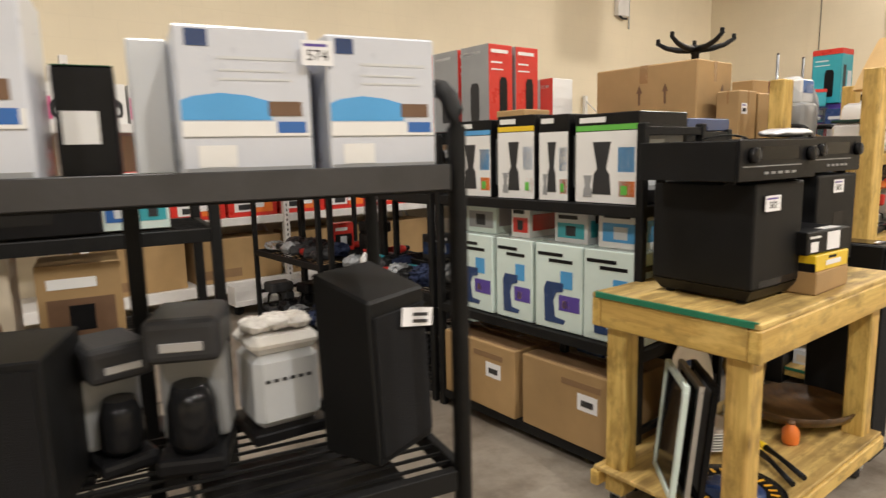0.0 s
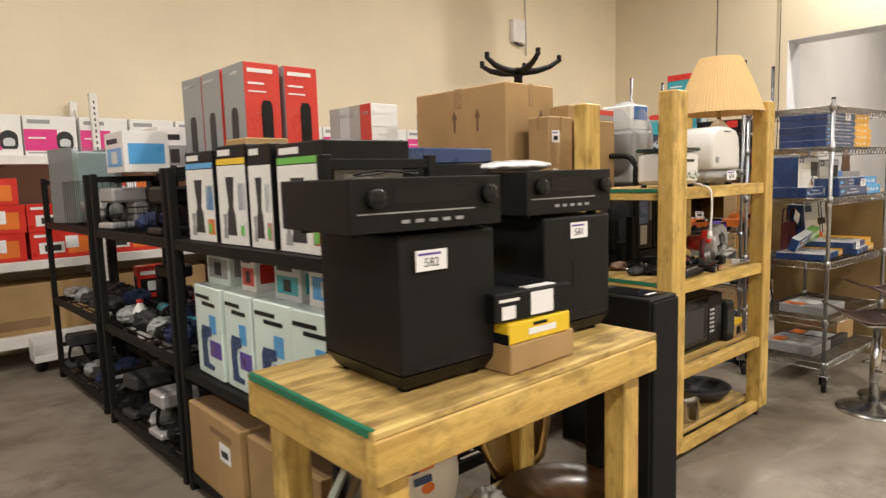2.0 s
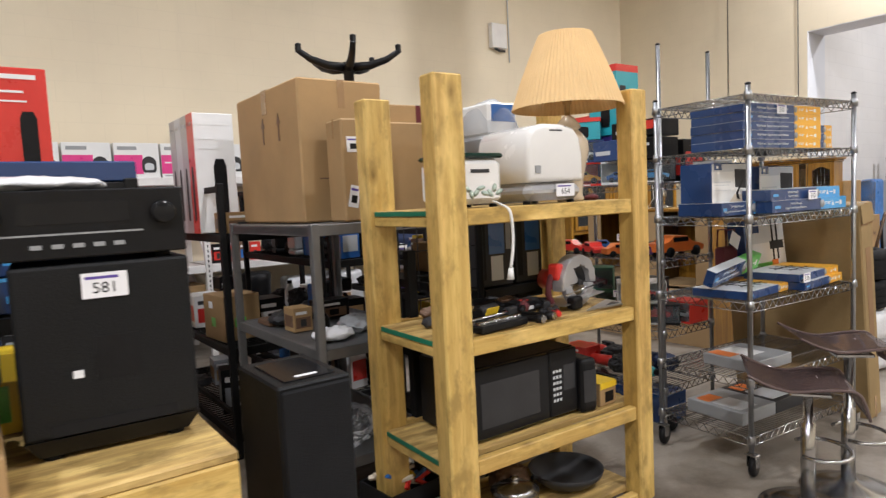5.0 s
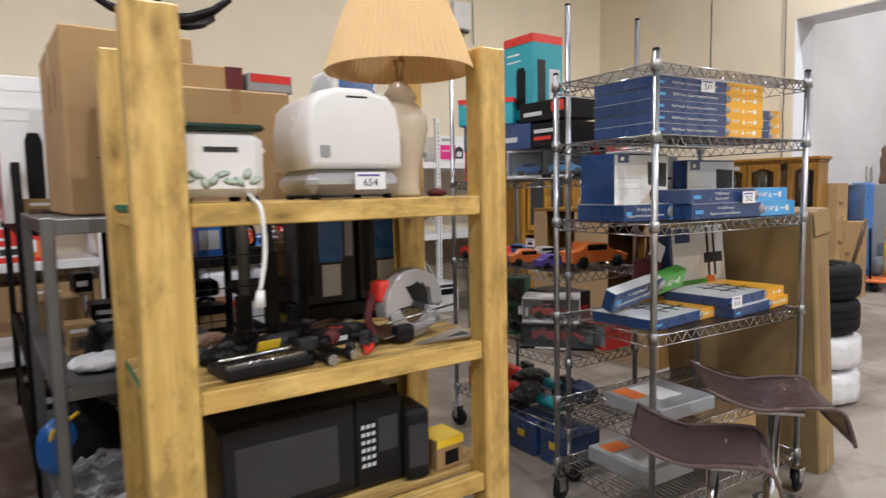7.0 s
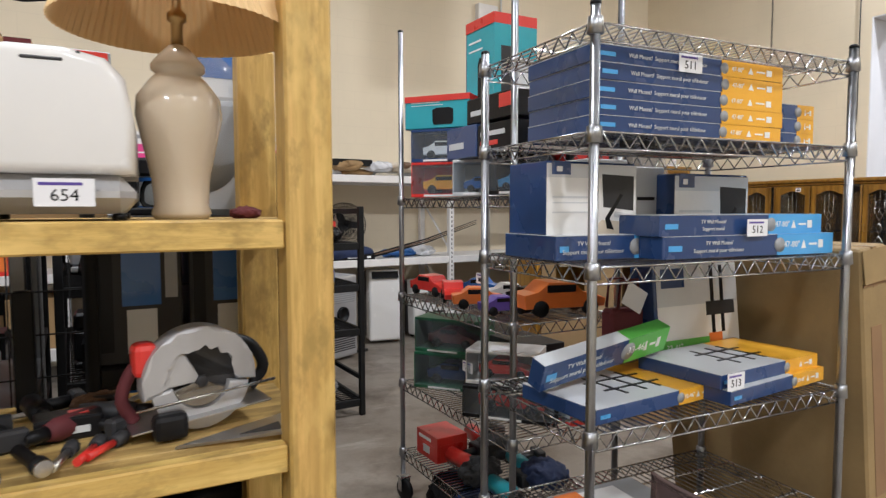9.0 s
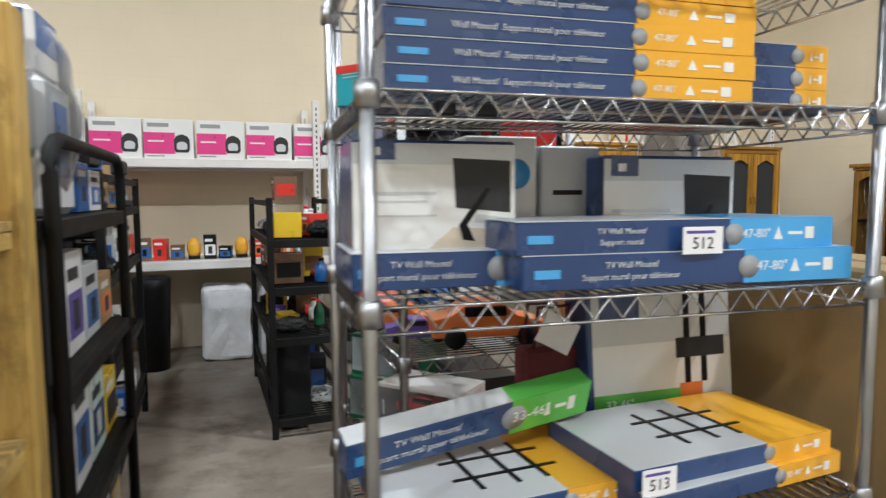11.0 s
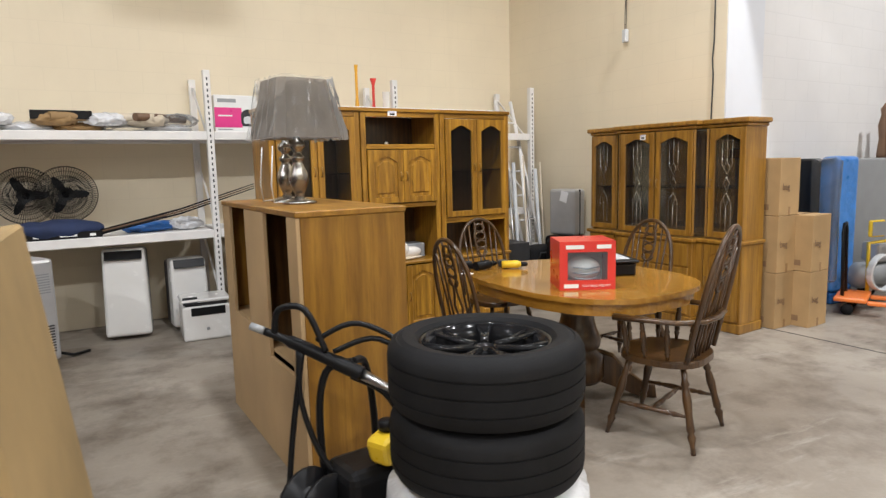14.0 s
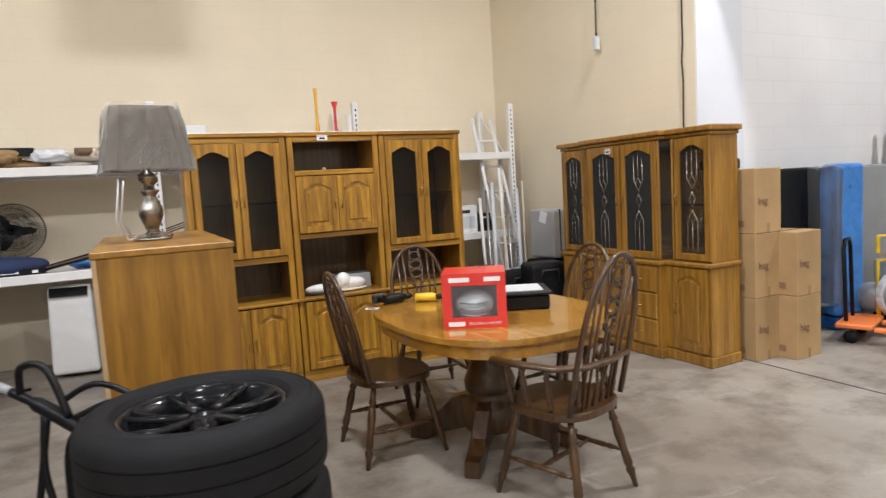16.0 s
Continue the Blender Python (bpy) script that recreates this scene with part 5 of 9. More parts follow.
def fill(at, w, d, z, seed, kinds="bjlstd", tall=0.28, palette=PRINTS, step=0.17):
    """Small goods in two rows on a shelf of width w and depth d at height z."""
    random.seed(seed)
    for row, y in enumerate((d * 0.27, d * 0.72)):
        x = 0.05
        while x < w - 0.1:
            k, q = random.choice(kinds), rnd(-12, 12)
            wide = rnd(step * 0.7, step * 1.3)
            here = at @ pose(x + wide / 2, y, z, 0, 0, q)
            if x + wide > w - 0.03:
                break
            if k == "b":
                goods_box(here, wide * 0.92, min(d * 0.4, rnd(0.1, 0.2)), rnd(0.35, 1.0) * tall, random.choice(palette), random.choice(palette))
            elif k == "j":
                bottle(here, random.choice((WHITE, BLACK, BLUE, DARK_GREEN, BEIGE)), rnd(0.14, min(0.28, tall)), rnd(0.03, 0.045), random.choice((WHITE, RED, BLACK)))
            elif k == "l":
                bundle(here, wide * 0.55, min(0.1, d * 0.2), rnd(0.04, tall * 0.3), random.choice((DARK_GREY, BLACK, FILM, DARK_GREY, NAVY_CLOTH, GREY)), "loose dark parts bunched together", rnd(0, 9))
            elif k == "s":
                coffee_machine(here, min(tall, rnd(0.26, 0.34)), random.choice((BLACK, DARK_GREY, BLACK, SILVER)))
            elif k == "t":
                drill(here, random.choice((BLACK, YELLOW, RED, TEAL)), rnd(0.9, 1.3))
            elif k == "d":
                wire_basket(here, wide, 0.16, rnd(0.08, 0.14))
            elif k == "c":
                toy_car(here, random.choice((RED, ORANGE, BLUE, PURPLE, WHITE)), rnd(0.7, 1.2))
            x += wide + 0.015


# ---- goods on the front rack ----
def case_box(at, w, h):
    t = carton("appliance_box", at, w, 0.28, h, COOL_WHITE, "large pale grey box with blue and navy print", [
        ("f", 0.02, 0.26, 0.98, 0.98, COOL_WHITE), ("f", 0.08, 0.86, 0.24, 0.97, NAVY, "badge", 0.0025), ("f", 0.02, 0.26, 0.98, 0.36, WHITE, "printed_strip", 0.0028),
        ("f", 0.02, 0.37, 0.68, 0.5, SKY_BLUE, "printed_strip", 0.0025), ("f", 0.66, 0.40, 0.92, 0.5, BROWN, "picture", 0.003), ("f", 0.72, 0.28, 0.95, 0.36, BLUE, "printed_strip", 0.0032),
        ("f", 0.3, 0.78, 0.9, 0.80, GREYWHITE, "printed_line", 0.0025), ("f", 0.3, 0.7, 0.8, 0.715, GREYWHITE, "printed_line", 0.0025), ("f", 0.3, 0.64, 0.85, 0.655, GREYWHITE, "printed_line", 0.0025), ("f", 0.12, 0.05, 0.4, 0.2, WHITE), ("f", 0.02, 0.01, 0.98, 0.045, GREY)],
        group="boxes on the front rack")
    decal(t, "f", w, 0.28, h, [(0.02, 0.5), (0.1, 0.53), (0.3, 0.555), (0.5, 0.54), (0.68, 0.5)], SKY_BLUE)
    return t


for x, y, w, h in ((2.075, 0.15, 0.225, 0.255), (1.815, 0.16, 0.235, 0.26), (1.33, 0.16, 0.30, 0.32), (0.95, 0.16, 0.34, 0.32), (0.5, 0.16, 0.34, 0.3)):
    case_box(RA @ pose(x, y, 1.472), w, h)
carton("appliance_box", RA @ pose(1.66, 0.3, 1.472), 0.07, 0.28, 0.255, GREYWHITE, "pale grey carton seen edge on")
carton("dark_box", RA @ pose(1.55, 0.25, 1.472), 0.1, 0.2, 0.2, BLACK, "black and green box between pale cartons", [("t", 0, 0, 1, 1, DARK_GREEN), ("f", 0.1, 0.3, 0.7, 0.6, WHITE)])
carton("dark_box", RA @ pose(1.945, 0.2, 1.472), 0.022, 0.2, 0.2, NAVY, "navy box standing between pale cartons")
lot_tag(RA @ pose(1.945, 0.004, 1.69), "574", 0.06, 0.045)

sp = thing("loudspeaker", pose(0.753, 1.146, 0.803, 0, 0, 24), "black slanted floor loudspeaker with cloth front", "loudspeaker", "loudspeakers")
bm = box(-0.105, -0.085, 0, 0.105, 0.085, 0.43, 0.006)
for v in bm.verts:
    if v.co.z > 0.2:
        v.co.y += 0.018
        v.co.z -= 0.30 * (0.103 - v.co.y)
part("cabinet", bm, BLACK_MATT, sp)
part("grille", moved(box(-0.096, -0.006, 0.02, 0.096, 0.0, 0.345, 0.003), pose(0, -0.0865, 0.0, -2.7, 0, 0)), BLACK_CLOTH, sp)
label_at = pose(0.05, -0.0775, 0.315, -2.7, 12, 0)
part("paper_label", moved(box(-0.062, -0.0095, -0.022, 0.062, -0.008, 0.022, 0), label_at), PAPER, sp)
for k in range(2):
    part("printed_bar", moved(box(-0.02, -0.0108, -0.014 + k * 0.016, 0.04, -0.0096, -0.006 + k * 0.016, 0), label_at), DARK_GREY, sp)

tb = thing("storage_bin", RA @ pose(1.91, 0.42, 0.832, 0, 0, 8), "white plastic laundry bin with vent slots", "bin")
part("bin_body", boxes((-0.085, -0.085, 0, 0.085, 0.085, 0.19), bevel=0.02), GREYWHITE, tb)
part("bin_lid", boxes((-0.09, -0.09, 0.191, 0.09, 0.09, 0.235), bevel=0.018), CHINA, tb)
for k in range(6):
    part("vent_slot", boxes((-0.06 + k * 0.021, -0.0875, 0.12, -0.048 + k * 0.021, -0.0845, 0.128), bevel=0), DARK_GREY, tb)
tray_ = carton("flat_carton", RA @ pose(1.91, 0.42, 0.803, 0, 0, 8), 0.2, 0.2, 0.028, BLACK, "flat black player under the white bin", category="electronics")
for k, (dx, dz) in enumerate(((-0.05, 0.23), (0.0, 0.235), (0.05, 0.232))):
    bundle(RA @ pose(1.91 + dx, 0.42, 0.835 + dz), 0.04, 0.06, 0.018, CHINA, "folded white cloth on the bin", 2.0 + k, "cloth", "cloth_bundle")


def drip_machine(at, w, d, h, label):
    """A dark upright appliance with a jug bay."""
    t = thing("coffee_machine", at, label, "appliance", "small appliances")
    part("base", box(-w / 2, -d / 2, 0, w / 2, d / 2, h * 0.12, 0.012, 2), BLACK, t)
    part("column", box(-w / 2, 0, h * 0.121, w / 2, d / 2, h * 0.72, 0.014, 2), GREY, t)
    part("head", box(-w / 2 - 0.006, -d / 2, h * 0.721, w / 2 + 0.006, d / 2, h, 0.02, 3), DARK_GREY, t)
    part("jug", lathe([(w * 0.3, h * 0.13), (w * 0.38, h * 0.2), (w * 0.36, h * 0.42), (w * 0.26, h * 0.55)], 18, (0, -d * 0.2)), GLOSS_BLACK, t)
    part("trim", box(-w * 0.3, -d / 2 - 0.002, h * 0.8, w * 0.3, -d / 2 + 0.002, h * 0.86, 0.002), SILVER, t)


drip_machine(RA @ pose(1.70, 0.33, 0.803, 0, 0, -14), 0.15, 0.2, 0.36, "black drip coffee maker with dark jug")
drip_machine(RA @ pose(1.53, 0.40, 0.803, 0, 0, 20), 0.13, 0.18, 0.30, "dark grey drip coffee maker on the rack")
carton("loudspeaker", RA @ pose(1.345, 0.30, 0.803, 0, 0, -10), 0.22, 0.26, 0.335, BLACK_MATT, "black bookshelf loudspeaker with cloth grille", [("f", 0.06, 0.05, 0.94, 0.95, BLACK_CLOTH, "grille", 0.006)], category="loudspeaker", group="loudspeakers")
carton("amplifier", RA @ pose(0.35, 0.25, 0.803), 0.42, 0.36, 0.26, BLACK, "black electronics cabinet on the rack shelf", [("f", 0.05, 0.2, 0.95, 0.8, DARK_GREY)], category="electronics")
carton("record_player", RA @ pose(1.93, 0.25, 0.303), 0.46, 0.42, 0.40, BLACK, "dark grey electronics case on the low shelf", [("f", 0.1, 0.3, 0.6, 0.5, BLACK)], category="electronics")
carton("amplifier", RA @ pose(1.45, 0.28, 0.303), 0.42, 0.42, 0.30, BLACK, "black receiver with silver buttons on the low shelf", [("f", 0.1, 0.3, 0.6, 0.5, GREY)], category="electronics")
bundle(RA @ pose(1.55, 0.18, 0.603), 0.13, 0.08, 0.03, CARD, "crumpled brown packing paper", 3.3, "paper", "packing_paper")
carton("amplifier", RA @ pose(0.78, 0.27, 0.803), 0.36, 0.36, 0.30, BLACK, "black electronics case with dark front", [("f", 0.08, 0.15, 0.92, 0.85, DARK_GREY), ("f", 0.2, 0.86, 0.5, 0.92, GREY)], category="electronics")
carton("record_player", RA @ pose(1.09, 0.36, 0.803), 0.2, 0.3, 0.34, DARK_GREY, "dark grey boxed electronics standing upright", [("f", 0.1, 0.2, 0.9, 0.7, BLACK)], category="electronics")
fill(RA, 1.3, 0.55, 0.303, 11, "bsl", 0.3, [BLACK, DARK_GREY, WHITE, NAVY])

RA2 = pose(-1.3, 2.35, 0, 0, 0, -4.0)
carton("amplifier", RA2 @ pose(1.40, 0.2, 1.252, 0, 0, 3), 0.36, 0.3, 0.14, BLACK, "black receiver lying on the rack shelf", [("f", 0.05, 0.3, 0.6, 0.6, GLOSS_BLACK)], category="electronics")
for x, base, pic in ((1.05, MINT, BLUE), (1.645, MINT, BLUE), (1.755, MINT, TEAL)):
    goods_box(RA2 @ pose(x, 0.2, 1.252), 0.11 if x > 1.5 else 0.26, 0.2, 0.2, base, pic)
fill(RA2, 0.9, 0.5, 1.252, 5, "bsb", 0.3)
for x, s in ((0.95, 1), (1.2, 2)):
    bx = carton("speaker_box", RA2 @ pose(x, 0.2, 0.852), 0.2, 0.26, 0.36, BEIGE, "tall beige loudspeaker with round drivers", category="loudspeaker")
    for z in (0.1, 0.25):
        part("driver", moved(lathe([(0.065, 0.0), (0.06, 0.006), (0.03, 0.002), (0.0, 0.008)], 20), pose(0, -0.13, z, 90, 0, 0)), BROWN, bx)
goods_box(RA2 @ pose(1.5, 0.2, 0.852), 0.26, 0.26, 0.3, CARD, BROWN)
fill(RA2, 0.8, 0.5, 0.852, 8, "bls", 0.3)
fill(RA2, 1.9, 0.5, 0.352, 9, "blsd", 0.3, [BLACK, DARK_GREY, BROWN, GREY])

# ---- boxed kitchen goods ----
for x0, x1 in ((0.12, 0.42), (0.44, 0.70), (0.715, 1.0), (1.01, 1.295)):
    brewer_box(RB @ pose((x0 + x1) / 2, 0.19, 0.632, 0, 0, rnd(-3, 3)), x1 - x0)
for x, w, h, a, b_ in ((0.25, 0.24, 0.2, MINT, GREY), (0.55, 0.13, 0.17, WHITE, RED), (0.88, 0.2, 0.16, GREYWHITE, TEAL), (1.16, 0.24, 0.19, WHITE, SKY_BLUE)):
    goods_box(RB @ pose(x, 0.2, 1.053), w, 0.22, h, a, b_)
for x, w, h, s in ((0.25, 0.28, 0.40, SKY_BLUE), (0.57, 0.25, 0.41, YELLOW), (0.82, 0.18, 0.40, BLACK), (1.12, 0.34, 0.39, GREEN)):
    blender_box(RB @ pose(x, 0.21, 1.262, 0, 0, rnd(-2, 2)), w, 0.36, h, s)
carton("open_carton", RB @ pose(0.45, 0.22, 1.668), 0.2, 0.2, 0.04, CARD, "flat torn cardboard tray on the boxes")
for x in (0.33, 0.95):
    # the dark top panel paints in the shaded inside of an open carton
    c = carton("shipping_carton", RB @ pose(x, 0.2, 0.102, 0, 0, rnd(-2, 2)), 0.58, 0.44, 0.37, CARD, "brown cardboard shipping carton with paper label", [
        ("f", 0.62, 0.5, 0.82, 0.72, PAPER, "paper_label"), ("f", 0.45, 0.78, 0.85, 0.86, CARD_DARK), ("t", 0, 0.45, 1, 0.55, TAPE), ("t", 0.02, 0.05, 0.98, 0.42, CARD_DARK)], group="shipping cartons")
    part("printed_bar", panel_bm("f", 0.58, 0.44, 0.37, 0.66, 0.56, 0.78, 0.64, 0.003), DARK_GREY, c)

fill(RC, 1.15, 0.46, 0.102, 21, "lllstl", 0.26, [BLACK, DARK_GREY, GREY], 0.13)
fill(RC, 1.15, 0.46, 0.662, 22, "tlltlj", 0.24, [BLACK, DARK_GREY], 0.13)
fill(RC, 1.15, 0.46, 1.262, 23, "lbsd", 0.25, [BLACK, DARK_GREY, NAVY])
fill(RC2, 1.15, 0.46, 0.102, 24, "lls", 0.26, [BLACK, DARK_GREY, GREY])
fill(RC2, 1.15, 0.46, 0.662, 25, "tlll", 0.2, [BLACK, DARK_GREY, NAVY], 0.13)
wire_basket(RC2 @ pose(0.75, 0.23, 1.262), 0.62, 0.4, 0.3)
bundle(RC2 @ pose(0.75, 0.23, 1.268), 0.26, 0.15, 0.1, GREY, "grey goods inside a wire basket", 6.6)
cb = thing("clear_tote", RC2 @ pose(0.38, 0.2, 1.262, 0, 0, 8), "tall clear plastic tote with white and blue packs", "tote")
part("tote_wall", boxes((-0.22, -0.17, 0, 0.22, -0.166, 0.55), (-0.22, 0.166, 0, 0.22, 0.17, 0.55), (-0.22, -0.165, 0, -0.216, 0.165, 0.55), (0.216, -0.165, 0, 0.22, 0.165, 0.55), (-0.215, -0.165, 0, 0.215, 0.165, 0.004), bevel=0), CLEAR_BOX, cb)
part("pack", box(-0.18, -0.14, 0.005, 0.02, 0.12, 0.4, 0.006), WHITE, cb)
part("pack", box(0.03, -0.12, 0.005, 0.19, 0.14, 0.52, 0.006), MINT, cb)
goods_box(RC @ pose(0.22, 0.2, 1.602), 0.34, 0.26, 0.24, WHITE, SKY_BLUE)

# heaters on the second row
RH = pose(2.42, 2.88, 0, 0, 0, 6)
for x, y in ((0.13, 0.16), (0.36, 0.16), (0.13, 0.44), (0.36, 0.44), (0.13, 0.72), (0.36, 0.74)):
    heater_box(RH @ pose(x, y, 1.632, 0, 0, rnd(-3, 3)), 0.2, 0.25, 0.5)
for z, s in ((0.302, 31), (0.752, 32), (1.202, 33)):
    fill(RH, 0.55, 1.0, z, s, "blsb", 0.32)
R2 = pose(2.28, 4.02, 0, 0, 0, 6)
for z, s in ((0.122, 34), (0.662, 35), (1.262, 36)):
    fill(R2, 0.5, 1.3, z, s, "blst", 0.3, [BLACK, DARK_GREY, RED, GREY, WHITE])
for x, y in ((0.12, 0.25), (0.34, 0.3)):
    goods_box(R2 @ pose(x, y, 1.6), 0.2, 0.3, 0.3, WHITE, GREY)

# blue boxes behind the workbench
for k in range(2):
    for r in range(3):
        carton("blue_box", RD @ pose(0.2 + k * 0.33, 0.19, 1.202 + r * 0.108), 0.31, 0.3, 0.104, NAVY, "navy printed box in a stack", [("f", 0, 0.9, 1, 1, SKY_BLUE), ("f", 0.08, 0.3, 0.5, 0.5, SKY_BLUE), ("l", 0.08, 0.35, 0.6, 0.6, SKY_BLUE)], group="navy boxes")
carton("flat_blue_box", RD @ pose(0.38, 0.21, 1.572), 0.76, 0.42, 0.06, NAVY, "wide flat blue carton lying on the rack top", [("t", 0.03, 0.05, 0.97, 0.95, BLUE)])
goods_box(RD @ pose(0.22, 0.2, 0.752), 0.3, 0.26, 0.14, GREYWHITE, BEIGE)
fill(RD, 0.7, 0.42, 0.752, 41, "bsl", 0.28, [NAVY, BLACK, WHITE, BEIGE])
fill(RD, 0.7, 0.42, 0.302, 42, "bsl", 0.28, [NAVY, BLACK, DARK_GREY])

# ---- on the workbench ----
WB = pose(1.96, 0.895, 0, 0, 0, 4.9)


def subwoofer(at, w, d, h, number, badge=False):
    t = thing("subwoofer", at, "black vinyl subwoofer cabinet on low feet with lot label", "loudspeaker", "subwoofers")
    part("cabinet", box(-w / 2, -d / 2, 0.055, w / 2, d / 2, h, 0.008, 2), BLACK_MATT, t)
    bm = box(-w / 2, -d / 2, 0.012, w / 2, d / 2, 0.0545, 0)
    for v in bm.verts:
        if v.co.z < 0.03:
            v.co.x *= 0.86
            v.co.y *= 0.86
    part("plinth", bm, BLACK, t)
    for x in (-0.36, 0.36):
        for y in (-0.36, 0.36):
            part("foot", lathe([(0.018, 0), (0.02, 0.004), (0.016, 0.0118)], 12, (x * w, y * d)), RUBBER, t)
    part("port_slot", boxes((-w * 0.36, -d / 2 - 0.002, 0.06, w * 0.36, -d / 2 + 0.002, 0.085), bevel=0), GLOSS_BLACK, t)
    if badge:
        part("rear_plate", boxes((-0.03, -d / 2 - 0.0015, h * 0.4, 0.06, -d / 2 + 0.001, h * 0.62), bevel=0), BLACK, t)
        part("sticker", boxes((-0.075, -d / 2 - 0.0015, h * 0.42, -0.055, -d / 2, h * 0.46), bevel=0), PAPER, t)
    return t


def receiver(at, w, d, h, label="black home audio receiver with two round knobs"):
    t = thing("receiver", at, label, "electronics", "receivers")
    part("chassis", box(-w / 2, -d / 2 + 0.012, 0.012, w / 2, d / 2, h, 0.003), BLACK_MATT, t)
    part("front_panel", box(-w / 2 - 0.002, -d / 2, 0.012, w / 2 + 0.002, -d / 2 + 0.0115, h + 0.002, 0.003), BLACK, t)
    part("display", boxes((-w * 0.24, -d / 2 - 0.0015, h * 0.55, w * 0.24, -d / 2 + 0.001, h * 0.85), bevel=0), GLOSS_BLACK, t)
    part("trim_line", boxes((-w * 0.46, -d / 2 - 0.001, h * 0.40, w * 0.3, -d / 2, h * 0.425), bevel=0), GREY, t)
    for s in (-0.36, 0.40):
        part("knob", moved(lathe([(0.026, 0), (0.026, 0.018), (0.022, 0.022), (0, 0.022)], 24), pose(w * s, -d / 2, h * 0.66, 90, 0, 0)), GLOSS_BLACK, t)
    for k in range(5):
        part("button", boxes((-w * 0.2 + k * w * 0.09, -d / 2 - 0.003, h * 0.22, -w * 0.15 + k * w * 0.09, -d / 2, h * 0.28), bevel=0), GREY, t)
    bm = bmesh.new()
    for k in range(18):
        bm_box(bm, -w * 0.4 + k * w * 0.045, -d * 0.3, h + 0.0003, -w * 0.4 + k * w * 0.045 + 0.006, d * 0.35, h + 0.0012)
    part("vent_slots", bm, GLOSS_BLACK, t)
    for x in (-0.4, 0.4):
        part("foot", lathe([(0.018, 0), (0.018, 0.0118)], 12, (x * w, -d * 0.35)), RUBBER, t)
        part("foot", lathe([(0.018, 0), (0.018, 0.0118)], 12, (x * w, d * 0.35)), RUBBER, t)
    return t


subwoofer(WB @ pose(0.36, 0.32, 0.945, 0, 0, -2), 0.34, 0.40, 0.425, "582")
lot_tag(WB @ pose(0.285, 0.1145, 1.30, 0, 0, -2), "582", 0.105, 0.055)
receiver(WB @ pose(0.29, 0.29, 1.371, 0, 0, -4), 0.48, 0.39, 0.145)
subwoofer(WB @ pose(1.03, 0.37, 0.945, 0, 0, -3), 0.35, 0.37, 0.425, "581", True)
lot_tag(WB @ pose(1.02, 0.182, 1.32, 0, 0, -3), "581", 0.09, 0.055)
receiver(WB @ pose(0.985, 0.36, 1.371, 0, 0, -3), 0.43, 0.36, 0.155)
bundle(WB @ pose(0.9, 0.36, 1.529, 0, 0, 10), 0.17, 0.1, 0.02, FOIL, "crumpled clear plastic bag on the receiver", 7.7)
cabl = thing("cable", WB @ pose(0.3, 0.3, 1.522), "thin black cable curled on the receiver", "cable")
part("cord", tube([(0.1 * math.cos(a) * (1 + 0.2 * math.sin(3 * a)), 0.06 * math.sin(a), 0.003 + 0.012 * (0.5 + 0.5 * math.sin(2 * a))) for a in (k * 0.35 for k in range(20))], 0.0028, 6), BLACK, cabl)
carton("flat_carton", WB @ pose(0.66, 0.25, 0.946, 0, 0, 1), 0.30, 0.40, 0.085, CARD, "shallow brown cardboard box", [("f", 0.05, 0.05, 0.95, 0.08, CARD_DARK)])
carton("yellow_box", WB @ pose(0.655, 0.22, 1.032, 0, 0, -2), 0.27, 0.34, 0.062, YELLOW, "bright yellow and black flat product box", [("f", 0.3, 0.3, 0.75, 0.6, PAPER), ("l", 0.0, 0, 1, 0.5, BLACK), ("f", 0.38, 0.7, 0.6, 0.85, BLACK)])
c = carton("black_box", WB @ pose(0.65, 0.24, 1.096, 0, 0, -5), 0.31, 0.36, 0.085, BLACK, "black glossy product box with white labels", [("f", 0.45, 0.1, 0.75, 0.9, PAPER, "paper_label"), ("f", 0.08, 0.1, 0.25, 0.55, PAPER, "paper_label"), ("f", 0.05, 0.7, 0.3, 0.8, WHITE), ("t", 0.45, 0.04, 0.85, 0.14, WHITE), ("l", 0.2, 0.3, 0.7, 0.6, GREY), ("t", 0.1, 0.5, 0.4, 0.9, DARK_GREY)])
goods_box(WB @ pose(0.75, 0.56, 0.946), 0.2, 0.12, 0.2, YELLOW, GREEN)

tw = thing("tower_speaker", pose(3.39, 1.27, 0, 0, 0, 5), "tall slim black tower loudspeaker beside the workbench", "loudspeaker", "loudspeakers")
part("cabinet", box(-0.10, -0.15, 0.02, 0.10, 0.15, 1.03, 0.006), BLACK_MATT, tw)
part("grille", box(-0.095, -0.162, 0.05, 0.095, -0.1505, 1.02, 0.006), BLACK_CLOTH, tw)
part("plinth", box(-0.12, -0.17, 0, 0.12, 0.17, 0.0195, 0.004), BLACK, tw)
part("top_panel", box(-0.07, -0.12, 1.0303, 0.07, 0.10, 1.034, 0.002), GLOSS_BLACK, tw)
part("sticker", box(-0.03, -0.1, 1.0343, 0.03, -0.085, 1.035, 0), PAPER, tw)

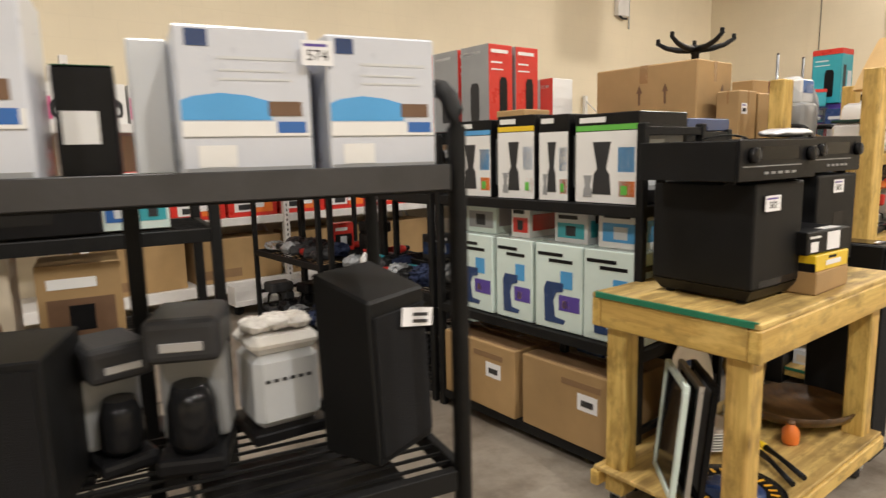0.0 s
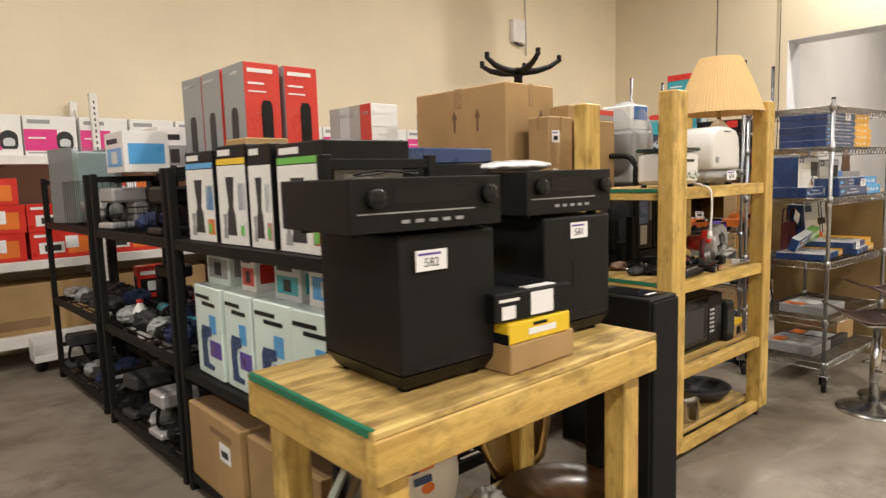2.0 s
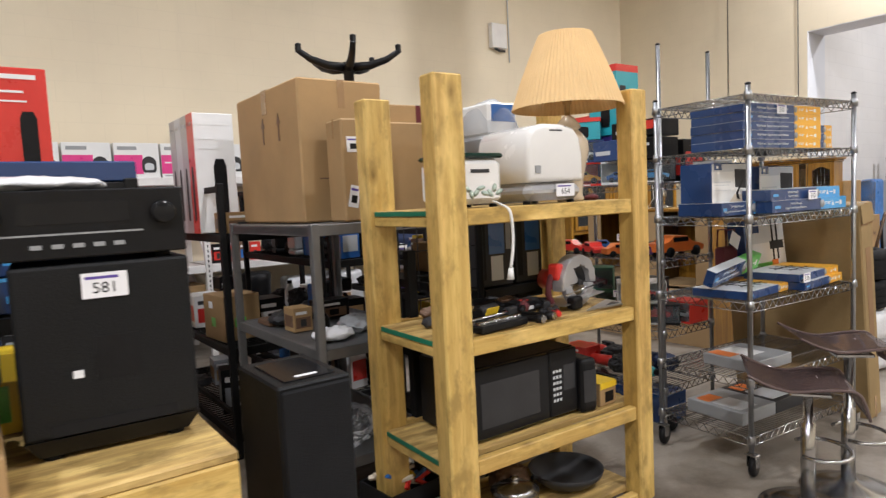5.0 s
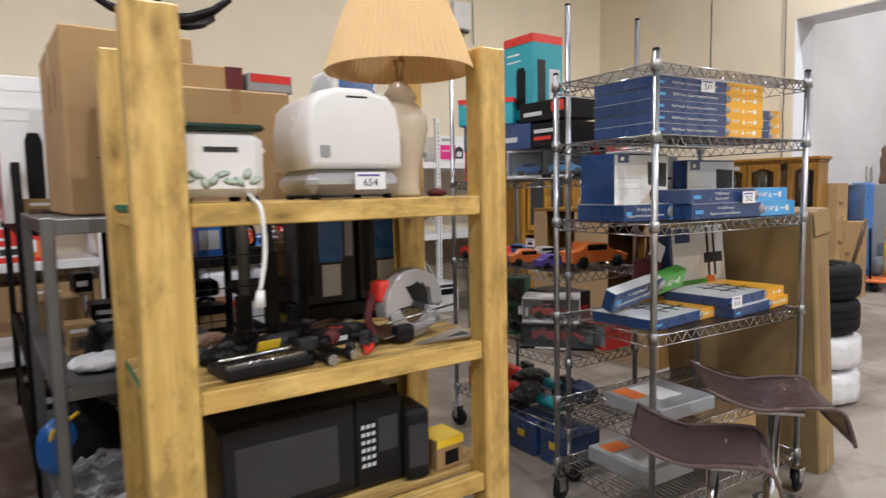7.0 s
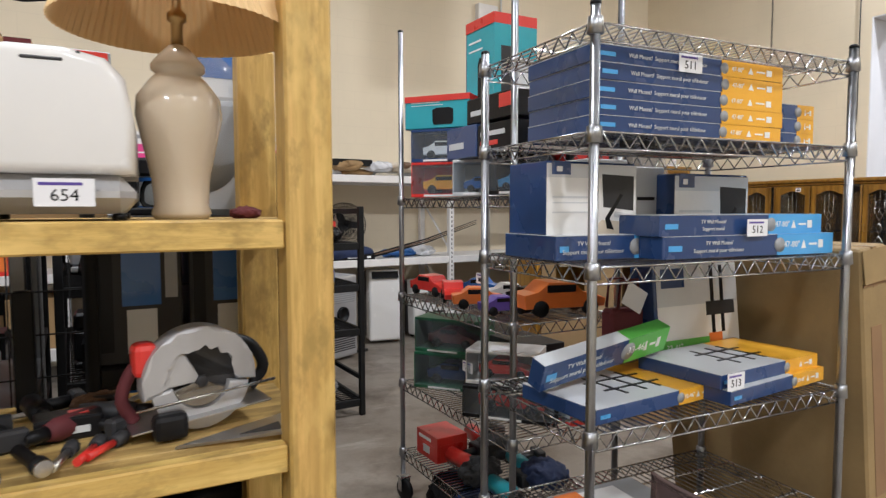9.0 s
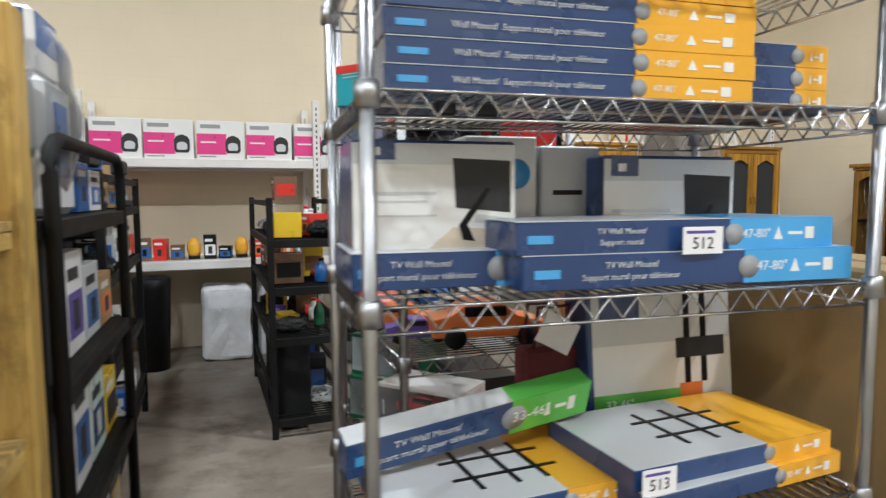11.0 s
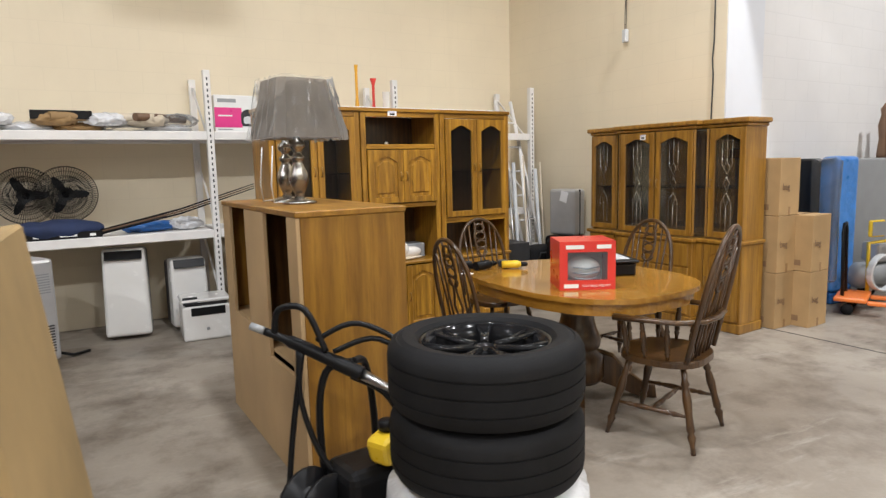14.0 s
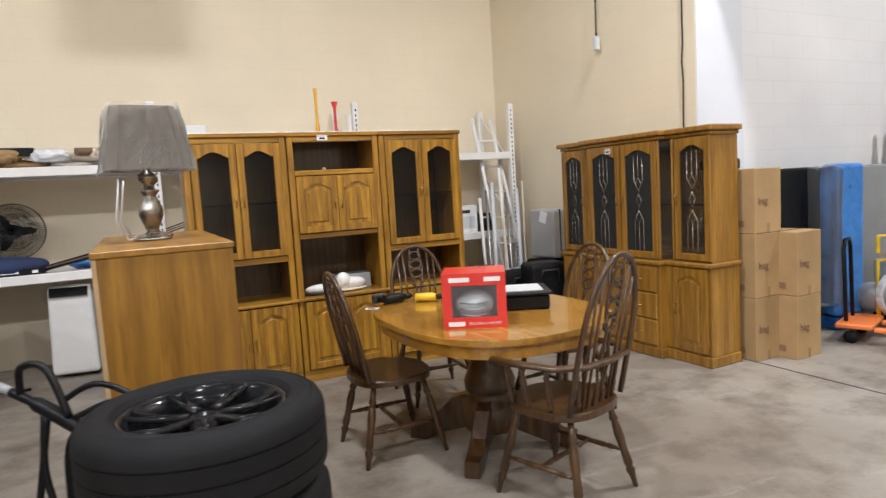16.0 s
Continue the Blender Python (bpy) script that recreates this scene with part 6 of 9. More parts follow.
# lower shelf of the workbench
LS = WB @ pose(0, 0, 0.219)
for k in range(3):
    pf = thing("picture_frame", LS @ pose(0.09 + k * 0.035, 0.38 - k * 0.035, 0.003, 0, 5, -45), "framed glass picture leaning under the bench", "picture frame", "picture frames")
    fm = (MINT, ALU, BLACK)[k]
    part("frame_surround", boxes((-0.01, -0.15, 0, 0.01, 0.15, 0.025), (-0.01, -0.15, 0.425, 0.01, 0.15, 0.45), (-0.01, -0.15, 0.0255, 0.01, -0.125, 0.4245), (-0.01, 0.125, 0.0255, 0.01, 0.15, 0.4245)), fm, pf)
    part("glazing", boxes((-0.004, -0.124, 0.026, 0.0, 0.124, 0.424), bevel=0), GLOSS_BLACK if k < 2 else GREY, pf)
for k in range(7):
    pl = thing("soup_plate", LS @ pose(0.50, 0.44, 0.002 + k * 0.012), "white china bowl in a stack", "bowl", "stacked china bowls")
    part("china", lathe([(0.06, 0.0), (0.07, 0.004), (0.1, 0.022), (0.118, 0.03), (0.116, 0.033), (0.095, 0.026), (0.065, 0.008), (0, 0.006)], 32), CHINA, pl)
pl = thing("platter", LS @ pose(0.61, 0.595, 0.215, 82, 0, -4), "oval white platter with printed flowers leaning upright", "platter")
bm = lathe([(0.0, 0.0), (0.12, 0.002), (0.17, 0.018), (0.168, 0.022), (0.12, 0.007), (0, 0.006)], 40)
part("china", moved(bm, Matrix.Diagonal((0.95, 1.25, 1, 1))), CHINA, pl)
for k, (zz, ww, mm) in enumerate(((0.09, 0.05, NAVY), (0.02, 0.11, ORANGE), (0.02, 0.03, NAVY), (-0.025, 0.08, NAVY))):
    part("printed_word", boxes((-ww / 2 - 0.03 * (k == 2), zz - 0.014, 0.0075 + 0.001 * k, ww / 2 - 0.03 * (k == 2), zz + 0.014, 0.009 + 0.001 * k), bevel=0), mm, pl)
part("flower_print", moved(blob(0.03, 0.02, 0.001, 0, 1, flat=False), pose(0.02, -0.06, 0.008)), ORANGE, pl)
tr_ = thing("round_tray", LS @ pose(0.24, 0.18, 0.0, 0, 0, 0), "round black tray with gold rim and blue scene", "tray")
part("tray_rim", lathe([(0.165, 0.0), (0.185, 0.012), (0.18, 0.015), (0.15, 0.006), (0.0, 0.005)], 40), GLOSS_BLACK, tr_)
part("tray_picture", lathe([(0.11, 0.0065), (0.11, 0.008), (0.0, 0.008)], 32), NAVY, tr_)
for k in range(24):
    part("gold_mark", moved(boxes((0.125, -0.006, 0.009, 0.155, 0.006, 0.0105), bevel=0), pose(0, 0, 0, 0, 0, k * 15)), GOLD, tr_)
bundle(LS @ pose(0.80, 0.44, 0.0), 0.07, 0.07, 0.075, FOIL, "stack of cups in clear plastic", 3.1)
bottle(LS @ pose(0.80, 0.22, 0), ORANGE, 0.1, 0.035, BROWN)
le = thing("leaf_dish", LS @ pose(1.08, 0.30, 0.0, 0, 0, -20), "large brown wooden leaf-shaped dish", "dish")
bm = lathe([(0.0, 0.05), (0.1, 0.035), (0.2, 0.07), (0.22, 0.13), (0.212, 0.135), (0.19, 0.085), (0.1, 0.05), (0.0, 0.06)], 36)
for v in bm.verts:
    v.co.z = max(0.0, v.co.z * 0.7 - 0.3 * max(0, v.co.x - 0.12) ** 1.2)
    v.co.x *= 1.25
part("wood_shell", moved(bm, pose(0, 0, 0.002)), DARK_OAK, le)
ck = thing("wall_clock", LS @ pose(1.13, 0.585, 0.01, 84, 0, 0), "octagonal brass framed clock with pale face", "clock")
part("clock_rim", lathe([(0.2, 0), (0.215, 0.01), (0.215, 0.03), (0.19, 0.036), (0.18, 0.02)], 8, (0, 0.21)), BRASS, ck)
part("clock_face", lathe([(0.182, 0.004), (0.182, 0.012), (0.0, 0.013)], 24, (0, 0.21)), BEIGE, ck)
for k in range(8):
    part("flower_print", lathe([(0.02, 0.0131), (0.02, 0.0145), (0, 0.0145)], 8, (0.11 * math.cos(k * 0.785), 0.21 + 0.11 * math.sin(k * 0.785))), DARK_GREY, ck)
for k in range(2):
    wr = thing("garden_shears", LS @ pose(0.50 + k * 0.07, 0.14, 0.012, 0, 0, 50 + 6 * k), "black handled tool with yellow grip", "tool", "tools under the bench")
    part("shaft", tube([(-0.12, 0, 0.006), (0.05, 0, 0.01), (0.12, 0.01, 0.012)], [0.012, 0.01, 0.014], 8), BLACK, wr)
    part("grip", tube([(0.12, 0.01, 0.012), (0.17, 0.015, 0.012)], 0.016, 8), YELLOW, wr)


# ---- large cartons on the grey rack ----
def big_carton(at, w, d, h, label, marks=True):
    t = carton("shipping_carton", at, w, d, h, CARD, label, [("t", 0, 0.46, 1, 0.54, TAPE), ("f", 0.46, 0.8, 0.54, 1.0, TAPE), ("l", 0.46, 0.82, 0.54, 1.0, TAPE)], group="large cartons", bevel=0.008)
    if marks:
        for u in (0.45, 0.7):
            decal(t, "l", w, d, h, [(u, 0.60), (u + 0.02, 0.60), (u + 0.02, 0.72), (u + 0.04, 0.72), (u + 0.01, 0.80), (u - 0.02, 0.72), (u, 0.72)], BROWN)
        decal(t, "f", w, d, h, [(0.62, 0.64), (0.8, 0.64), (0.71, 0.78)], BROWN)
        part("printed_line", panel_bm("f", w, d, h, 0.2, 0.3, 0.4, 0.31), BROWN, t)
    return t


big_carton(pose(4.055, 2.94, 1.387, 0, 0, 6), 0.46, 0.82, 0.685, "large brown cardboard carton with arrow marks")
big_carton(pose(4.085, 2.36, 1.387, 0, 0, 4), 0.22, 0.16, 0.465, "narrow upright brown cardboard carton", False)
big_carton(pose(4.42, 2.385, 1.387, 0, 0, 5), 0.42, 0.17, 0.455, "flat upright brown cardboard carton with taped edge", False)
lot_tag(pose(4.04, 2.275, 1.735, 0, 0, 4), "", 0.07, 0.07)
lot_tag(pose(4.03, 2.274, 1.50, 0, 12, 4), "", 0.05, 0.10)
carton("flat_carton", pose(4.33, 2.40, 1.843, 0, 0, 2), 0.26, 0.15, 0.085, CARD, "flat taped brown carton lying on another carton", [("f", 0.75, 0, 1, 1, MAROON)])
carton("flat_carton", pose(4.56, 2.40, 1.843, 0, 0, 8), 0.18, 0.14, 0.07, GREY, "flat grey and red printed box on the carton", [("f", 0.05, 0.5, 0.95, 0.95, RED)])
cb = thing("chair_base", pose(4.27, 2.82, 2.073, 0, 0, 20), "upturned black five-star office chair base", "chair base")
part("column", lathe([(0.028, 0), (0.028, 0.09), (0.036, 0.1), (0.036, 0.15), (0.0, 0.152)], 16), BLACK, cb)
for k in range(5):
    a = k * math.tau / 5 + 0.3
    arm = [(0.03, 0.125), (0.12, 0.13), (0.21, 0.155), (0.285, 0.2)]
    part("arm", tube([(r * math.cos(a), r * math.sin(a), z) for r, z in arm], [0.026, 0.022, 0.018, 0.014], 8), BLACK, cb)
    part("end_cap", box(0.275 * math.cos(a) - 0.013, 0.275 * math.sin(a) - 0.013, 0.185, 0.275 * math.cos(a) + 0.013, 0.275 * math.sin(a) + 0.013, 0.23, 0.004), BLACK, cb)

# lower shelves of the grey rack: papers, bags, small boxes
fill(RE, 0.6, 0.95, 0.842, 51, "bjlb", 0.14, [CARD, WHITE, BLACK, BROWN])
bundle(RE @ pose(0.14, 0.16, 0.842), 0.1, 0.08, 0.03, PAPER, "heap of crumpled white papers", 2.9, "paper", "crumpled_papers")
goods_box(RE @ pose(0.12, 0.5, 0.842), 0.1, 0.12, 0.12, CARD, BROWN)
carton("label_box", RE @ pose(0.14, 0.78, 0.842), 0.2, 0.16, 0.03, BROWN, "flat dark reddish book-like box")
hp = thing("backpack", RE @ pose(0.12, 0.55, 0.332), "black and blue backpack with yellow trim", "bag")
part("bag_body", blob(0.14, 0.12, 0.16, 0.02, 9, 4), BLACK_CLOTH, hp)
part("bag_panel", moved(blob(0.11, 0.05, 0.12, 0.015, 9, 2), pose(-0.07, -0.06, 0.04)), BLUE, hp)
part("bag_trim", tube([(-0.15, -0.08, 0.1), (-0.12, -0.1, 0.22), (-0.03, -0.1, 0.28)], 0.009, 8), YELLOW, hp)
bundle(RE @ pose(0.15, 0.16, 0.332), 0.17, 0.13, 0.1, FILM, "clear bag of toy parts", 8.2)
tray = thing("toy_tray", pose(4.06, 2.02, 0.0, 0, 0, 10), "black bin of loose coloured toy blocks", "bin")
part("bin_body", boxes((-0.14, -0.12, 0, 0.14, 0.12, 0.01), (-0.14, -0.12, 0.0101, -0.13, 0.12, 0.26), (0.13, -0.12, 0.0101, 0.14, 0.12, 0.26), (-0.1299, -0.12, 0.0101, 0.1299, -0.11, 0.26), (-0.1299, 0.11, 0.0101, 0.1299, 0.12, 0.26)), BLACK, tray)
random.seed(77)
for k in range(16):
    part("toy_block", moved(box(-0.03, -0.01, -0.008, 0.03, 0.01, 0.008, 0.002), pose(rnd(-0.09, 0.09), rnd(-0.07, 0.07), 0.235 + 0.004 * k, rnd(-40, 40), rnd(-40, 40), rnd(0, 180))), random.choice((ORANGE, YELLOW, BLUE, BEIGE, RED)), tray)

RK = pose(3.66, 3.35, 0, 0, 0, 6)
for k, (fr, sd) in enumerate(((WHITE, RED), (GREY, SILVER), (BROWN, GREYWHITE), (GREY, SILVER))):
    heater_box(RK @ pose(0.07, 0.315 + k * 0.132, 1.332), 0.24, 0.128, 0.72, fr, sd, "tall boxed fan heater in shiny film")
goods_box(RK @ pose(0.12, 0.1, 1.332), 0.2, 0.2, 0.12, CARD, BROWN)
goods_box(RK @ pose(0.4, 0.2, 1.332), 0.22, 0.24, 0.2, CARD, WHITE)
carton("shipping_carton", RK @ pose(0.13, 0.35, 0.662, 0, 0, 5), 0.24, 0.3, 0.28, CARD, "small brown carton with green label", [("f", 0.3, 0.3, 0.6, 0.5, GREEN), ("l", 0.4, 0.3, 0.6, 0.5, GREEN), ("l", 0.3, 0.7, 0.5, 0.85, PAPER)], group="shipping cartons")
goods_box(RK @ pose(0.13, 0.95, 0.662), 0.2, 0.24, 0.22, WHITE, RED)
goods_box(RK @ pose(0.13, 1.3, 0.662), 0.2, 0.2, 0.18, GREYWHITE, RED)
fill(RK @ pose(0, 0, 0), 0.55, 1.7, 0.152, 52, "lbl", 0.3, [GREY, BLACK, CARD])
fill(RK @ pose(0.25, 0, 0), 0.33, 1.7, 0.662, 53, "bl", 0.3, [CARD, WHITE, BLACK])
fill(RK @ pose(0, 0.80, 0), 0.55, 0.85, 1.332, 54, "bsb", 0.28, [WHITE, BLACK, RED])

# ---- goods on the rack facing the second aisle ----
TURN_E = RG @ pose(0.5, 0, 0, 0, 0, 90)
wp = thing("water_filter", TURN_E @ pose(0.30, 0.16, 1.432), "tall clear-bagged water dispenser with blue tank", "appliance")
part("body", box(-0.15, -0.12, 0, 0.15, 0.12, 0.36, 0.02), GREYWHITE, wp)
part("tank", box(-0.12, -0.1, 0.361, 0.12, 0.1, 0.53, 0.012), WHITE, wp)
part("tank_print", boxes((-0.1, -0.1025, 0.43, 0.1, -0.1002, 0.52), (-0.1225, -0.08, 0.43, -0.1202, 0.08, 0.52), bevel=0), BLUE, wp)
part("tap_panel", box(-0.06, -0.128, 0.1, 0.06, -0.121, 0.3, 0.004), BLUE, wp)
part("side_panel", box(0.151, -0.1, 0.02, 0.155, 0.1, 0.33, 0.002), MINT, wp)
bm = blob(0.2, 0.17, 0.3, 0.02, 9, 3, level=4)
part("plastic_bag", bm, FILM, wp)
for k, (x, m, h) in enumerate(((0.66, BLUE, 0.16), (0.86, WHITE, 0.14))):
    goods_box(TURN_E @ pose(x, 0.14, 1.432), 0.18, 0.16, h, m, random.choice((BLUE, TEAL)))
for k in range(3):
    goods_box(TURN_E @ pose(0.42 + k * 0.24, 0.15, 1.022), 0.22, 0.2, 0.3 - 0.06 * k, (WHITE, GREYWHITE, CARD)[k], (PURPLE, BLUE, ORANGE)[k])
    goods_box(TURN_E @ pose(0.42 + k * 0.24, 0.15, 0.622), 0.22, 0.2, 0.33 - 0.06 * k, (WHITE, MINT, YELLOW)[k], (BLUE, NAVY, DARK_GREY)[k])
    goods_box(TURN_E @ pose(0.42 + k * 0.24, 0.15, 0.252), 0.22, 0.2, 0.3 - 0.03 * k, (NAVY, WHITE, DARK_GREY)[k], (GREYWHITE, BLUE, YELLOW)[k])
RG2 = pose(4.36, 3.5, 0, 0, 0, 6) @ pose(0.5, 0, 0, 0, 0, 90)
for z, s in ((0.202, 61), (0.662, 62), (1.102, 63), (1.422, 64)):
    fill(RG2, 1.55, 0.45, z, s, "bblsj", 0.28, [WHITE, BLUE, RED, BLACK, CARD, GREYWHITE])
# wire grid and boxed water jugs behind the lumber shelf
gr = thing("wire_grid", pose(4.20, 2.14, 0.2, 0, 0, 4), "black wire display grid behind the lumber shelf", "grid")
for k in range(12):
    part("grid_wire", tube([(0.07 * k, 0, 0), (0.07 * k, 0, 1.15)], 0.0022, 4), BLACK_STEEL, gr)
for k in range(11):
    part("grid_wire", tube([(0, 0.0044, 0.115 * k), (0.77, 0.0044, 0.115 * k)], 0.0022, 4), BLACK_STEEL, gr)
for x, z in ((0.12, 1.022), (0.36, 1.022), (0.12, 0.622), (0.36, 0.622)):
    c = carton("jug_box", RG @ pose(x, 0.12, z), 0.22, 0.2, 0.36, DARK_GREY, "dark grey box with printed blue water jug", [("f", 0.3, 0.45, 0.75, 0.9, BLUE, "picture"), ("f", 0.35, 0.08, 0.7, 0.42, GREYWHITE, "picture"), ("f", 0.05, 0.1, 0.2, 0.9, BLACK), ("f", 0.8, 0.5, 0.95, 0.9, GREY)], group="boxed water jugs")
for x, h in ((0.02, 1.05), (0.20, 0.9), (0.30, 1.05)):
    ps_ = thing("display_stand", pose(4.16 + x, 2.06, 0, 0, 0, 4), "slim black display stand behind the lumber shelf", "stand", "display stands")
    part("upright", box(-0.022, -0.022, 0.012, 0.022, 0.022, h + 0.2, 0.003), BLACK_STEEL, ps_)
    part("base_plate", box(-0.07, -0.06, 0, 0.07, 0.06, 0.012, 0.002), BLACK_STEEL, ps_)
# toys on the far black rack
TURN_F = RF @ pose(0, 1.45, 0, 0, 0, -90)
for z, s in ((0.622, 71), (0.932, 72), (1.222, 73)):
    fill(TURN_F, 1.4, 0.46, z, s, "bcljbc", 0.2, [RED, YELLOW, BLACK, NAVY, BROWN, ORANGE])
fill(TURN_F, 1.4, 0.46, 0.122, 74, "lbl", 0.36, [BLACK, WHITE, NAVY])
goods_box(TURN_F @ pose(0.5, 0.2, 1.45), 0.2, 0.16, 0.17, BROWN, RED)
sc = thing("suitcase", TURN_F @ pose(1.15, 0.12, 0.0, 0, 0, 8), "black fabric suitcase standing upright", "suitcase", "suitcases")
part("case_body", box(-0.2, -0.1, 0.03, 0.2, 0.1, 0.6, 0.03, 3), BLACK_CLOTH, sc)
part("case_handle", tube([(-0.07, 0, 0.6), (-0.07, 0, 0.64), (0.07, 0, 0.64), (0.07, 0, 0.6)], 0.009, 8), BLACK, sc)

# ---- on the lumber shelf unit ----
SU = pose(3.995, 1.47, 0, 0, 0, 3.2)
sl = thing("slow_cooker", SU @ pose(0.215, 0.16, 1.431) @ Matrix.Diagonal((1.42, 1.2, 1.06, 1)), "white slow cooker with green leaf print and dark lid", "appliance")
part("pot", boxes((-0.08, -0.1, 0.012, 0.08, 0.1, 0.17), bevel=0.02), APPLIANCE, sl)
part("lid", boxes((-0.082, -0.102, 0.171, 0.082, 0.102, 0.188), bevel=0.007), LID_GREEN, sl)
for k in range(9):
    part("leaf_print", moved(blob(0.017, 0.009, 0.0008, 0, 1, flat=False, level=1), pose(-0.06 + 0.015 * k, -0.1008, 0.055 + 0.012 * math.sin(k * 2), 90, 40 * k, 0)), surface("pale_leaf_green_" + "abcdefghi"[k], (0.46, 0.55, 0.47), 0.4) if k == 0 else bpy.data.materials["pale_leaf_green_a"], sl)
part("handle", box(0.081, -0.03, 0.12, 0.1, 0.03, 0.14, 0.006), APPLIANCE, sl)
part("badge", boxes((-0.03, -0.102, 0.12, 0.03, -0.1005, 0.132), bevel=0), DARK_GREY, sl)
for x in (-0.06, 0.06):
    part("foot", lathe([(0.012, 0), (0.012, 0.0125)], 10, (x, -0.07)), BLACK, sl)
    part("foot", lathe([(0.012, 0), (0.012, 0.0125)], 10, (x, 0.07)), BLACK, sl)
part("cord", tube(bend([(0.05, -0.08, 0.02), (0.046, -0.13, 0.006), (0.05, -0.165, -0.02), (0.052, -0.17, -0.12), (0.040, -0.172, -0.21)]), 0.0042, 8), WHITE, sl)
part("plug", tube([(0.040, -0.172, -0.21), (0.037, -0.172, -0.25)], [0.007, 0.011], 8), WHITE, sl)

bmk = thing("bread_maker", SU @ pose(0.603, 0.20, 1.431, 0, 0, -3) @ Matrix.Diagonal((0.88, 1.28, 1, 1)), "white bread maker with grey base and rounded lid", "appliance")
part("base_band", boxes((-0.165, -0.13, 0.012, 0.165, 0.13, 0.085), bevel=0.03), SILVER, bmk)
bm = bmesh.new()
prof = [(-0.166, 0.086), (0.166, 0.086), (0.166, 0.19), (0.15, 0.265), (0.115, 0.30), (0.04, 0.315), (-0.06, 0.315), (-0.12, 0.3), (-0.152, 0.27), (-0.166, 0.2)]
bm = prism(prof, -0.131, 0.131, 0.02, 3)
for f in bm.faces:
    f.smooth = True
part("housing", moved(bm, pose(0, 0, 0, 90, 0, 0)), APPLIANCE, bmk)
part("handle_recess", moved(tube([(-0.05, 0, 0.01), (-0.02, 0, 0.0), (0.03, 0, 0.0), (0.06, 0, 0.01)], 0.007, 8), pose(0.01, -0.12, 0.292)), DARK_GREY, bmk)
for k in range(3):
    part("steam_slot", moved(box(-0.035 + 0.004 * k, -0.003, -0.0035, 0.04 - 0.004 * k, 0.003, 0.0035, 0.002), pose(0.0, -0.1295 + 0.012 * k, 0.2875 + 0.009 * k, -40, 0, 0)), DARK_GREY, bmk)
part("vent", boxes((-0.125, -0.1345, 0.12, -0.095, -0.1312, 0.15), bevel=0), GREY, bmk)
for x in (-0.13, 0.13):
    for y in (-0.09, 0.09):
        part("foot", lathe([(0.015, 0), (0.015, 0.0125)], 10, (x, y)), BLACK, bmk)
lot_tag(SU @ pose(0.625, 0.019, 1.482, 0, 0, -3), "654", 0.095, 0.05)

tl = thing("table_lamp", SU @ pose(0.835, 0.20, 1.431), "cream ginger-jar table lamp with pleated shade", "lamp")
part("jar", lathe([(0.055, 0), (0.062, 0.012), (0.055, 0.03), (0.06, 0.09), (0.075, 0.16), (0.088, 0.22), (0.085, 0.26), (0.06, 0.295), (0.045, 0.31), (0.055, 0.318), (0.055, 0.33), (0.035, 0.355), (0.02, 0.37), (0.012, 0.375)], 36), CREAM_CERAMIC, tl)
part("stem", lathe([(0.012, 0.375), (0.012, 0.42), (0.02, 0.425), (0.02, 0.44), (0.01, 0.45), (0.01, 0.5)], 16), BRASS, tl)
part("shade", lathe([(0.24, 0.405), (0.195, 0.53), (0.145, 0.65), (0.113, 0.72), (0.11, 0.72), (0.142, 0.65), (0.192, 0.53), (0.237, 0.407), (0.24, 0.405)], 150, wave=0.004, caps=False), SHADE_PLEAT, tl)

mw = thing("microwave", SU @ pose(0.475, 0.27, 0.506, 0, 0, 1), "black microwave oven with dark glass door", "appliance")
part("case", box(-0.29, -0.13, 0.012, 0.29, 0.22, 0.30, 0.006), BLACK, mw)
part("door", box(-0.288, -0.152, 0.016, 0.12, -0.1305, 0.297, 0.006), GLOSS_BLACK, mw)
part("door_window", box(-0.25, -0.154, 0.06, 0.06, -0.1522, 0.24, 0.001), DARK_GREY, mw)
cp = part("control_panel", box(0.123, -0.152, 0.016, 0.288, -0.1305, 0.297, 0.006), BLACK, mw)
for r in range(6):
    for c_ in range(3):
        part("key", box(0.14 + c_ * 0.018, -0.1535, 0.08 + r * 0.025, 0.152 + c_ * 0.018, -0.1522, 0.092 + r * 0.025, 0), GREYWHITE, cp)
part("control_window", box(0.2, -0.1535, 0.12, 0.27, -0.1522, 0.23, 0), DARK_GREY, cp)
ht = thing("room_heater", SU @ pose(0.815, 0.17, 0.506, 0, 0, -6), "small black plastic heater with rounded top", "appliance")
part("case", box(-0.045, -0.08, 0, 0.045, 0.09, 0.24, 0.02, 3), BLACK, ht)
part("grille", box(-0.034, -0.082, 0.05, 0.034, -0.0802, 0.19, 0), DARK_GREY, ht)
bb = carton("bulb_box", SU @ pose(0.94, 0.17, 0.506, 0, 0, 4), 0.115, 0.12, 0.105, CARD, "small box with yellow torn top", [("f", 0.0, 0.75, 1, 1, YELLOW), ("f", 0.3, 0.15, 0.8, 0.6, BLACK), ("t", 0, 0, 1, 1, YELLOW)])

# tools on the middle shelf
def arc(r0, r1, a0, a1, n=20):
    """The outline of a ring sector, angles in degrees."""
    outer = [(r1 * math.cos(math.radians(a0 + (a1 - a0) * k / n)), r1 * math.sin(math.radians(a0 + (a1 - a0) * k / n))) for k in range(n + 1)]
    return outer + [(r0 * math.cos(math.radians(a1 - (a1 - a0) * k / n)), r0 * math.sin(math.radians(a1 - (a1 - a0) * k / n))) for k in range(n + 1)]


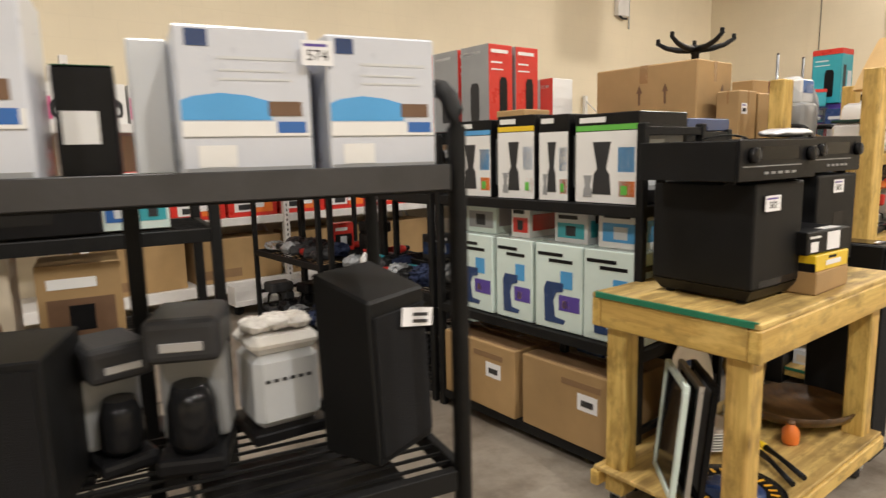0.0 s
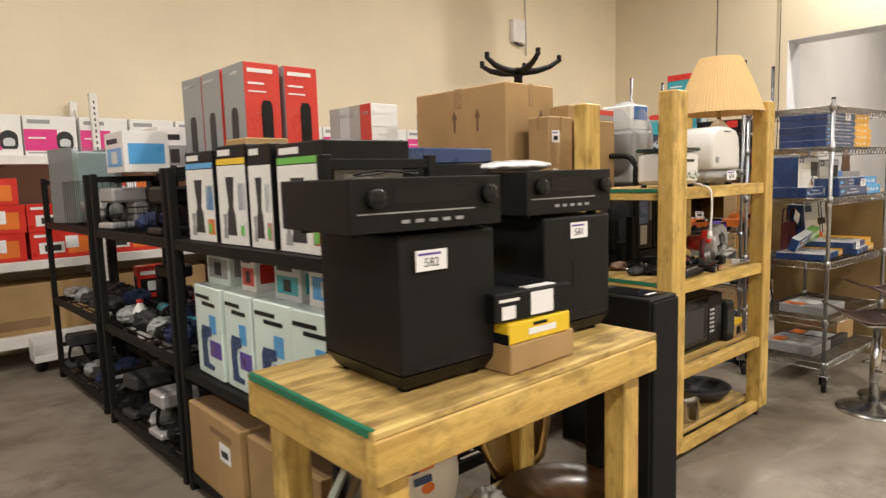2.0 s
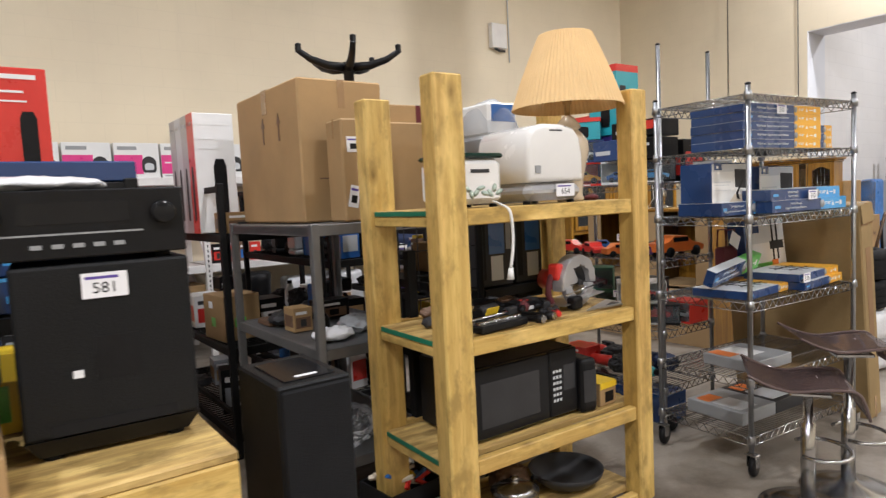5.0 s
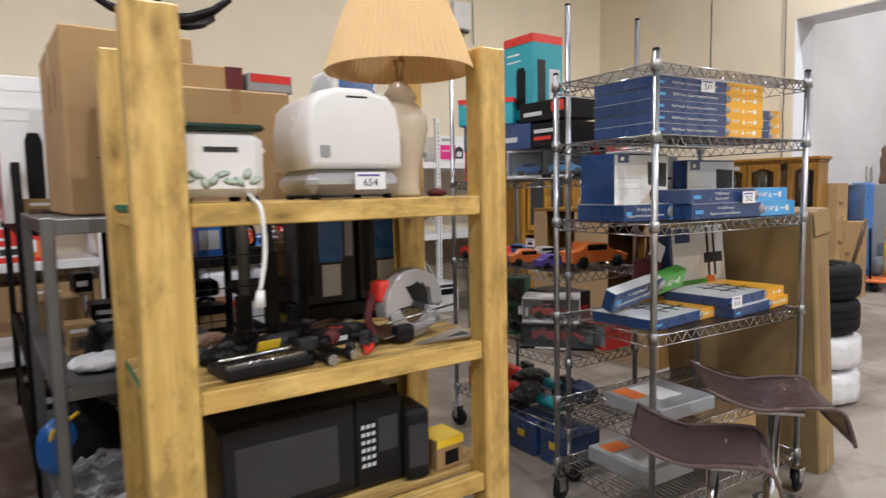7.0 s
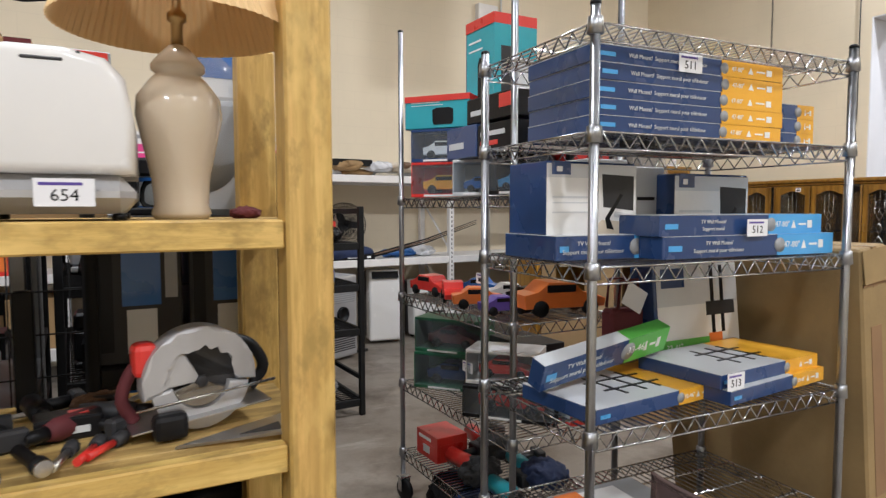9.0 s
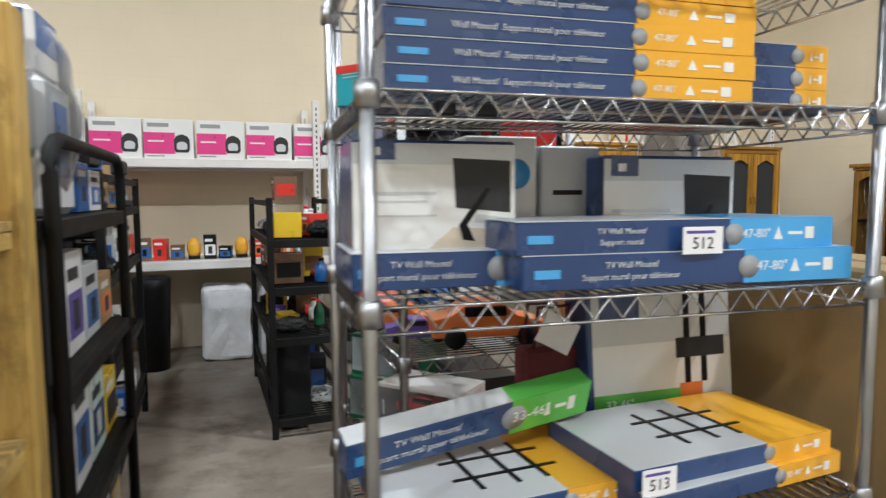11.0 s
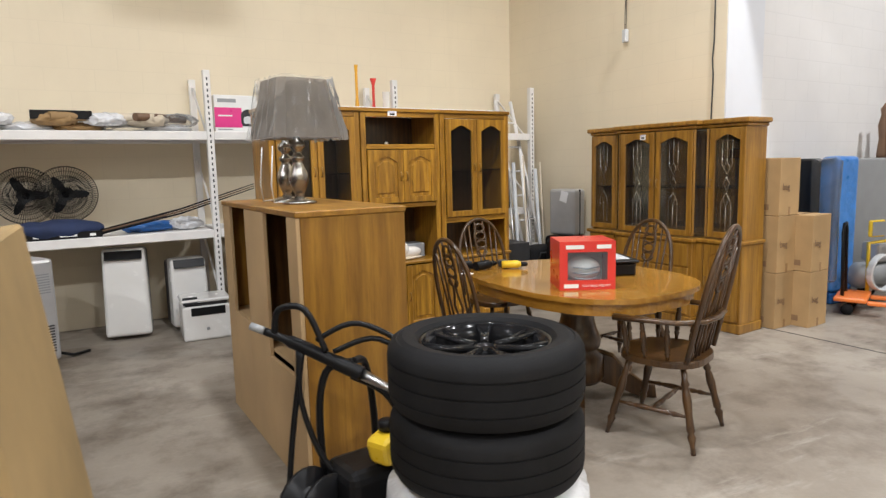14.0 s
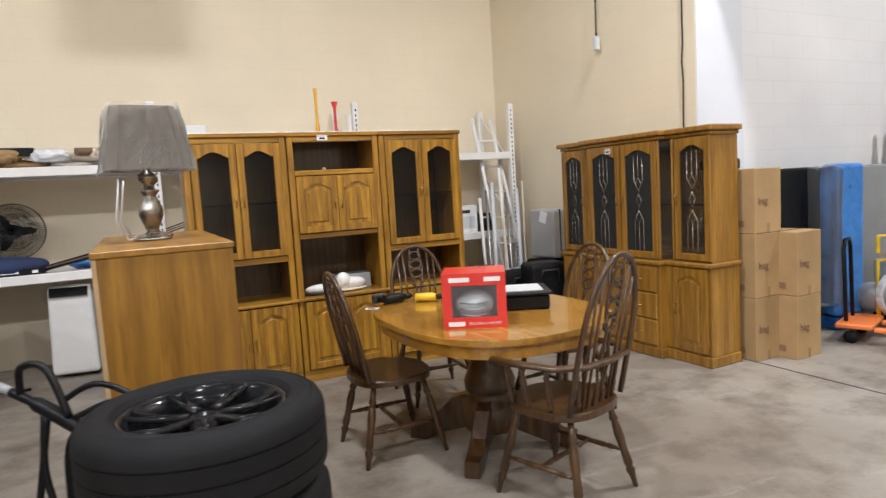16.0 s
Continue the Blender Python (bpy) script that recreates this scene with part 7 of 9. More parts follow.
sw = thing("circular_saw", SU @ pose(0.862, 0.215, 0.956, 0, 0, 8), "circular saw with silver blade guard and red body", "tool")
UPR = pose(0, 0, 0.112, 90, 0, 0)
part("upper_guard", moved(prism(arc(0.082, 0.124, -6, 194), -0.03, 0.03, 0.010, 2), UPR), SILVER, sw)
part("guard_plate", moved(prism(arc(0.0, 0.083, 118, 186), -0.005, 0.024, 0.004, 1), UPR), SILVER, sw)
part("blade", moved(prism(arc(0.0, 0.094, 0, 359, 48), -0.004, -0.001), UPR), DARK_STEEL, sw)
part("lower_guard", moved(prism(arc(0.062, 0.107, 188, 352), 0.004, 0.028, 0.006, 2), UPR), SILVER, sw)
part("guard_web", moved(prism(arc(0.0, 0.060, 196, 338), 0.006, 0.016, 0.003, 1), UPR), PEWTER, sw)
part("hub_nut", moved(lathe([(0.014, 0), (0.014, 0.012), (0.009, 0.014), (0, 0.014)], 6), UPR @ pose(0, 0, 0.02)), DARK_GREY, sw)
part("depth_rod", tube([(-0.14, -0.05, 0.072), (0.16, -0.05, 0.098)], 0.0035, 8), CHROME, sw)
part("motor", moved(lathe([(0.0, -0.07), (0.045, -0.07), (0.05, 0.03), (0.0, 0.03)], 18), pose(-0.03, 0.085, 0.12, 90, 0, 0)), RED, sw)
part("front_knob", box(-0.135, -0.01, 0.13, -0.085, 0.05, 0.205, 0.014, 2), RED, sw)
part("grip", tube(bend([(-0.13, 0.03, 0.03), (-0.155, 0.03, 0.08), (-0.135, 0.03, 0.14), (-0.1, 0.03, 0.17)]), 0.014, 10), MAROON, sw)
part("rear_grip", tube(bend([(0.06, 0.045, 0.19), (0.13, 0.045, 0.17), (0.165, 0.045, 0.11), (0.13, 0.045, 0.06)]), 0.014, 10), BLACK, sw)
part("base_plate", moved(box(-0.15, -0.055, 0, 0.15, 0.09, 0.004, 0.001), pose(0, 0, 0.036, 0, -5, 0)), ALU, sw)
part("trigger_block", box(-0.11, -0.075, 0.004, -0.04, -0.03, 0.06, 0.012, 2), BLACK, sw)
sq = thing("speed_square", SU @ pose(0.93, 0.10, 0.957, 0, 0, -4), "grey metal carpenter square lying flat", "tool")
part("plate", prism([(-0.13, -0.02), (0.12, -0.02), (0.12, 0.12)], 0, 0.006), ALU, sq)
part("cutout", prism([(0.0, 0.0), (0.09, 0.0), (0.09, 0.05)], 0.0063, 0.0073), DARK_GREY, sq)
sc = thing("socket_set", SU @ pose(0.32, 0.13, 0.956, 0, 0, 8), "open black case of chrome sockets", "tool set")
part("case", box(-0.13, -0.07, 0, 0.13, 0.07, 0.03, 0.006), BLACK, sc)
for k in range(11):
    part("socket", moved(lathe([(0.009, -0.015), (0.009, 0.015)], 10), pose(-0.11 + k * 0.022, -0.03, 0.032, 90, 0, 0)), CHROME, sc)
part("ratchet", tube([(-0.11, 0.03, 0.035), (0.08, 0.04, 0.035), (0.11, 0.04, 0.035)], [0.007, 0.008, 0.015], 8), CHROME, sc)
part("yellow_card", moved(box(-0.035, -0.001, 0, 0.035, 0.001, 0.035, 0), pose(0.05, 0.06, 0.035, 25, 0, 0)), YELLOW, sc)
for k, (x, y, a) in enumerate(((0.475, 0.10, -75), (0.545, 0.12, -68))):
    fl = thing("torch", SU @ pose(x, y, 0.957, 0, 0, a), "small black torch with bright lens end", "torch", "torches")
    part("barrel", tube([(-0.07, 0, 0.016), (0.03, 0, 0.016), (0.045, 0, 0.018), (0.07, 0, 0.018)], [0.013, 0.013, 0.018, 0.018], 14), BLACK, fl)
    part("lens_ring", tube([(0.0702, 0, 0.018), (0.076, 0, 0.018)], [0.018, 0.016], 14), CHROME, fl)
for k, (x, y, m, a) in enumerate(((0.60, 0.12, ALU, 75), (0.645, 0.13, RED, 70), (0.675, 0.14, RED, 55))):
    pl = thing("hand_tool", SU @ pose(x, y, 0.957, 0, 0, a), "hand tool with worn metal head", "tool", "hand tools")
    part("shank", tube([(-0.06, 0, 0.012), (0.02, 0, 0.012)], [0.009, 0.008], 8), m, pl)
    part("head", tube([(0.02, 0, 0.012), (0.05, 0, 0.014), (0.065, 0, 0.014)], [0.013, 0.016, 0.008], 10), DARK_GREY, pl)
tbx = carton("tool_case", SU @ pose(0.60, 0.29, 0.956, 0, 0, 6), 0.13, 0.08, 0.05, BLACK, "small black tool case with red latch", [("f", 0.3, 0.3, 0.8, 0.6, GREYWHITE), ("t", 0.5, 0.3, 0.8, 0.7, RED)], category="tool case")
random.seed(5)
for k in range(14):
    x, y = rnd(0.16, 0.75), rnd(0.26, 0.5)
    if k % 3 == 0:
        drill(SU @ pose(x, y, 0.957, 0, 0, rnd(0, 360)), random.choice((BLACK, DARK_GREY, BLACK, MAROON)), 0.8)
    elif k % 3 == 1:
        bundle(SU @ pose(x, y, 0.957), 0.06, 0.04, 0.025, random.choice((BLACK, BROWN, DARK_GREY, MAROON)), "small heap of greasy tool parts", k, "tool parts", "tool_parts")
    else:
        pl = thing("wrench", SU @ pose(x, y, 0.958, 0, 0, rnd(0, 180)), "worn steel wrench lying flat", "tool", "hand tools")
        part("shaft", tube([(-0.08, 0, 0.01), (0.06, 0, 0.01)], 0.007, 6), ALU, pl)
        part("jaw", moved(box(-0.02, -0.016, 0, 0.02, 0.016, 0.014, 0.004), pose(0.075, 0, 0.003)), ALU, pl)
bundle(SU @ pose(0.97, 0.2, 1.431), 0.035, 0.03, 0.014, MAROON, "maroon rag beside the lamp", 3, "cloth", "rag")
# lowest shelf
pn = thing("wok", SU @ pose(0.83, 0.28, 0.106), "dark grey wok with wooden knob", "pan")
part("pan", lathe([(0.07, 0), (0.12, 0.02), (0.165, 0.06), (0.175, 0.085), (0.172, 0.087), (0.16, 0.062), (0.115, 0.024), (0.0, 0.008)], 40), DARK_GREY, pn)
part("handle", tube([(-0.165, 0.0, 0.08), (-0.21, 0.0, 0.095)], 0.01, 8), BLACK, pn)
pn = thing("saucepan", SU @ pose(0.45, 0.2, 0.106), "steel saucepan with lid", "pan")
part("pan", lathe([(0.095, 0), (0.1, 0.01), (0.1, 0.12), (0.104, 0.122)], 32), CHROME, pn)
part("lid", lathe([(0.104, 0.123), (0.07, 0.142), (0.02, 0.15), (0.012, 0.165), (0.02, 0.175), (0.0, 0.18)], 32), CHROME, pn)
goods_box(SU @ pose(0.2, 0.3, 0.106), 0.18, 0.22, 0.09, GREYWHITE, BEIGE)
bundle(SU @ pose(0.6, 0.42, 0.106), 0.1, 0.08, 0.06, BROWN, "brown bowl shapes stacked in shade", 5, "bowl", "bowls")


# ---- boxed wall mounts on the chrome rack ----
def mount_box(at, w, d, h, end=GOLD, end_text="", text="", label="long navy boxed television wall mount with amber end"):
    t = carton("wall_mount_box", at, w, d, h, NAVY, label, [
        ("f", 0.64, 0, 1, 1, end, "printed_end"), ("r", 0, 0, 1, 1, end, "printed_end"), ("f", 0.03, 0.35, 0.1, 0.6, SKY_BLUE), ("t", 0, 0, 0.64, 1, GREYWHITE, "printed_top"), ("t", 0.64, 0, 1, 1, end, "printed_end"),
        ("f", 0.9, 0.3, 0.93, 0.7, WHITE, "sticker", 0.003)], group="boxed wall mounts", bevel=0.002)
    part("seal", moved(lathe([(h * 0.36, 0), (h * 0.36, 0.0022), (0, 0.0022)], 16), face_pose("f", w, d, h, 0.655, 0.5)), GREY, t)
    if text:
        for k, line in enumerate(text.split("|")):
            lettering(line, h * (0.36 if "|" not in text else 0.26), GREYWHITE, t, face_pose("f", w, d, h, 0.36 if "|" not in text else 0.3, 0.5 if "|" not in text else 0.68 - 0.34 * k, 0.002))
    if end_text:
        lettering(end_text, h * 0.42, WHITE, t, face_pose("f", w, d, h, 0.73, 0.5, 0.002))
    decal(t, "f", w, d, h, [(0.79, 0.3), (0.82, 0.3), (0.805, 0.72)], WHITE, "warning_sign")
    part("printed_line", panel_bm("f", w, d, h, 0.84, 0.45, 0.89, 0.55, 0.0024), WHITE, t)
    return t


for k in range(5):
    mount_box(CR @ pose(0.385 + 0.004 * (k % 2), 0.20, 1.646 + k * 0.0445, 0, 0, rnd(-0.6, 0.6)), 0.70, 0.30, 0.043, GOLD, "47-80\"", "Wall Mount/  Support mural pour t\u00e9l\u00e9viseur")
for k in range(3):
    mount_box(CR @ pose(0.86, 0.26, 1.646 + k * 0.0445, 0, 0, 0.5), 0.22, 0.30, 0.043, GOLD)
lot_tag(CR @ pose(0.36, 0.045, 1.845, 0, 0, 0), "511", 0.085, 0.05)
for x in (0.13, 0.2):
    cl = thing("binder_clip", CR @ pose(x, 0.03, 1.618), "small black clip on the shelf edge", "clip", "clips")
    part("clip_body", box(-0.018, -0.01, -0.012, 0.018, 0.012, 0.012, 0.004), BLACK, cl)


def monitor_box(at, w, d, h):
    t = carton("monitor_arm_box", at, w, d, h, NAVY, "navy and white boxed monitor arm with printed screen", [
        ("f", 0.0, 0, 1, 0.97, WHITE), ("f", 0.0, 0.78, 1, 0.97, GREYWHITE, "printed_band", 0.002), ("f", 0.05, 0.82, 0.25, 1.0, NAVY, "badge", 0.003), ("f", 0.1, 0.86, 0.16, 0.93, WHITE, "badge_mark", 0.0034),
        ("f", 0.06, 0.5, 0.5, 0.53, GREYWHITE, "printed_line", 0.0025), ("f", 0.06, 0.43, 0.44, 0.45, GREYWHITE, "printed_line", 0.0025), ("f", 0.06, 0.3, 0.5, 0.32, GREYWHITE, "printed_line", 0.0025)], group="boxed monitor arms")
    decal(t, "f", w, d, h, [(0.62, 0.38), (0.97, 0.33), (0.97, 0.82), (0.6, 0.84)], DARK_GREY, thick=0.003)
    decal(t, "f", w, d, h, [(0.45, 0.0), (1.0, 0.0), (1.0, 0.16), (0.6, 0.2)], BEIGE, "printed_desk", 0.0024)
    decal(t, "f", w, d, h, [(0.66, 0.08), (0.74, 0.06), (0.69, 0.22), (0.84, 0.55), (0.81, 0.57), (0.64, 0.22)], BLACK, "printed_arm", 0.0036)
    decal(t, "f", w, d, h, [(0.74, 0.24), (0.98, 0.2), (0.98, 0.27), (0.75, 0.32)], GREYWHITE, "printed_keyboard", 0.0034)
    return t


mount_box(CR @ pose(0.20, 0.27, 1.311), 0.42, 0.26, 0.066, SKY_BLUE, "33-", "TV Wall Mount/|Support mural pour t\u00e9l\u00e9viseur", "navy boxed wall mount with sky blue end")
monitor_box(CR @ pose(0.16, 0.30, 1.378, 0, 0, 1), 0.32, 0.19, 0.205)
mount_box(CR @ pose(0.625, 0.16, 1.311, 0, 0, -1), 0.70, 0.24, 0.062, SKY_BLUE, "47-80\"", "TV Wall Mount/|Support mural pour t\u00e9l\u00e9viseur", "navy boxed wall mount with sky blue end")
mount_box(CR @ pose(0.60, 0.17, 1.374, 0, 0, 0.5), 0.68, 0.24, 0.058, SKY_BLUE, "47-80\"", "TV Wall Mount/|Support mural", "navy boxed wall mount with sky blue end")
monitor_box(CR @ pose(0.74, 0.40, 1.311, 0, 0, 0), 0.34, 0.20, 0.255)
lot_tag(CR @ pose(0.62, 0.028, 1.395, 0, 0, 0), "512", 0.085, 0.05)

op = mount_box(CR @ pose(0.25, 0.27, 0.975, 20, -5, 10), 0.56, 0.05, 0.085, GREEN, "33-46\"", "TV Wall Mount/|Support mural pour t\u00e9l\u00e9viseur", "tilted navy box with green printed end")
for x, y, z, a in ((0.29, 0.22, 0.886, 7), (0.74, 0.19, 0.886, 8), (0.73, 0.21, 0.929, 7)):
    t = mount_box(CR @ pose(x, y, z, 0, 0, a), 0.52, 0.30, 0.042, GOLD, "32-46\"" if z < 0.9 else "", "", "flat navy boxed wall mount with amber end and pictured top")
    for u in (0.35, 0.5, 0.62):
        part("printed_bracket", panel_bm("t", 0.52, 0.30, 0.042, u, 0.2, u + 0.02, 0.8, 0.003), BLACK, t)
    for v in (0.35, 0.62):
        part("printed_bracket", panel_bm("t", 0.52, 0.30, 0.042, 0.28, v, 0.72, v + 0.03, 0.0034), BLACK, t)
lot_tag(CR @ pose(0.53, 0.012, 0.955, 0, 0, 4), "513", 0.075, 0.05)
ub = carton("wall_mount_box", CR @ pose(0.80, 0.44, 0.886, -6, 0, 2), 0.42, 0.11, 0.36, NAVY, "upright navy and white boxed bracket with green strip", [
    ("f", 0.03, 0.0, 1, 0.6, WHITE), ("f", 0.03, 0.6, 1, 1, GREYWHITE), ("f", 0.03, 0.12, 0.75, 0.27, GREEN, "printed_strip", 0.0025), ("f", 0.08, 0.78, 0.35, 0.97, NAVY, "badge", 0.0025), ("f", 0.62, 0.1, 0.78, 0.3, ORANGE, "printed_strip", 0.003)], group="boxed wall mounts")
for u in (0.66, 0.78):
    part("printed_bracket", panel_bm("f", 0.42, 0.11, 0.36, u, 0.3, u + 0.04, 0.98, 0.003), BLACK, ub)
part("printed_bracket", panel_bm("f", 0.42, 0.11, 0.36, 0.6, 0.48, 0.95, 0.62, 0.0034), DARK_GREY, ub)
lettering("33-46\"", 0.03, WHITE, ub, face_pose("f", 0.42, 0.11, 0.36, 0.2, 0.195, 0.003))
for x, m in ((0.25, GREY), (0.55, DARK_GREY)):
    carton("flat_case", CR @ pose(x, 0.28, 0.206), 0.3, 0.34, 0.07, m, "flat grey electronics case on the low shelf", [("t", 0.1, 0.1, 0.6, 0.6, GREYWHITE), ("t", 0.1, 0.65, 0.5, 0.9, ORANGE)])
carton("flat_case", CR @ pose(0.28, 0.2, 0.496), 0.34, 0.3, 0.06, GREY, "flat grey box with orange and white label", [("t", 0.3, 0.3, 0.7, 0.9, WHITE), ("t", 0.05, 0.5, 0.3, 0.95, ORANGE)])
carton("brown_carton", CR @ pose(0.76, 0.3, 0.206), 0.3, 0.3, 0.16, CARD, "small brown carton on the low shelf")

bag = thing("shopping_bag", CR @ pose(0.52, 0.48, 0.884, 0, 0, 4), "maroon cloth shopping bag with white paper tag", "bag")
bm = box(-0.08, -0.03, 0, 0.08, 0.03, 0.22, 0.012)
part("bag_body", bm, MAROON, bag)
for s in (-0.035, 0.035):
    part("bag_handle", tube([(-0.05, s * 0.8, 0.22), (-0.04, s * 0.8, 0.32), (0.04, s * 0.8, 0.32), (0.05, s * 0.8, 0.22)], 0.006, 6), MAROON, bag)
part("paper_tag", moved(box(-0.05, -0.001, -0.04, 0.05, 0.001, 0.04, 0), pose(0.0, -0.055, 0.26, 0, 28, 0)), PAPER, bag)

# ---- acrylic bar stools ----
def bar_stool(at, z):
    t = thing("bar_stool", at, "chrome bar stool with smoked acrylic curved seat", "stool", "bar stools")
    part("base", lathe([(0.205, 0), (0.205, 0.008), (0.15, 0.018), (0.06, 0.04), (0.035, 0.06)], 40), CHROME, t)
    part("column", lathe([(0.03, 0.05), (0.03, 0.4), (0.02, 0.405), (0.02, z - 0.05)], 20), CHROME, t)
    part("foot_ring", tube([(0.14 * math.sin(a), -0.05 - 0.12 * math.cos(a), 0.28) for a in (k * math.pi / 8 - math.pi * 0.75 for k in range(13))] , 0.009, 8), CHROME, t)
    bm = bmesh.new()
    rows = []
    for j in range(29):
        u = j / 28
        y = -0.235 + 0.49 * u
        zz = z - 0.11 * max(0, (0.22 - u) / 0.22) ** 1.8 + 0.012 * math.sin(u * 6) + 0.06 * max(0, (u - 0.60) / 0.40) ** 1.4
        y += 0.04 * max(0, (0.15 - u) / 0.15)
        rows.append([bm.verts.new((x, y, zz + 0.06 * x * x)) for x in (-0.18, -0.135, -0.09, -0.045, 0, 0.045, 0.09, 0.135, 0.18)])
    for p, q in zip(rows, rows[1:]):
        for k in range(8):
            f = bm.faces.new((p[k], p[k + 1], q[k + 1], q[k]))
            f.smooth = True
    edge = [[v.co.copy() for v in (r[s] for r in rows)] for s in (0, -1)]
    bmesh.ops.solidify(bm, geom=bm.faces[:], thickness=0.014)
    part("seat", bm, SMOKE, t)
    for e in edge:
        part("seat_rim", tube(e, 0.0065, 8), SMOKE, t)
    part("mount_plate", box(-0.08, -0.08, z - 0.052, 0.08, 0.08, z - 0.035, 0.004), CHROME, t)
    part("sticker", box(0.02, -0.1, z + 0.006, 0.08, -0.04, z + 0.0085, 0), PAPER, t)
    part("lever", tube([(0.02, 0, z - 0.06), (0.16, -0.06, z - 0.075)], 0.005, 6), CHROME, t)


bar_stool(pose(5.65, 1.14, 0, 0, 0, 38), 0.59)
bar_stool(pose(5.97, 1.13, 0, 0, 0, 46), 0.71)

# ---- tall cartons leaning by the chrome rack ----
bc = carton("shipping_carton", pose(7.045, 1.94, 0.005, 0, -7.0, 3), 0.15, 0.86, 1.33, WORN_CARD, "tall flat worn cardboard carton leaning on the rack", [("t", 0.44, 0, 0.56, 1, TAPE), ("f", 0.42, 0.9, 0.58, 1.0, TAPE), ("f", 0.42, 0.0, 0.58, 0.1, TAPE)], group="large cartons", bevel=0.008)
part("side_flap", moved(crumpled(box(-0.074, -0.003, -0.11, 0.074, 0.0, 0.0, 0), 0.004, 20), pose(0, -0.431, 1.325, -4, 0, 0)), WORN_CARD, bc)
part("flap_gap", panel_bm("f", 0.15, 0.86, 1.33, 0.03, 0.905, 0.97, 0.911, 0.004), CARD_DARK, bc)
part("printed_outline", panel_bm("f", 0.15, 0.86, 1.33, 0.3, 0.35, 0.7, 0.8), CARD_DARK, bc)

# ---- model cars on the second chrome rack ----
random.seed(3)
car_box(CR2 @ pose(0.21, 0.15, 1.506, 0, 0, 42), 0.32, 0.16, 0.16, RED, GOLD)
car_box(CR2 @ pose(0.20, 0.15, 1.668, 0, 0, 40), 0.31, 0.16, 0.15, NAVY, WHITE)
sb = heater_box(CR2 @ pose(0.17, 0.15, 1.82, 0, 0, 38), 0.32, 0.2, 0.15, TEAL, WHITE, "small teal and red boxed heater")
part("red_band", panel_bm("f", 0.32, 0.2, 0.15, 0, 0.82, 1, 1, 0.0036), RED, sb)
part("red_band", panel_bm("r", 0.32, 0.2, 0.15, 0, 0.82, 1, 1, 0.0036), RED, sb)
carton("grey_box", CR2 @ pose(0.11, 0.38, 1.506), 0.2, 0.2, 0.5, GREY, "grey boxed gadget with red edge", [("f", 0, 0.93, 1, 1, RED)])
car_box(CR2 @ pose(0.54, 0.14, 1.506, 0, 0, 40), 0.24, 0.15, 0.15, GREYWHITE, BLUE)
car_box(CR2 @ pose(0.80, 0.14, 1.506, 0, 0, 44), 0.24, 0.15, 0.15, BLACK, SKY_BLUE)
carton("black_box", CR2 @ pose(0.54, 0.13, 1.658), 0.24, 0.22, 0.13, NAVY, "navy boxed model car with pale print", [("f", 0.1, 0.3, 0.6, 0.5, GREYWHITE), ("l", 0.2, 0.2, 0.7, 0.6, BLUE)])
carton("black_box", CR2 @ pose(0.79, 0.13, 1.658), 0.24, 0.22, 0.12, BLACK, "black boxed gadget with red stripe", [("f", 0.1, 0.3, 0.6, 0.45, RED), ("f", 0.1, 0.6, 0.8, 0.75, GREYWHITE)])
carton("black_box", CR2 @ pose(0.74, 0.14, 1.79), 0.34, 0.22, 0.10, BLACK, "black boxed gadget with red corner", [("f", 0.1, 0.3, 0.5, 0.5, GREYWHITE), ("f", 0.7, 0.4, 0.95, 0.9, RED)])
goods_box(CR2 @ pose(0.36, 0.385, 1.506), 0.26, 0.22, 0.34, PURPLE, TEAL)
hb = heater_box(CR2 @ pose(0.31, 0.37, 1.848), 0.24, 0.23, 0.47, TEAL, NAVY, "tall teal boxed tower heater with red top band")
part("red_band", panel_bm("f", 0.24, 0.23, 0.47, 0, 0.9, 1, 1, 0.0032), RED, hb)
part("printed_panel", panel_bm("r", 0.24, 0.23, 0.47, 0, 0, 1, 0.9, 0.0028), TEAL, hb)
part("printed_panel", panel_bm("r", 0.24, 0.23, 0.47, 0.55, 0.1, 0.92, 0.6, 0.0032), GREYWHITE, hb)
part("picture", panel_bm("r", 0.24, 0.23, 0.47, 0.15, 0.12, 0.42, 0.7, 0.0032), DARK_GREY, hb)
part("red_band", panel_bm("l", 0.24, 0.23, 0.47, 0, 0.9, 1, 1, 0.0032), RED, hb)
part("red_band", panel_bm("r", 0.24, 0.23, 0.47, 0, 0.9, 1, 1, 0.0036), RED, hb)
goods_box(CR2 @ pose(0.82, 0.385, 1.506), 0.2, 0.22, 0.26, BLACK, RED)
for x, y, a, m, sc in ((0.10, 0.12, 10, RED, 1.3), (0.33, 0.10, -25, RED, 1.2), (0.56, 0.10, 65, ORANGE, 1.2), (0.22, 0.33, 40, BLUE, 1.1), (0.45, 0.34, 70, WHITE, 1.1), (0.62, 0.32, 15, BLACK, 1.1), (0.74, 0.10, 80, PURPLE, 1.0)):
    toy_car(CR2 @ pose(x, y, 1.036, 0, 0, a), m, sc)
lot_tag(CR2 @ pose(0.57, 0.10, 1.16), "", 0.07, 0.045)
toy_car(CR2 @ pose(0.84, 0.29, 1.036, 0, 0, 80), ORANGE, 1.8, "orange and red model van in painted metal")
car_box(CR2 @ pose(0.22, 0.18, 0.606, 0, 0, 40), 0.36, 0.18, 0.17, DARK_GREEN, NAVY)
car_box(CR2 @ pose(0.21, 0.18, 0.778, 0, 0, 36), 0.34, 0.18, 0.16, DARK_GREEN, MAROON)
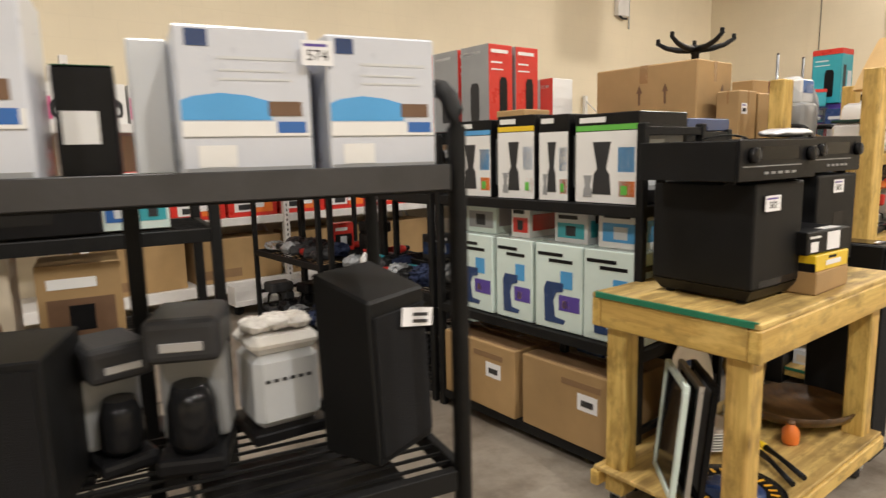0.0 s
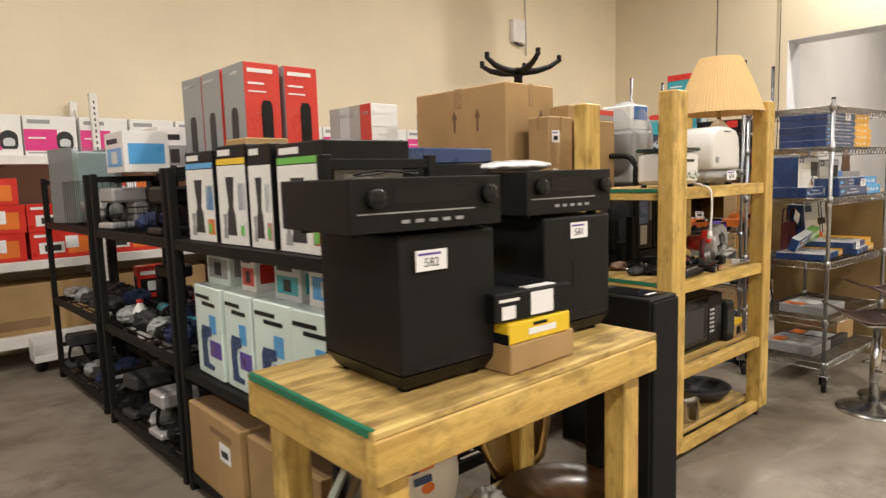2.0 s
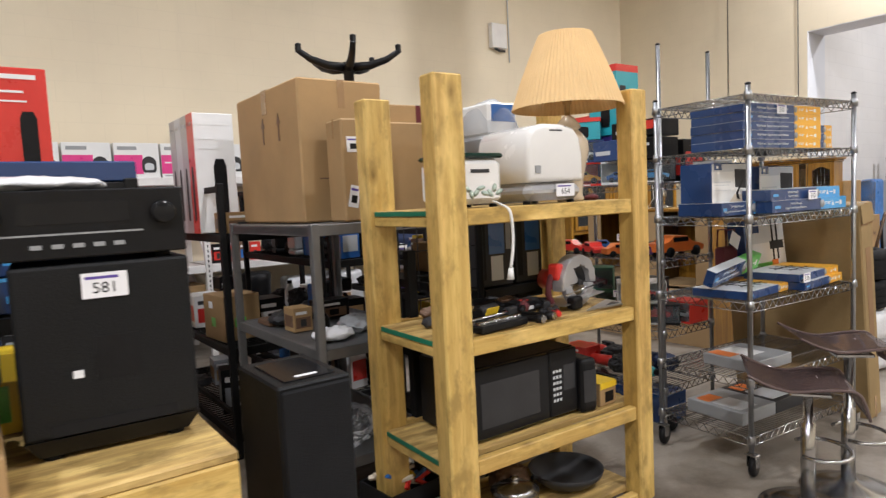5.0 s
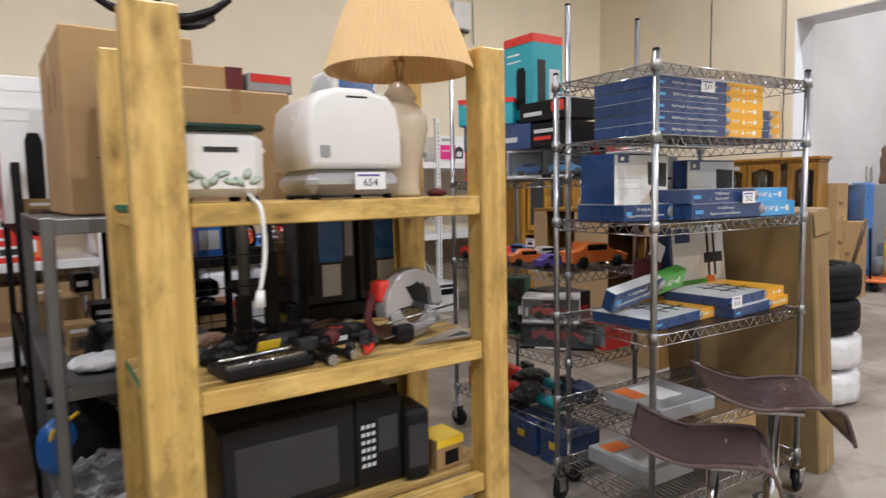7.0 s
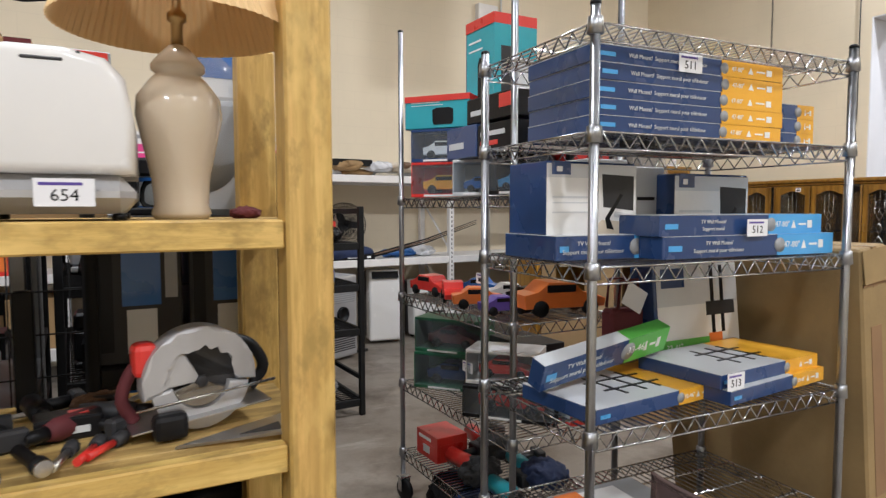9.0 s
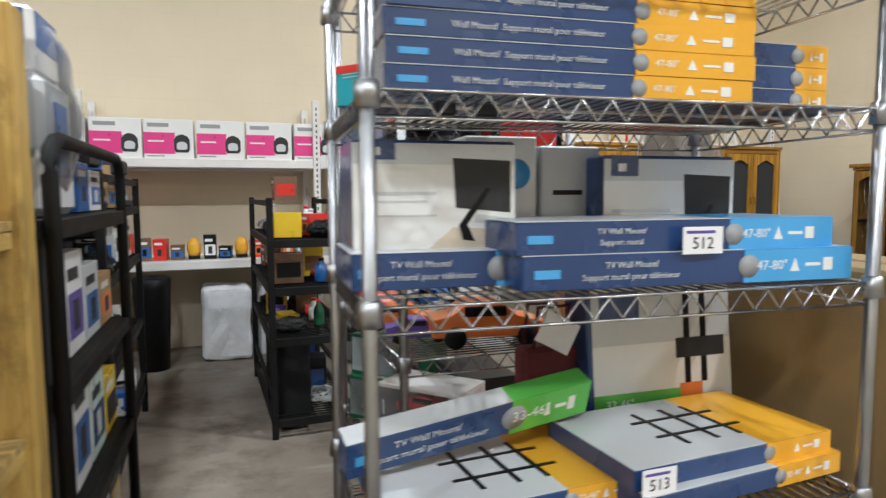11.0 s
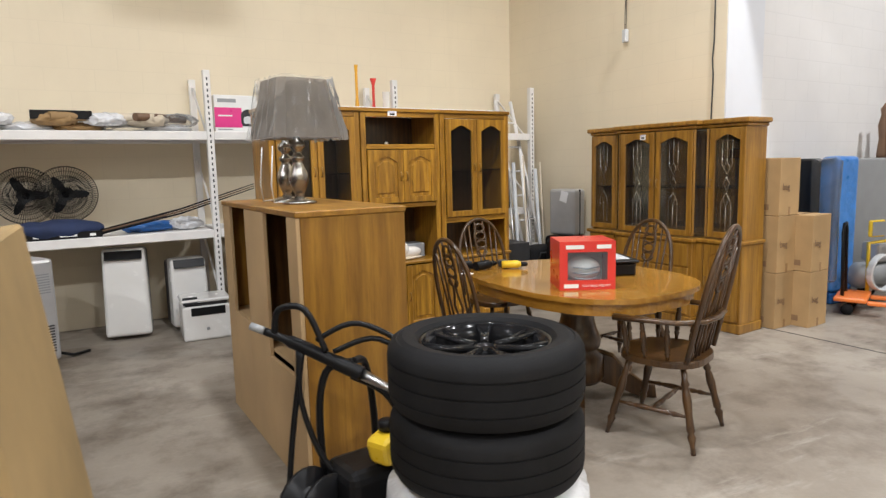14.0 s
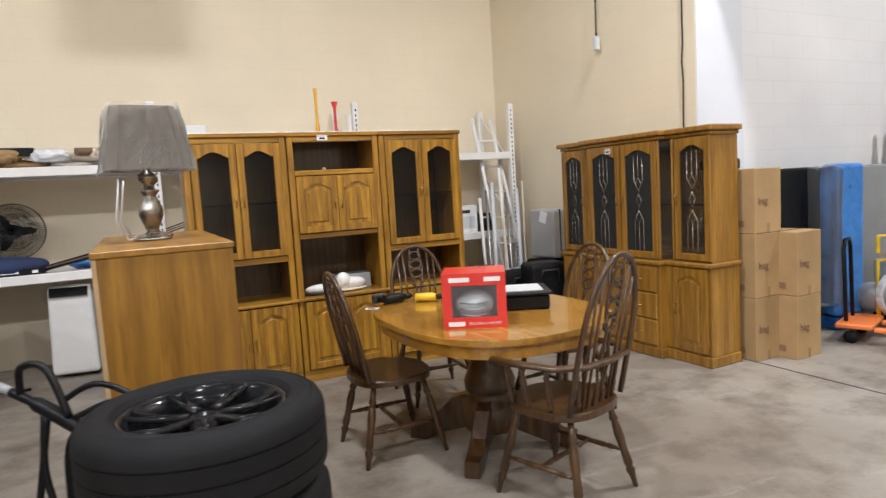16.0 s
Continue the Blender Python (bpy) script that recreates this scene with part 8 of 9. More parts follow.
car_box(CR2 @ pose(0.70, 0.18, 0.606, 0, 0, 40), 0.38, 0.2, 0.13, BLACK, RED)
car_box(CR2 @ pose(0.66, 0.17, 0.738, 0, 0, 42), 0.30, 0.18, 0.14, WHITE, RED)
car_box(CR2 @ pose(0.85, 0.38, 0.606), 0.18, 0.2, 0.14, RED, WHITE)
goods_box(CR2 @ pose(0.5, 0.385, 0.606), 0.3, 0.2, 0.26, DARK_GREY, RED)
lot_tag(CR2 @ pose(0.60, 0.018, 0.80), "211", 0.08, 0.045)
fill(CR2, 0.95, 0.50, 0.256, 91, "bllt", 0.2, [NAVY, BLACK, DARK_GREY, RED])
for x in (0.55, 0.80):
    tcs = thing("tool_case", CR2 @ pose(x, 0.16, 0.0), "navy tool case with yellow latch on the floor", "tool case", "tool cases")
    part("case_body", box(-0.11, -0.12, 0, 0.11, 0.12, 0.19, 0.015, 2), NAVY, tcs)
    part("latch", box(-0.03, -0.126, 0.09, 0.03, -0.1202, 0.13, 0.003), YELLOW, tcs)
bundle(CR2 @ pose(0.25, 0.2, 0.0), 0.2, 0.15, 0.09, BLACK_CLOTH, "black cloth bag on the floor", 4)
hpx = carton("office_box", CR @ pose(0.36, 0.45, 1.311), 0.17, 0.14, 0.30, WHITE, "white office carton with round blue badge", [("f", 0.1, 0.1, 0.9, 0.35, SKY_BLUE)])
part("badge", moved(lathe([(0.034, 0), (0.034, 0.003), (0, 0.003)], 28), face_pose("f", 0.17, 0.14, 0.30, 0.7, 0.72)), SKY_BLUE, hpx)
fc = carton("grey_box", CR @ pose(0.53, 0.45, 1.311), 0.15, 0.14, 0.28, GREYWHITE, "pale grey carton with dark hand slot", [("f", 0.2, 0.6, 0.7, 0.64, BLACK), ("f", 0.15, 0.3, 0.4, 0.33, GREY)])


# ---- goods on the white wall shelving ----
SH1, SH2 = 1.802, 0.922
x = -13.0
random.seed(8)
while x < -5.95:
    cooker_box(B(x + 0.2, -0.56, SH1, rnd(-2, 2)))
    x += 0.412
cooker_box(B(-3.72, -0.56, SH1))
for k in range(9):
    xx = -10.95 + k * 0.53
    if xx > -7.9:
        break
    printer_box(B(xx, -0.52, SH2), 0.5, 0.36, 0.235)
    printer_box(B(xx + rnd(-0.02, 0.02), -0.52, SH2 + 0.237), 0.5, 0.36, 0.235)
    if k % 2:
        printer_box(B(xx, -0.52, SH2 + 0.474), 0.46, 0.36, 0.22)
for k in range(4):
    carton("long_carton", B(-11.0 + k * 0.95, -0.5, 0.302), 0.85, 0.4, 0.42, CARD, "long brown cardboard carton on the base shelf", [("f", 0.05, 0.1, 0.5, 0.3, CARD_DARK)], group="long cartons")
for k in range(3):
    wb = thing("white_crate", B(-9.9 + k * 0.75, -0.88, 0.0), "low white plastic crate on casters", "crate", "white crates")
    for row in ((-0.34, -0.1, 0.1, 0.34, -0.09, 0.15), (-0.34, -0.1, 0.24, 0.34, -0.09, 0.29), (-0.34, 0.09, 0.1, 0.34, 0.1, 0.29), (-0.34, -0.089, 0.1, -0.33, 0.089, 0.29), (0.33, -0.089, 0.1, 0.34, 0.089, 0.29), (-0.33, -0.089, 0.1, 0.33, 0.089, 0.11), (-0.03, -0.1, 0.1501, 0.03, -0.09, 0.2399)):
        part("crate_rail", boxes(row), WHITE_STEEL, wb)
    for s in (-0.28, 0.28):
        part("caster", moved(lathe([(0, -0.012), (0.048, -0.012), (0.048, 0.012), (0, 0.012)], 14), pose(s, 0, 0.05, 90, 0, 0)), BLACK, wb)
# toys in the bay at the end of the second aisle
random.seed(12)
for k in range(13):
    xx = -7.55 + 0.135 * k
    if k in (5, 8):
        t = thing("toy_figure_box", B(xx, -0.55, SH2), "small boxed toy with bright print", "toy", "boxed toys")
        part("base", box(-0.05, -0.05, 0, 0.05, 0.05, 0.03, 0.006), BLACK, t)
        part("dome", lathe([(0.05, 0.03), (0.06, 0.08), (0.055, 0.14), (0.03, 0.18), (0.0, 0.19)], 18), GOLD, t)
    else:
        goods_box(B(xx, -0.55, SH2, rnd(-10, 10)), 0.11, 0.12, rnd(0.1, 0.24), random.choice((NAVY, WHITE, BLUE, RED, BROWN, BLACK)), random.choice((ORANGE, BLUE, RED, WHITE)))
for k, xx in enumerate((-6.62, -6.12)):
    ac = thing("wrapped_air_conditioner", B(xx, -0.55, 0), "portable air conditioner wrapped in white film", "air conditioner", "portable coolers")
    bm = box(-0.21, -0.17, 0, 0.21, 0.17, 0.68, 0.05, 3)
    bmesh.ops.subdivide_edges(bm, edges=bm.edges[:], cuts=3, use_grid_fill=True)
    part("wrapping", crumpled(bm, 0.02, 9, k), FOIL, ac)
bn = thing("waste_bin", B(-7.22, -0.75, 0), "tall black plastic bin", "bin")
part("bin_body", lathe([(0.12, 0), (0.15, 0.7), (0.155, 0.78), (0.13, 0.8), (0.0, 0.81)], 24), BLACK, bn)

# bay behind the media cabinet
dk = carton("disc_player", B(-5.1, -0.5, SH1 + 0.1), 0.44, 0.32, 0.07, BLACK, "flat black disc player lying on packs", category="electronics")
for k in range(4):
    bundle(B(-5.35 + k * 0.36, -0.45, SH1), 0.2, 0.14, 0.045, (FOIL, CARD, FILM, FOIL)[k], "crumpled clear plastic packs lying on the shelf", 3 + k)
for k, (bx, m_) in enumerate(((-5.6, FOIL), (-5.15, CARD), (-4.78, FOIL), (-4.45, BEIGE), (-4.2, FILM))):
    bundle(B(bx, -0.58, SH1 + 0.05), 0.17, 0.13, 0.06, m_, "crumpled packs heaped on the white shelf", 11 + k * 1.3)
for k, a in enumerate((20, -15, 30)):
    rt = thing("rolled_rug", B(-4.95 + 0.3 * k, -0.62, SH1 + 0.09, a), "brown paper roll lying on plastic packs", "roll", "rolls")
    part("roll", tube([(-0.25, 0, 0.03), (0, 0.01, 0.035), (0.25, 0, 0.03)], 0.035, 12), (CARD, BEIGE, BROWN)[k], rt)
for k, (dx, s) in enumerate(((-5.42, 1), (-5.12, 2))):
    fn = thing("pedestal_fan", B(dx, -0.36 - 0.08 * k, SH2 + 0.1, 8 - 14 * k) @ pose(0, 0, 0.03, 0, 0, 0), "black round wire fan cage standing on bags", "fan", "fans")
    lines = [[(r * math.cos(a), y, 0.23 + r * math.sin(a)) for a in (math.tau * j / 30 for j in range(31))] for r, y in ((0.24, 0), (0.2, -0.035), (0.16, -0.05), (0.12, -0.062), (0.09, -0.07), (0.24, -0.01), (0.235, 0.05), (0.15, 0.09))]
    lines += [[(0.03 * math.cos(a), -0.075, 0.23 + 0.03 * math.sin(a)), (0.15 * math.cos(a), -0.055, 0.23 + 0.15 * math.sin(a)), (0.24 * math.cos(a), 0, 0.23 + 0.24 * math.sin(a)), (0.1 * math.cos(a + 0.2), 0.1, 0.23 + 0.1 * math.sin(a + 0.2))] for a in (math.tau * j / 72 for j in range(72))]
    part("cage", tubes(lines, 0.0024, 4), BLACK_STEEL, fn)
    part("motor", moved(lathe([(0.05, 0), (0.06, 0.05), (0.0, 0.1)], 18), pose(0, 0.08, 0.23, 90, 0, 0)), BLACK, fn)
    for j in range(3):
        part("blade", moved(blob(0.09, 0.04, 0.002, 0, 1, flat=False, level=2), pose(0, -0.03, 0.23, 0, j * 120, 0) @ pose(0.09, 0, 0, 60, 0, 0)), BLACK, fn)
bgn = thing("duffel_bag", B(-5.25, -0.62, SH2), "navy canvas duffel bag", "bag")
part("bag_body", moved(blob(0.38, 0.14, 0.085, 0.025, 7, 2, level=4), pose(0, 0, 0)), NAVY_CLOTH, bgn)
lb = carton("tool_box_flat", B(-5.2, -0.70, SH2), 0.62, 0.06, 0.055, BLACK, "flat black box with white print", [("f", 0.5, 0.35, 0.7, 0.65, WHITE), ("f", 0.2, 0.35, 0.3, 0.65, WHITE), ("f", 0.85, 0.3, 0.92, 0.7, WHITE)])
bundle(B(-4.5, -0.5, SH2), 0.24, 0.12, 0.05, BLUE, "blue and white cloth bundle", 5.5, "cloth", "cloth_bundle")
bundle(B(-4.2, -0.5, SH2), 0.16, 0.12, 0.06, FOIL, "crumpled clear plastic bag", 9.5)
rd = thing("fishing_rod", B(-4.35, -0.72, SH2 + 0.03), "bundle of dark fishing rods", "rod", "rods")
for k in range(3):
    part("rod", tube([(-0.55, 0.02 * k, 0.0 + 0.01 * k), (0.1, 0.02, 0.13 + 0.02 * k), (0.75, 0.0, 0.33 + 0.02 * k)], [0.012, 0.008, 0.004], 6), (BLACK, BROWN, BLACK)[k], rd)


def portable_ac(at, label, w=0.34, h=0.68, trim=GLOSS_BLACK):
    t = thing("air_conditioner", at, label, "air conditioner", "portable coolers")
    bm = box(-w / 2, -0.15, 0.03, w / 2, 0.02, h, 0.03, 3)
    for v in bm.verts:
        if v.co.z > h * 0.8:
            v.co.y += 0.05
            v.co.x *= 0.92
    part("front_shell", bm, APPLIANCE, t)
    part("rear_shell", box(-w / 2 + 0.01, 0.021, 0.03, w / 2 - 0.01, 0.17, h - 0.02, 0.03, 2), DARK_GREY, t)
    part("control_strip", moved(box(-w * 0.4, -0.004, -0.04, w * 0.4, 0.004, 0.04, 0.003), pose(0, -0.116, h * 0.93, -22, 0, 0)), trim, t)
    for s in (-0.12, 0.12):
        part("caster", moved(lathe([(0, -0.01), (0.02, -0.01), (0.02, 0.01), (0, 0.01)], 12), pose(s, 0, 0.02, 90, 0, 0)), BLACK, t)


portable_ac(B(-4.73, -0.56, 0, -10), "white and black portable air conditioner standing on the floor", 0.37, 0.80)
pr = thing("laser_printer", B(-4.16, -0.95, 0, -4), "white laser printer standing on the floor", "printer")
part("printer_body", box(-0.2, -0.18, 0, 0.2, 0.18, 0.3, 0.02, 2), APPLIANCE, pr)
part("scanner_lid", box(-0.205, -0.17, 0.33, 0.205, 0.18, 0.36, 0.012), APPLIANCE, pr)
part("paper_slot", box(-0.13, -0.183, 0.22, 0.15, -0.1802, 0.29, 0), BLACK, pr)
part("output_gap", box(-0.17, -0.15, 0.301, 0.17, 0.15, 0.329, 0.002), DARK_GREY, pr)
part("control_panel", moved(box(-0.06, -0.01, 0, 0.06, 0.0, 0.07, 0.003), pose(-0.13, -0.17, 0.32, -40, 0, 0)), BLACK, pr)
part("badge", moved(lathe([(0.014, 0), (0.014, 0.002), (0, 0.002)], 16), pose(0, -0.18, 0.1, 90, 0, 0)), GREY, pr)
portable_ac(B(-4.22, -0.5, 0, 5), "white air cooler with dark louvre behind the printer", 0.34, 0.66, DARK_GREY)
hu = thing("dehumidifier", B(-5.5, -1.05, 0, 25), "silver grey cooler unit seen from its back", "air conditioner")
part("shell", box(-0.19, -0.16, 0.03, 0.19, 0.16, 0.82, 0.025, 2), SILVER, hu)
for k in range(10):
    part("louvre", boxes((-0.15, -0.164, 0.1 + k * 0.022, 0.15, -0.1602, 0.11 + k * 0.022), bevel=0), DARK_GREY, hu)
for k in range(8):
    part("louvre", boxes((-0.15, -0.164, 0.56 + k * 0.02, 0.15, -0.1602, 0.569 + k * 0.02), bevel=0), GREY, hu)
part("hose_port", moved(lathe([(0.075, 0), (0.075, 0.02), (0.06, 0.02), (0.06, 0.0), (0, 0.001)], 28), pose(-0.02, -0.16, 0.45, 90, 0, 0)), BLACK, hu)
part("cord", tube([(0.19, 0.0, 0.06), (0.3, -0.1, 0.02), (0.45, -0.05, 0.012)], 0.012, 8), BLACK, hu)

# ---- on and around the oak furniture ----
for k, (xx, m, h, r) in enumerate(((-2.44, GOLD, 0.70, 0.032), (-2.25, RED, 0.57, 0.032))):
    vs = thing("glass_vase", B(xx, -0.575, SH1), "slender coloured glass vase on the white shelf", "vase", "vases")
    part("glass_body", lathe([(r * 1.2, 0), (r * 0.9, 0.02), (r * 0.9, h * 0.3), (r * 0.45, h * 0.55), (r * 0.45, h * 0.88), (r * (0.6 if k == 0 else 1.1), h), (r * 0.4, h * 0.985)], 20), m, vs)
vs = thing("white_vase", B(-2.1, -0.57, SH1), "plain white cylinder vase on the white shelf", "vase", "vases")
part("vase_body", lathe([(0.035, 0), (0.04, 0.44), (0.036, 0.44), (0.031, 0.02), (0, 0.02)], 20), CHINA, vs)
for k in range(6):
    carton("paper_stack", B(-3.65 + 0.36 * k, -1.85, 1.916, rnd(-4, 4)), 0.33, 0.24, 0.022, WHITE, "flat white box lying on the cabinet top", [("f", 0.1, 0.2, 0.8, 0.8, GREYWHITE)], group="flat white boxes")
for k in range(3):
    goods_box(B(-1.85 + 0.36 * k, -0.55, SH1), 0.32, 0.3, 0.26, WHITE, (NAVY, GREY, BLUE)[k])
rk = thing("wicker_chair", B(-1.2, -0.55, SH2), "small light wicker chair on the shelf", "chair")
part("hoop", tube([(0.18 * math.cos(a), 0.06 * math.sin(a), 0.12 + 0.26 * math.sin(a)) for a in (math.pi * j / 14 for j in range(15))], 0.022, 8), BEIGE, rk)
part("seat_pad", moved(lathe([(0.17, 0), (0.18, 0.03), (0.0, 0.06)], 24), pose(0, -0.03, 0.1)), BEIGE, rk)
for s in (-0.13, 0.13):
    part("leg", tube([(s, 0, 0), (s, -0.02, 0.11)], 0.012, 8), BEIGE, rk)
goods_box(B(-0.85, -0.5, SH2), 0.3, 0.3, 0.3, WHITE, GREYWHITE)
goods_box(B(-0.6, -0.5, SH2), 0.18, 0.3, 0.2, DARK_GREY, BLACK)
cr = carton("storage_case", B(-1.25, -1.35, 0.0), 0.6, 0.4, 0.62, DARK_GREY, "dark storage case standing on the floor", category="case")
sh = thing("boot", B(-2.66, -2.02, 0.662, 100), "cream high-top shoe on the cabinet ledge", "shoe", "shoes")
part("shoe_upper", moved(blob(0.05, 0.13, 0.05, 0.01, 12, 1), pose(0, 0, 0.015)), CHINA, sh)
part("ankle", moved(blob(0.05, 0.06, 0.06, 0.008, 12, 2), pose(0, 0.07, 0.04)), CHINA, sh)
part("sole", moved(blob(0.055, 0.14, 0.014, 0.002, 9, 2), pose(0, 0, 0)), BEIGE, sh)
sh = thing("shoe", B(-2.92, -2.04, 0.662, 80), "white chequered low shoe on the cabinet ledge", "shoe", "shoes")
part("shoe_upper", moved(blob(0.05, 0.12, 0.038, 0.008, 12, 4), pose(0, 0, 0.01)), WHITE, sh)
part("sole", moved(blob(0.055, 0.13, 0.012, 0.002, 9, 2), pose(0, 0, 0)), DARK_GREY, sh)
carton("shoe_box", B(-2.62, -1.88, 0.662), 0.3, 0.16, 0.12, GREY, "grey shoe box behind the shoes", [("f", 0.3, 0.2, 0.7, 0.7, BLACK)])
lot_tag(B(-2.85, -2.162, 1.87), "", 0.08, 0.04)
lot_tag(B(-0.575, -2.72, 1.66, -88), "", 0.06, 0.045)
kb = thing("china_ornament", B(-2.78, -1.9, 1.622), "small white china ornament in the niche", "ornament")
part("knob", lathe([(0.012, 0), (0.018, 0.02), (0.012, 0.036), (0, 0.04)], 14), CHINA, kb)

# on the dining table
hx = thing("helmet_box", pose(9.43, 3.40, 0.75, 0, 0, -24), "red and white window box with a silver helmet", "box")
w, d, h = 0.31, 0.26, 0.27
part("box_shell", boxes((-w / 2, -d / 2, 0, w / 2, d / 2, 0.012), (-w / 2, -d / 2, h - 0.012, w / 2, d / 2, h), (-w / 2, d / 2 - 0.006, 0.0121, w / 2, d / 2, h - 0.0121), (-w / 2, -d / 2, 0.0121, -w / 2 + 0.006, d / 2 - 0.0061, h - 0.0121), (w / 2 - 0.006, -d / 2, 0.0121, w / 2, d / 2 - 0.0061, h - 0.0121), bevel=0.001), RED, hx)
part("front_border", boxes((-w / 2, -d / 2 - 0.003, 0, w / 2, -d / 2 - 0.0005, 0.055), (-w / 2, -d / 2 - 0.003, h - 0.06, w / 2, -d / 2 - 0.0005, h), (-w / 2, -d / 2 - 0.003, 0.0551, -w / 2 + 0.045, -d / 2 - 0.0005, h - 0.0601), (w / 2 - 0.045, -d / 2 - 0.003, 0.0551, w / 2, -d / 2 - 0.0005, h - 0.0601), bevel=0), RED, hx)
part("front_film", boxes((-w / 2 + 0.04, -d / 2 - 0.0004, 0.05, w / 2 - 0.04, -d / 2 + 0.0004, h - 0.055), bevel=0), CLEAR_BOX, hx).visible_shadow = False
part("helmet", moved(blob(0.1, 0.09, 0.075, 0.004, 6, 1, level=4), pose(0, 0, 0.03)), CHINA, hx)
part("face_guard", tubes([[(-0.07, -0.09, 0.06 + 0.03 * q), (0.0, -0.118, 0.055 + 0.03 * q), (0.07, -0.09, 0.06 + 0.03 * q)] for q in range(3)], 0.005, 6), GREY, hx)
part("box_lining", boxes((-w / 2 + 0.007, d / 2 - 0.012, 0.0125, w / 2 - 0.007, d / 2 - 0.0065, h - 0.0125), bevel=0), GREYWHITE, hx)
lettering("FOOTBALL HELMET", 0.018, WHITE, hx, pose(0.05, -d / 2 - 0.0032, 0.022, 90, 0, 0))
part("printed_strip", boxes((-0.13, -d / 2 - 0.0045, 0.012, -0.05, -d / 2 - 0.0032, 0.034), bevel=0), WHITE, hx)
part("printed_strip", boxes((-0.12, -d / 2 - 0.0045, h - 0.042, -0.02, -d / 2 - 0.0032, h - 0.02), bevel=0), WHITE, hx)
part("printed_strip", boxes((0.05, -d / 2 - 0.0045, h - 0.042, 0.13, -d / 2 - 0.0032, h - 0.02), bevel=0), WHITE, hx)
fo = thing("file_tray", pose(9.80, 3.66, 0.75, 0, 0, -20), "black plastic tray with white papers", "tray")
part("tray_body", box(-0.16, -0.14, 0, 0.16, 0.14, 0.08, 0.01), BLACK, fo)
part("tray_rim", box(-0.175, -0.155, 0.0805, 0.175, 0.155, 0.098, 0.006), BLACK, fo)
part("papers", box(-0.13, -0.11, 0.0985, 0.13, 0.11, 0.104, 0.001), GREYWHITE, fo)
drill(pose(9.22, 4.18, 0.75, 0, 0, 15), BLACK, 0.95)
drill(pose(9.40, 4.12, 0.75, 0, 0, -25), YELLOW, 0.85)
lot_tag(pose(9.06, 4.1, 0.752, -90, 0, -30), "", 0.08, 0.05)

# luggage and rods in the corner
lg = thing("suitcase", B(-0.22, -1.33, 0.63, -80), "silver hard-shell suitcase standing on a black bag", "suitcase", "suitcases")
part("shell", box(-0.18, -0.1, 0, 0.18, 0.1, 0.52, 0.03, 3), SILVER, lg)
part("shell_band", box(-0.183, -0.012, 0.01, 0.183, 0.012, 0.515, 0.006), BLACK, lg)
part("paper_tag", moved(box(-0.05, -0.002, 0, 0.05, 0, 0.12, 0), pose(0.02, -0.105, 0.38, 0, 15, 0)), PAPER, lg)
for x, y, h, m in ((-0.25, -1.33, 0.625, BLACK_CLOTH), (-0.62, -1.78, 0.66, BLACK), (-0.72, -1.42, 0.55, BLACK_CLOTH)):
    sc = thing("travel_bag", B(x, y, 0, rnd(-20, 20)), "black soft travel bag on the floor", "bag", "travel bags")
    part("bag_body", box(-0.2, -0.14, 0, 0.2, 0.14, h, 0.05, 3), m, sc)
    part("bag_strap", tube([(-0.1, -0.14, h * 0.7), (-0.08, -0.17, h * 0.9), (0.08, -0.17, h * 0.9), (0.1, -0.14, h * 0.7)], 0.01, 8), DARK_GREY, sc)
for k in range(8):
    rd = thing("curtain_rod", B(-0.95 + 0.07 * k, -1.15 + 0.03 * (k % 3), 0), "long metal rod leaning in the corner", "rod", "leaning rods")
    part("rod", tube([(0, -0.12, 0), (0.18 + 0.03 * (k % 4), 0.3, 1.3 + 0.08 * (k % 5))], (0.018, 0.012, 0.022, 0.01)[k % 4], 8), (WHITE_STEEL, ALU, GREYWHITE, BEIGE)[k % 4], rd)
ld = thing("step_ladder", B(-0.42, -0.9, 0, 12), "white folded ladder leaning in the corner", "ladder")
for s in (-0.17, 0.17):
    part("rail", tube([(s, -0.15, 0), (s * 0.8, 0.4, 2.2)], 0.022, 8), WHITE_STEEL, ld)
for k in range(7):
    u = (k + 0.7) / 7.6
    part("rung", tube([(-0.17 + 0.03 * u, -0.15 + 0.55 * u, 2.2 * u), (0.17 - 0.03 * u, -0.15 + 0.55 * u, 2.2 * u)], 0.014, 8), WHITE_STEEL, ld)

# ---- cartons and machines at the opening ----
for col, (bx, by, n) in enumerate(((0.04, -3.60, 3), (0.30, -3.74, 2))):
    for k in range(n):
        c = carton("bag_carton", B(bx, by, k * 0.482, 0 + col * 1.5), 0.29, 0.30, 0.48, CARD, "plain brown carton printed with the word bag", [("t", 0, 0.45, 1, 0.55, TAPE), ("f", 0.45, 0.0, 0.55, 0.15, TAPE), ("l", 0.4, 0.1, 0.7, 0.2, CARD_DARK)], [("f", 0.3, 0.5, "bag", 0.08, BROWN)], group="bag cartons")
tb_ = thing("wooden_tray", B(-0.12, -3.45, 1.5), "dark wooden tray on the carton stack", "tray")
part("tray_body", box(-0.1, -0.12, -0.05, 0.1, 0.1, 0.03, 0.01), DARK_OAK, tb_)
bd = thing("padded_divider", B(0.82, -3.30, 0), "tall black padded panel leaning on the wall", "panel")
part("panel_body", box(-0.50, -0.06, 0.0, 0.45, 0.06, 1.43, 0.02, 2), BLACK_MATT, bd)
gp = thing("padded_divider", B(2.35, -3.36, 0), "wide grey padded panel standing by the wall", "panel")
part("panel_body", box(-0.75, -0.1, 0, 0.75, 0.1, 1.42, 0.02, 2), GREY, gp)
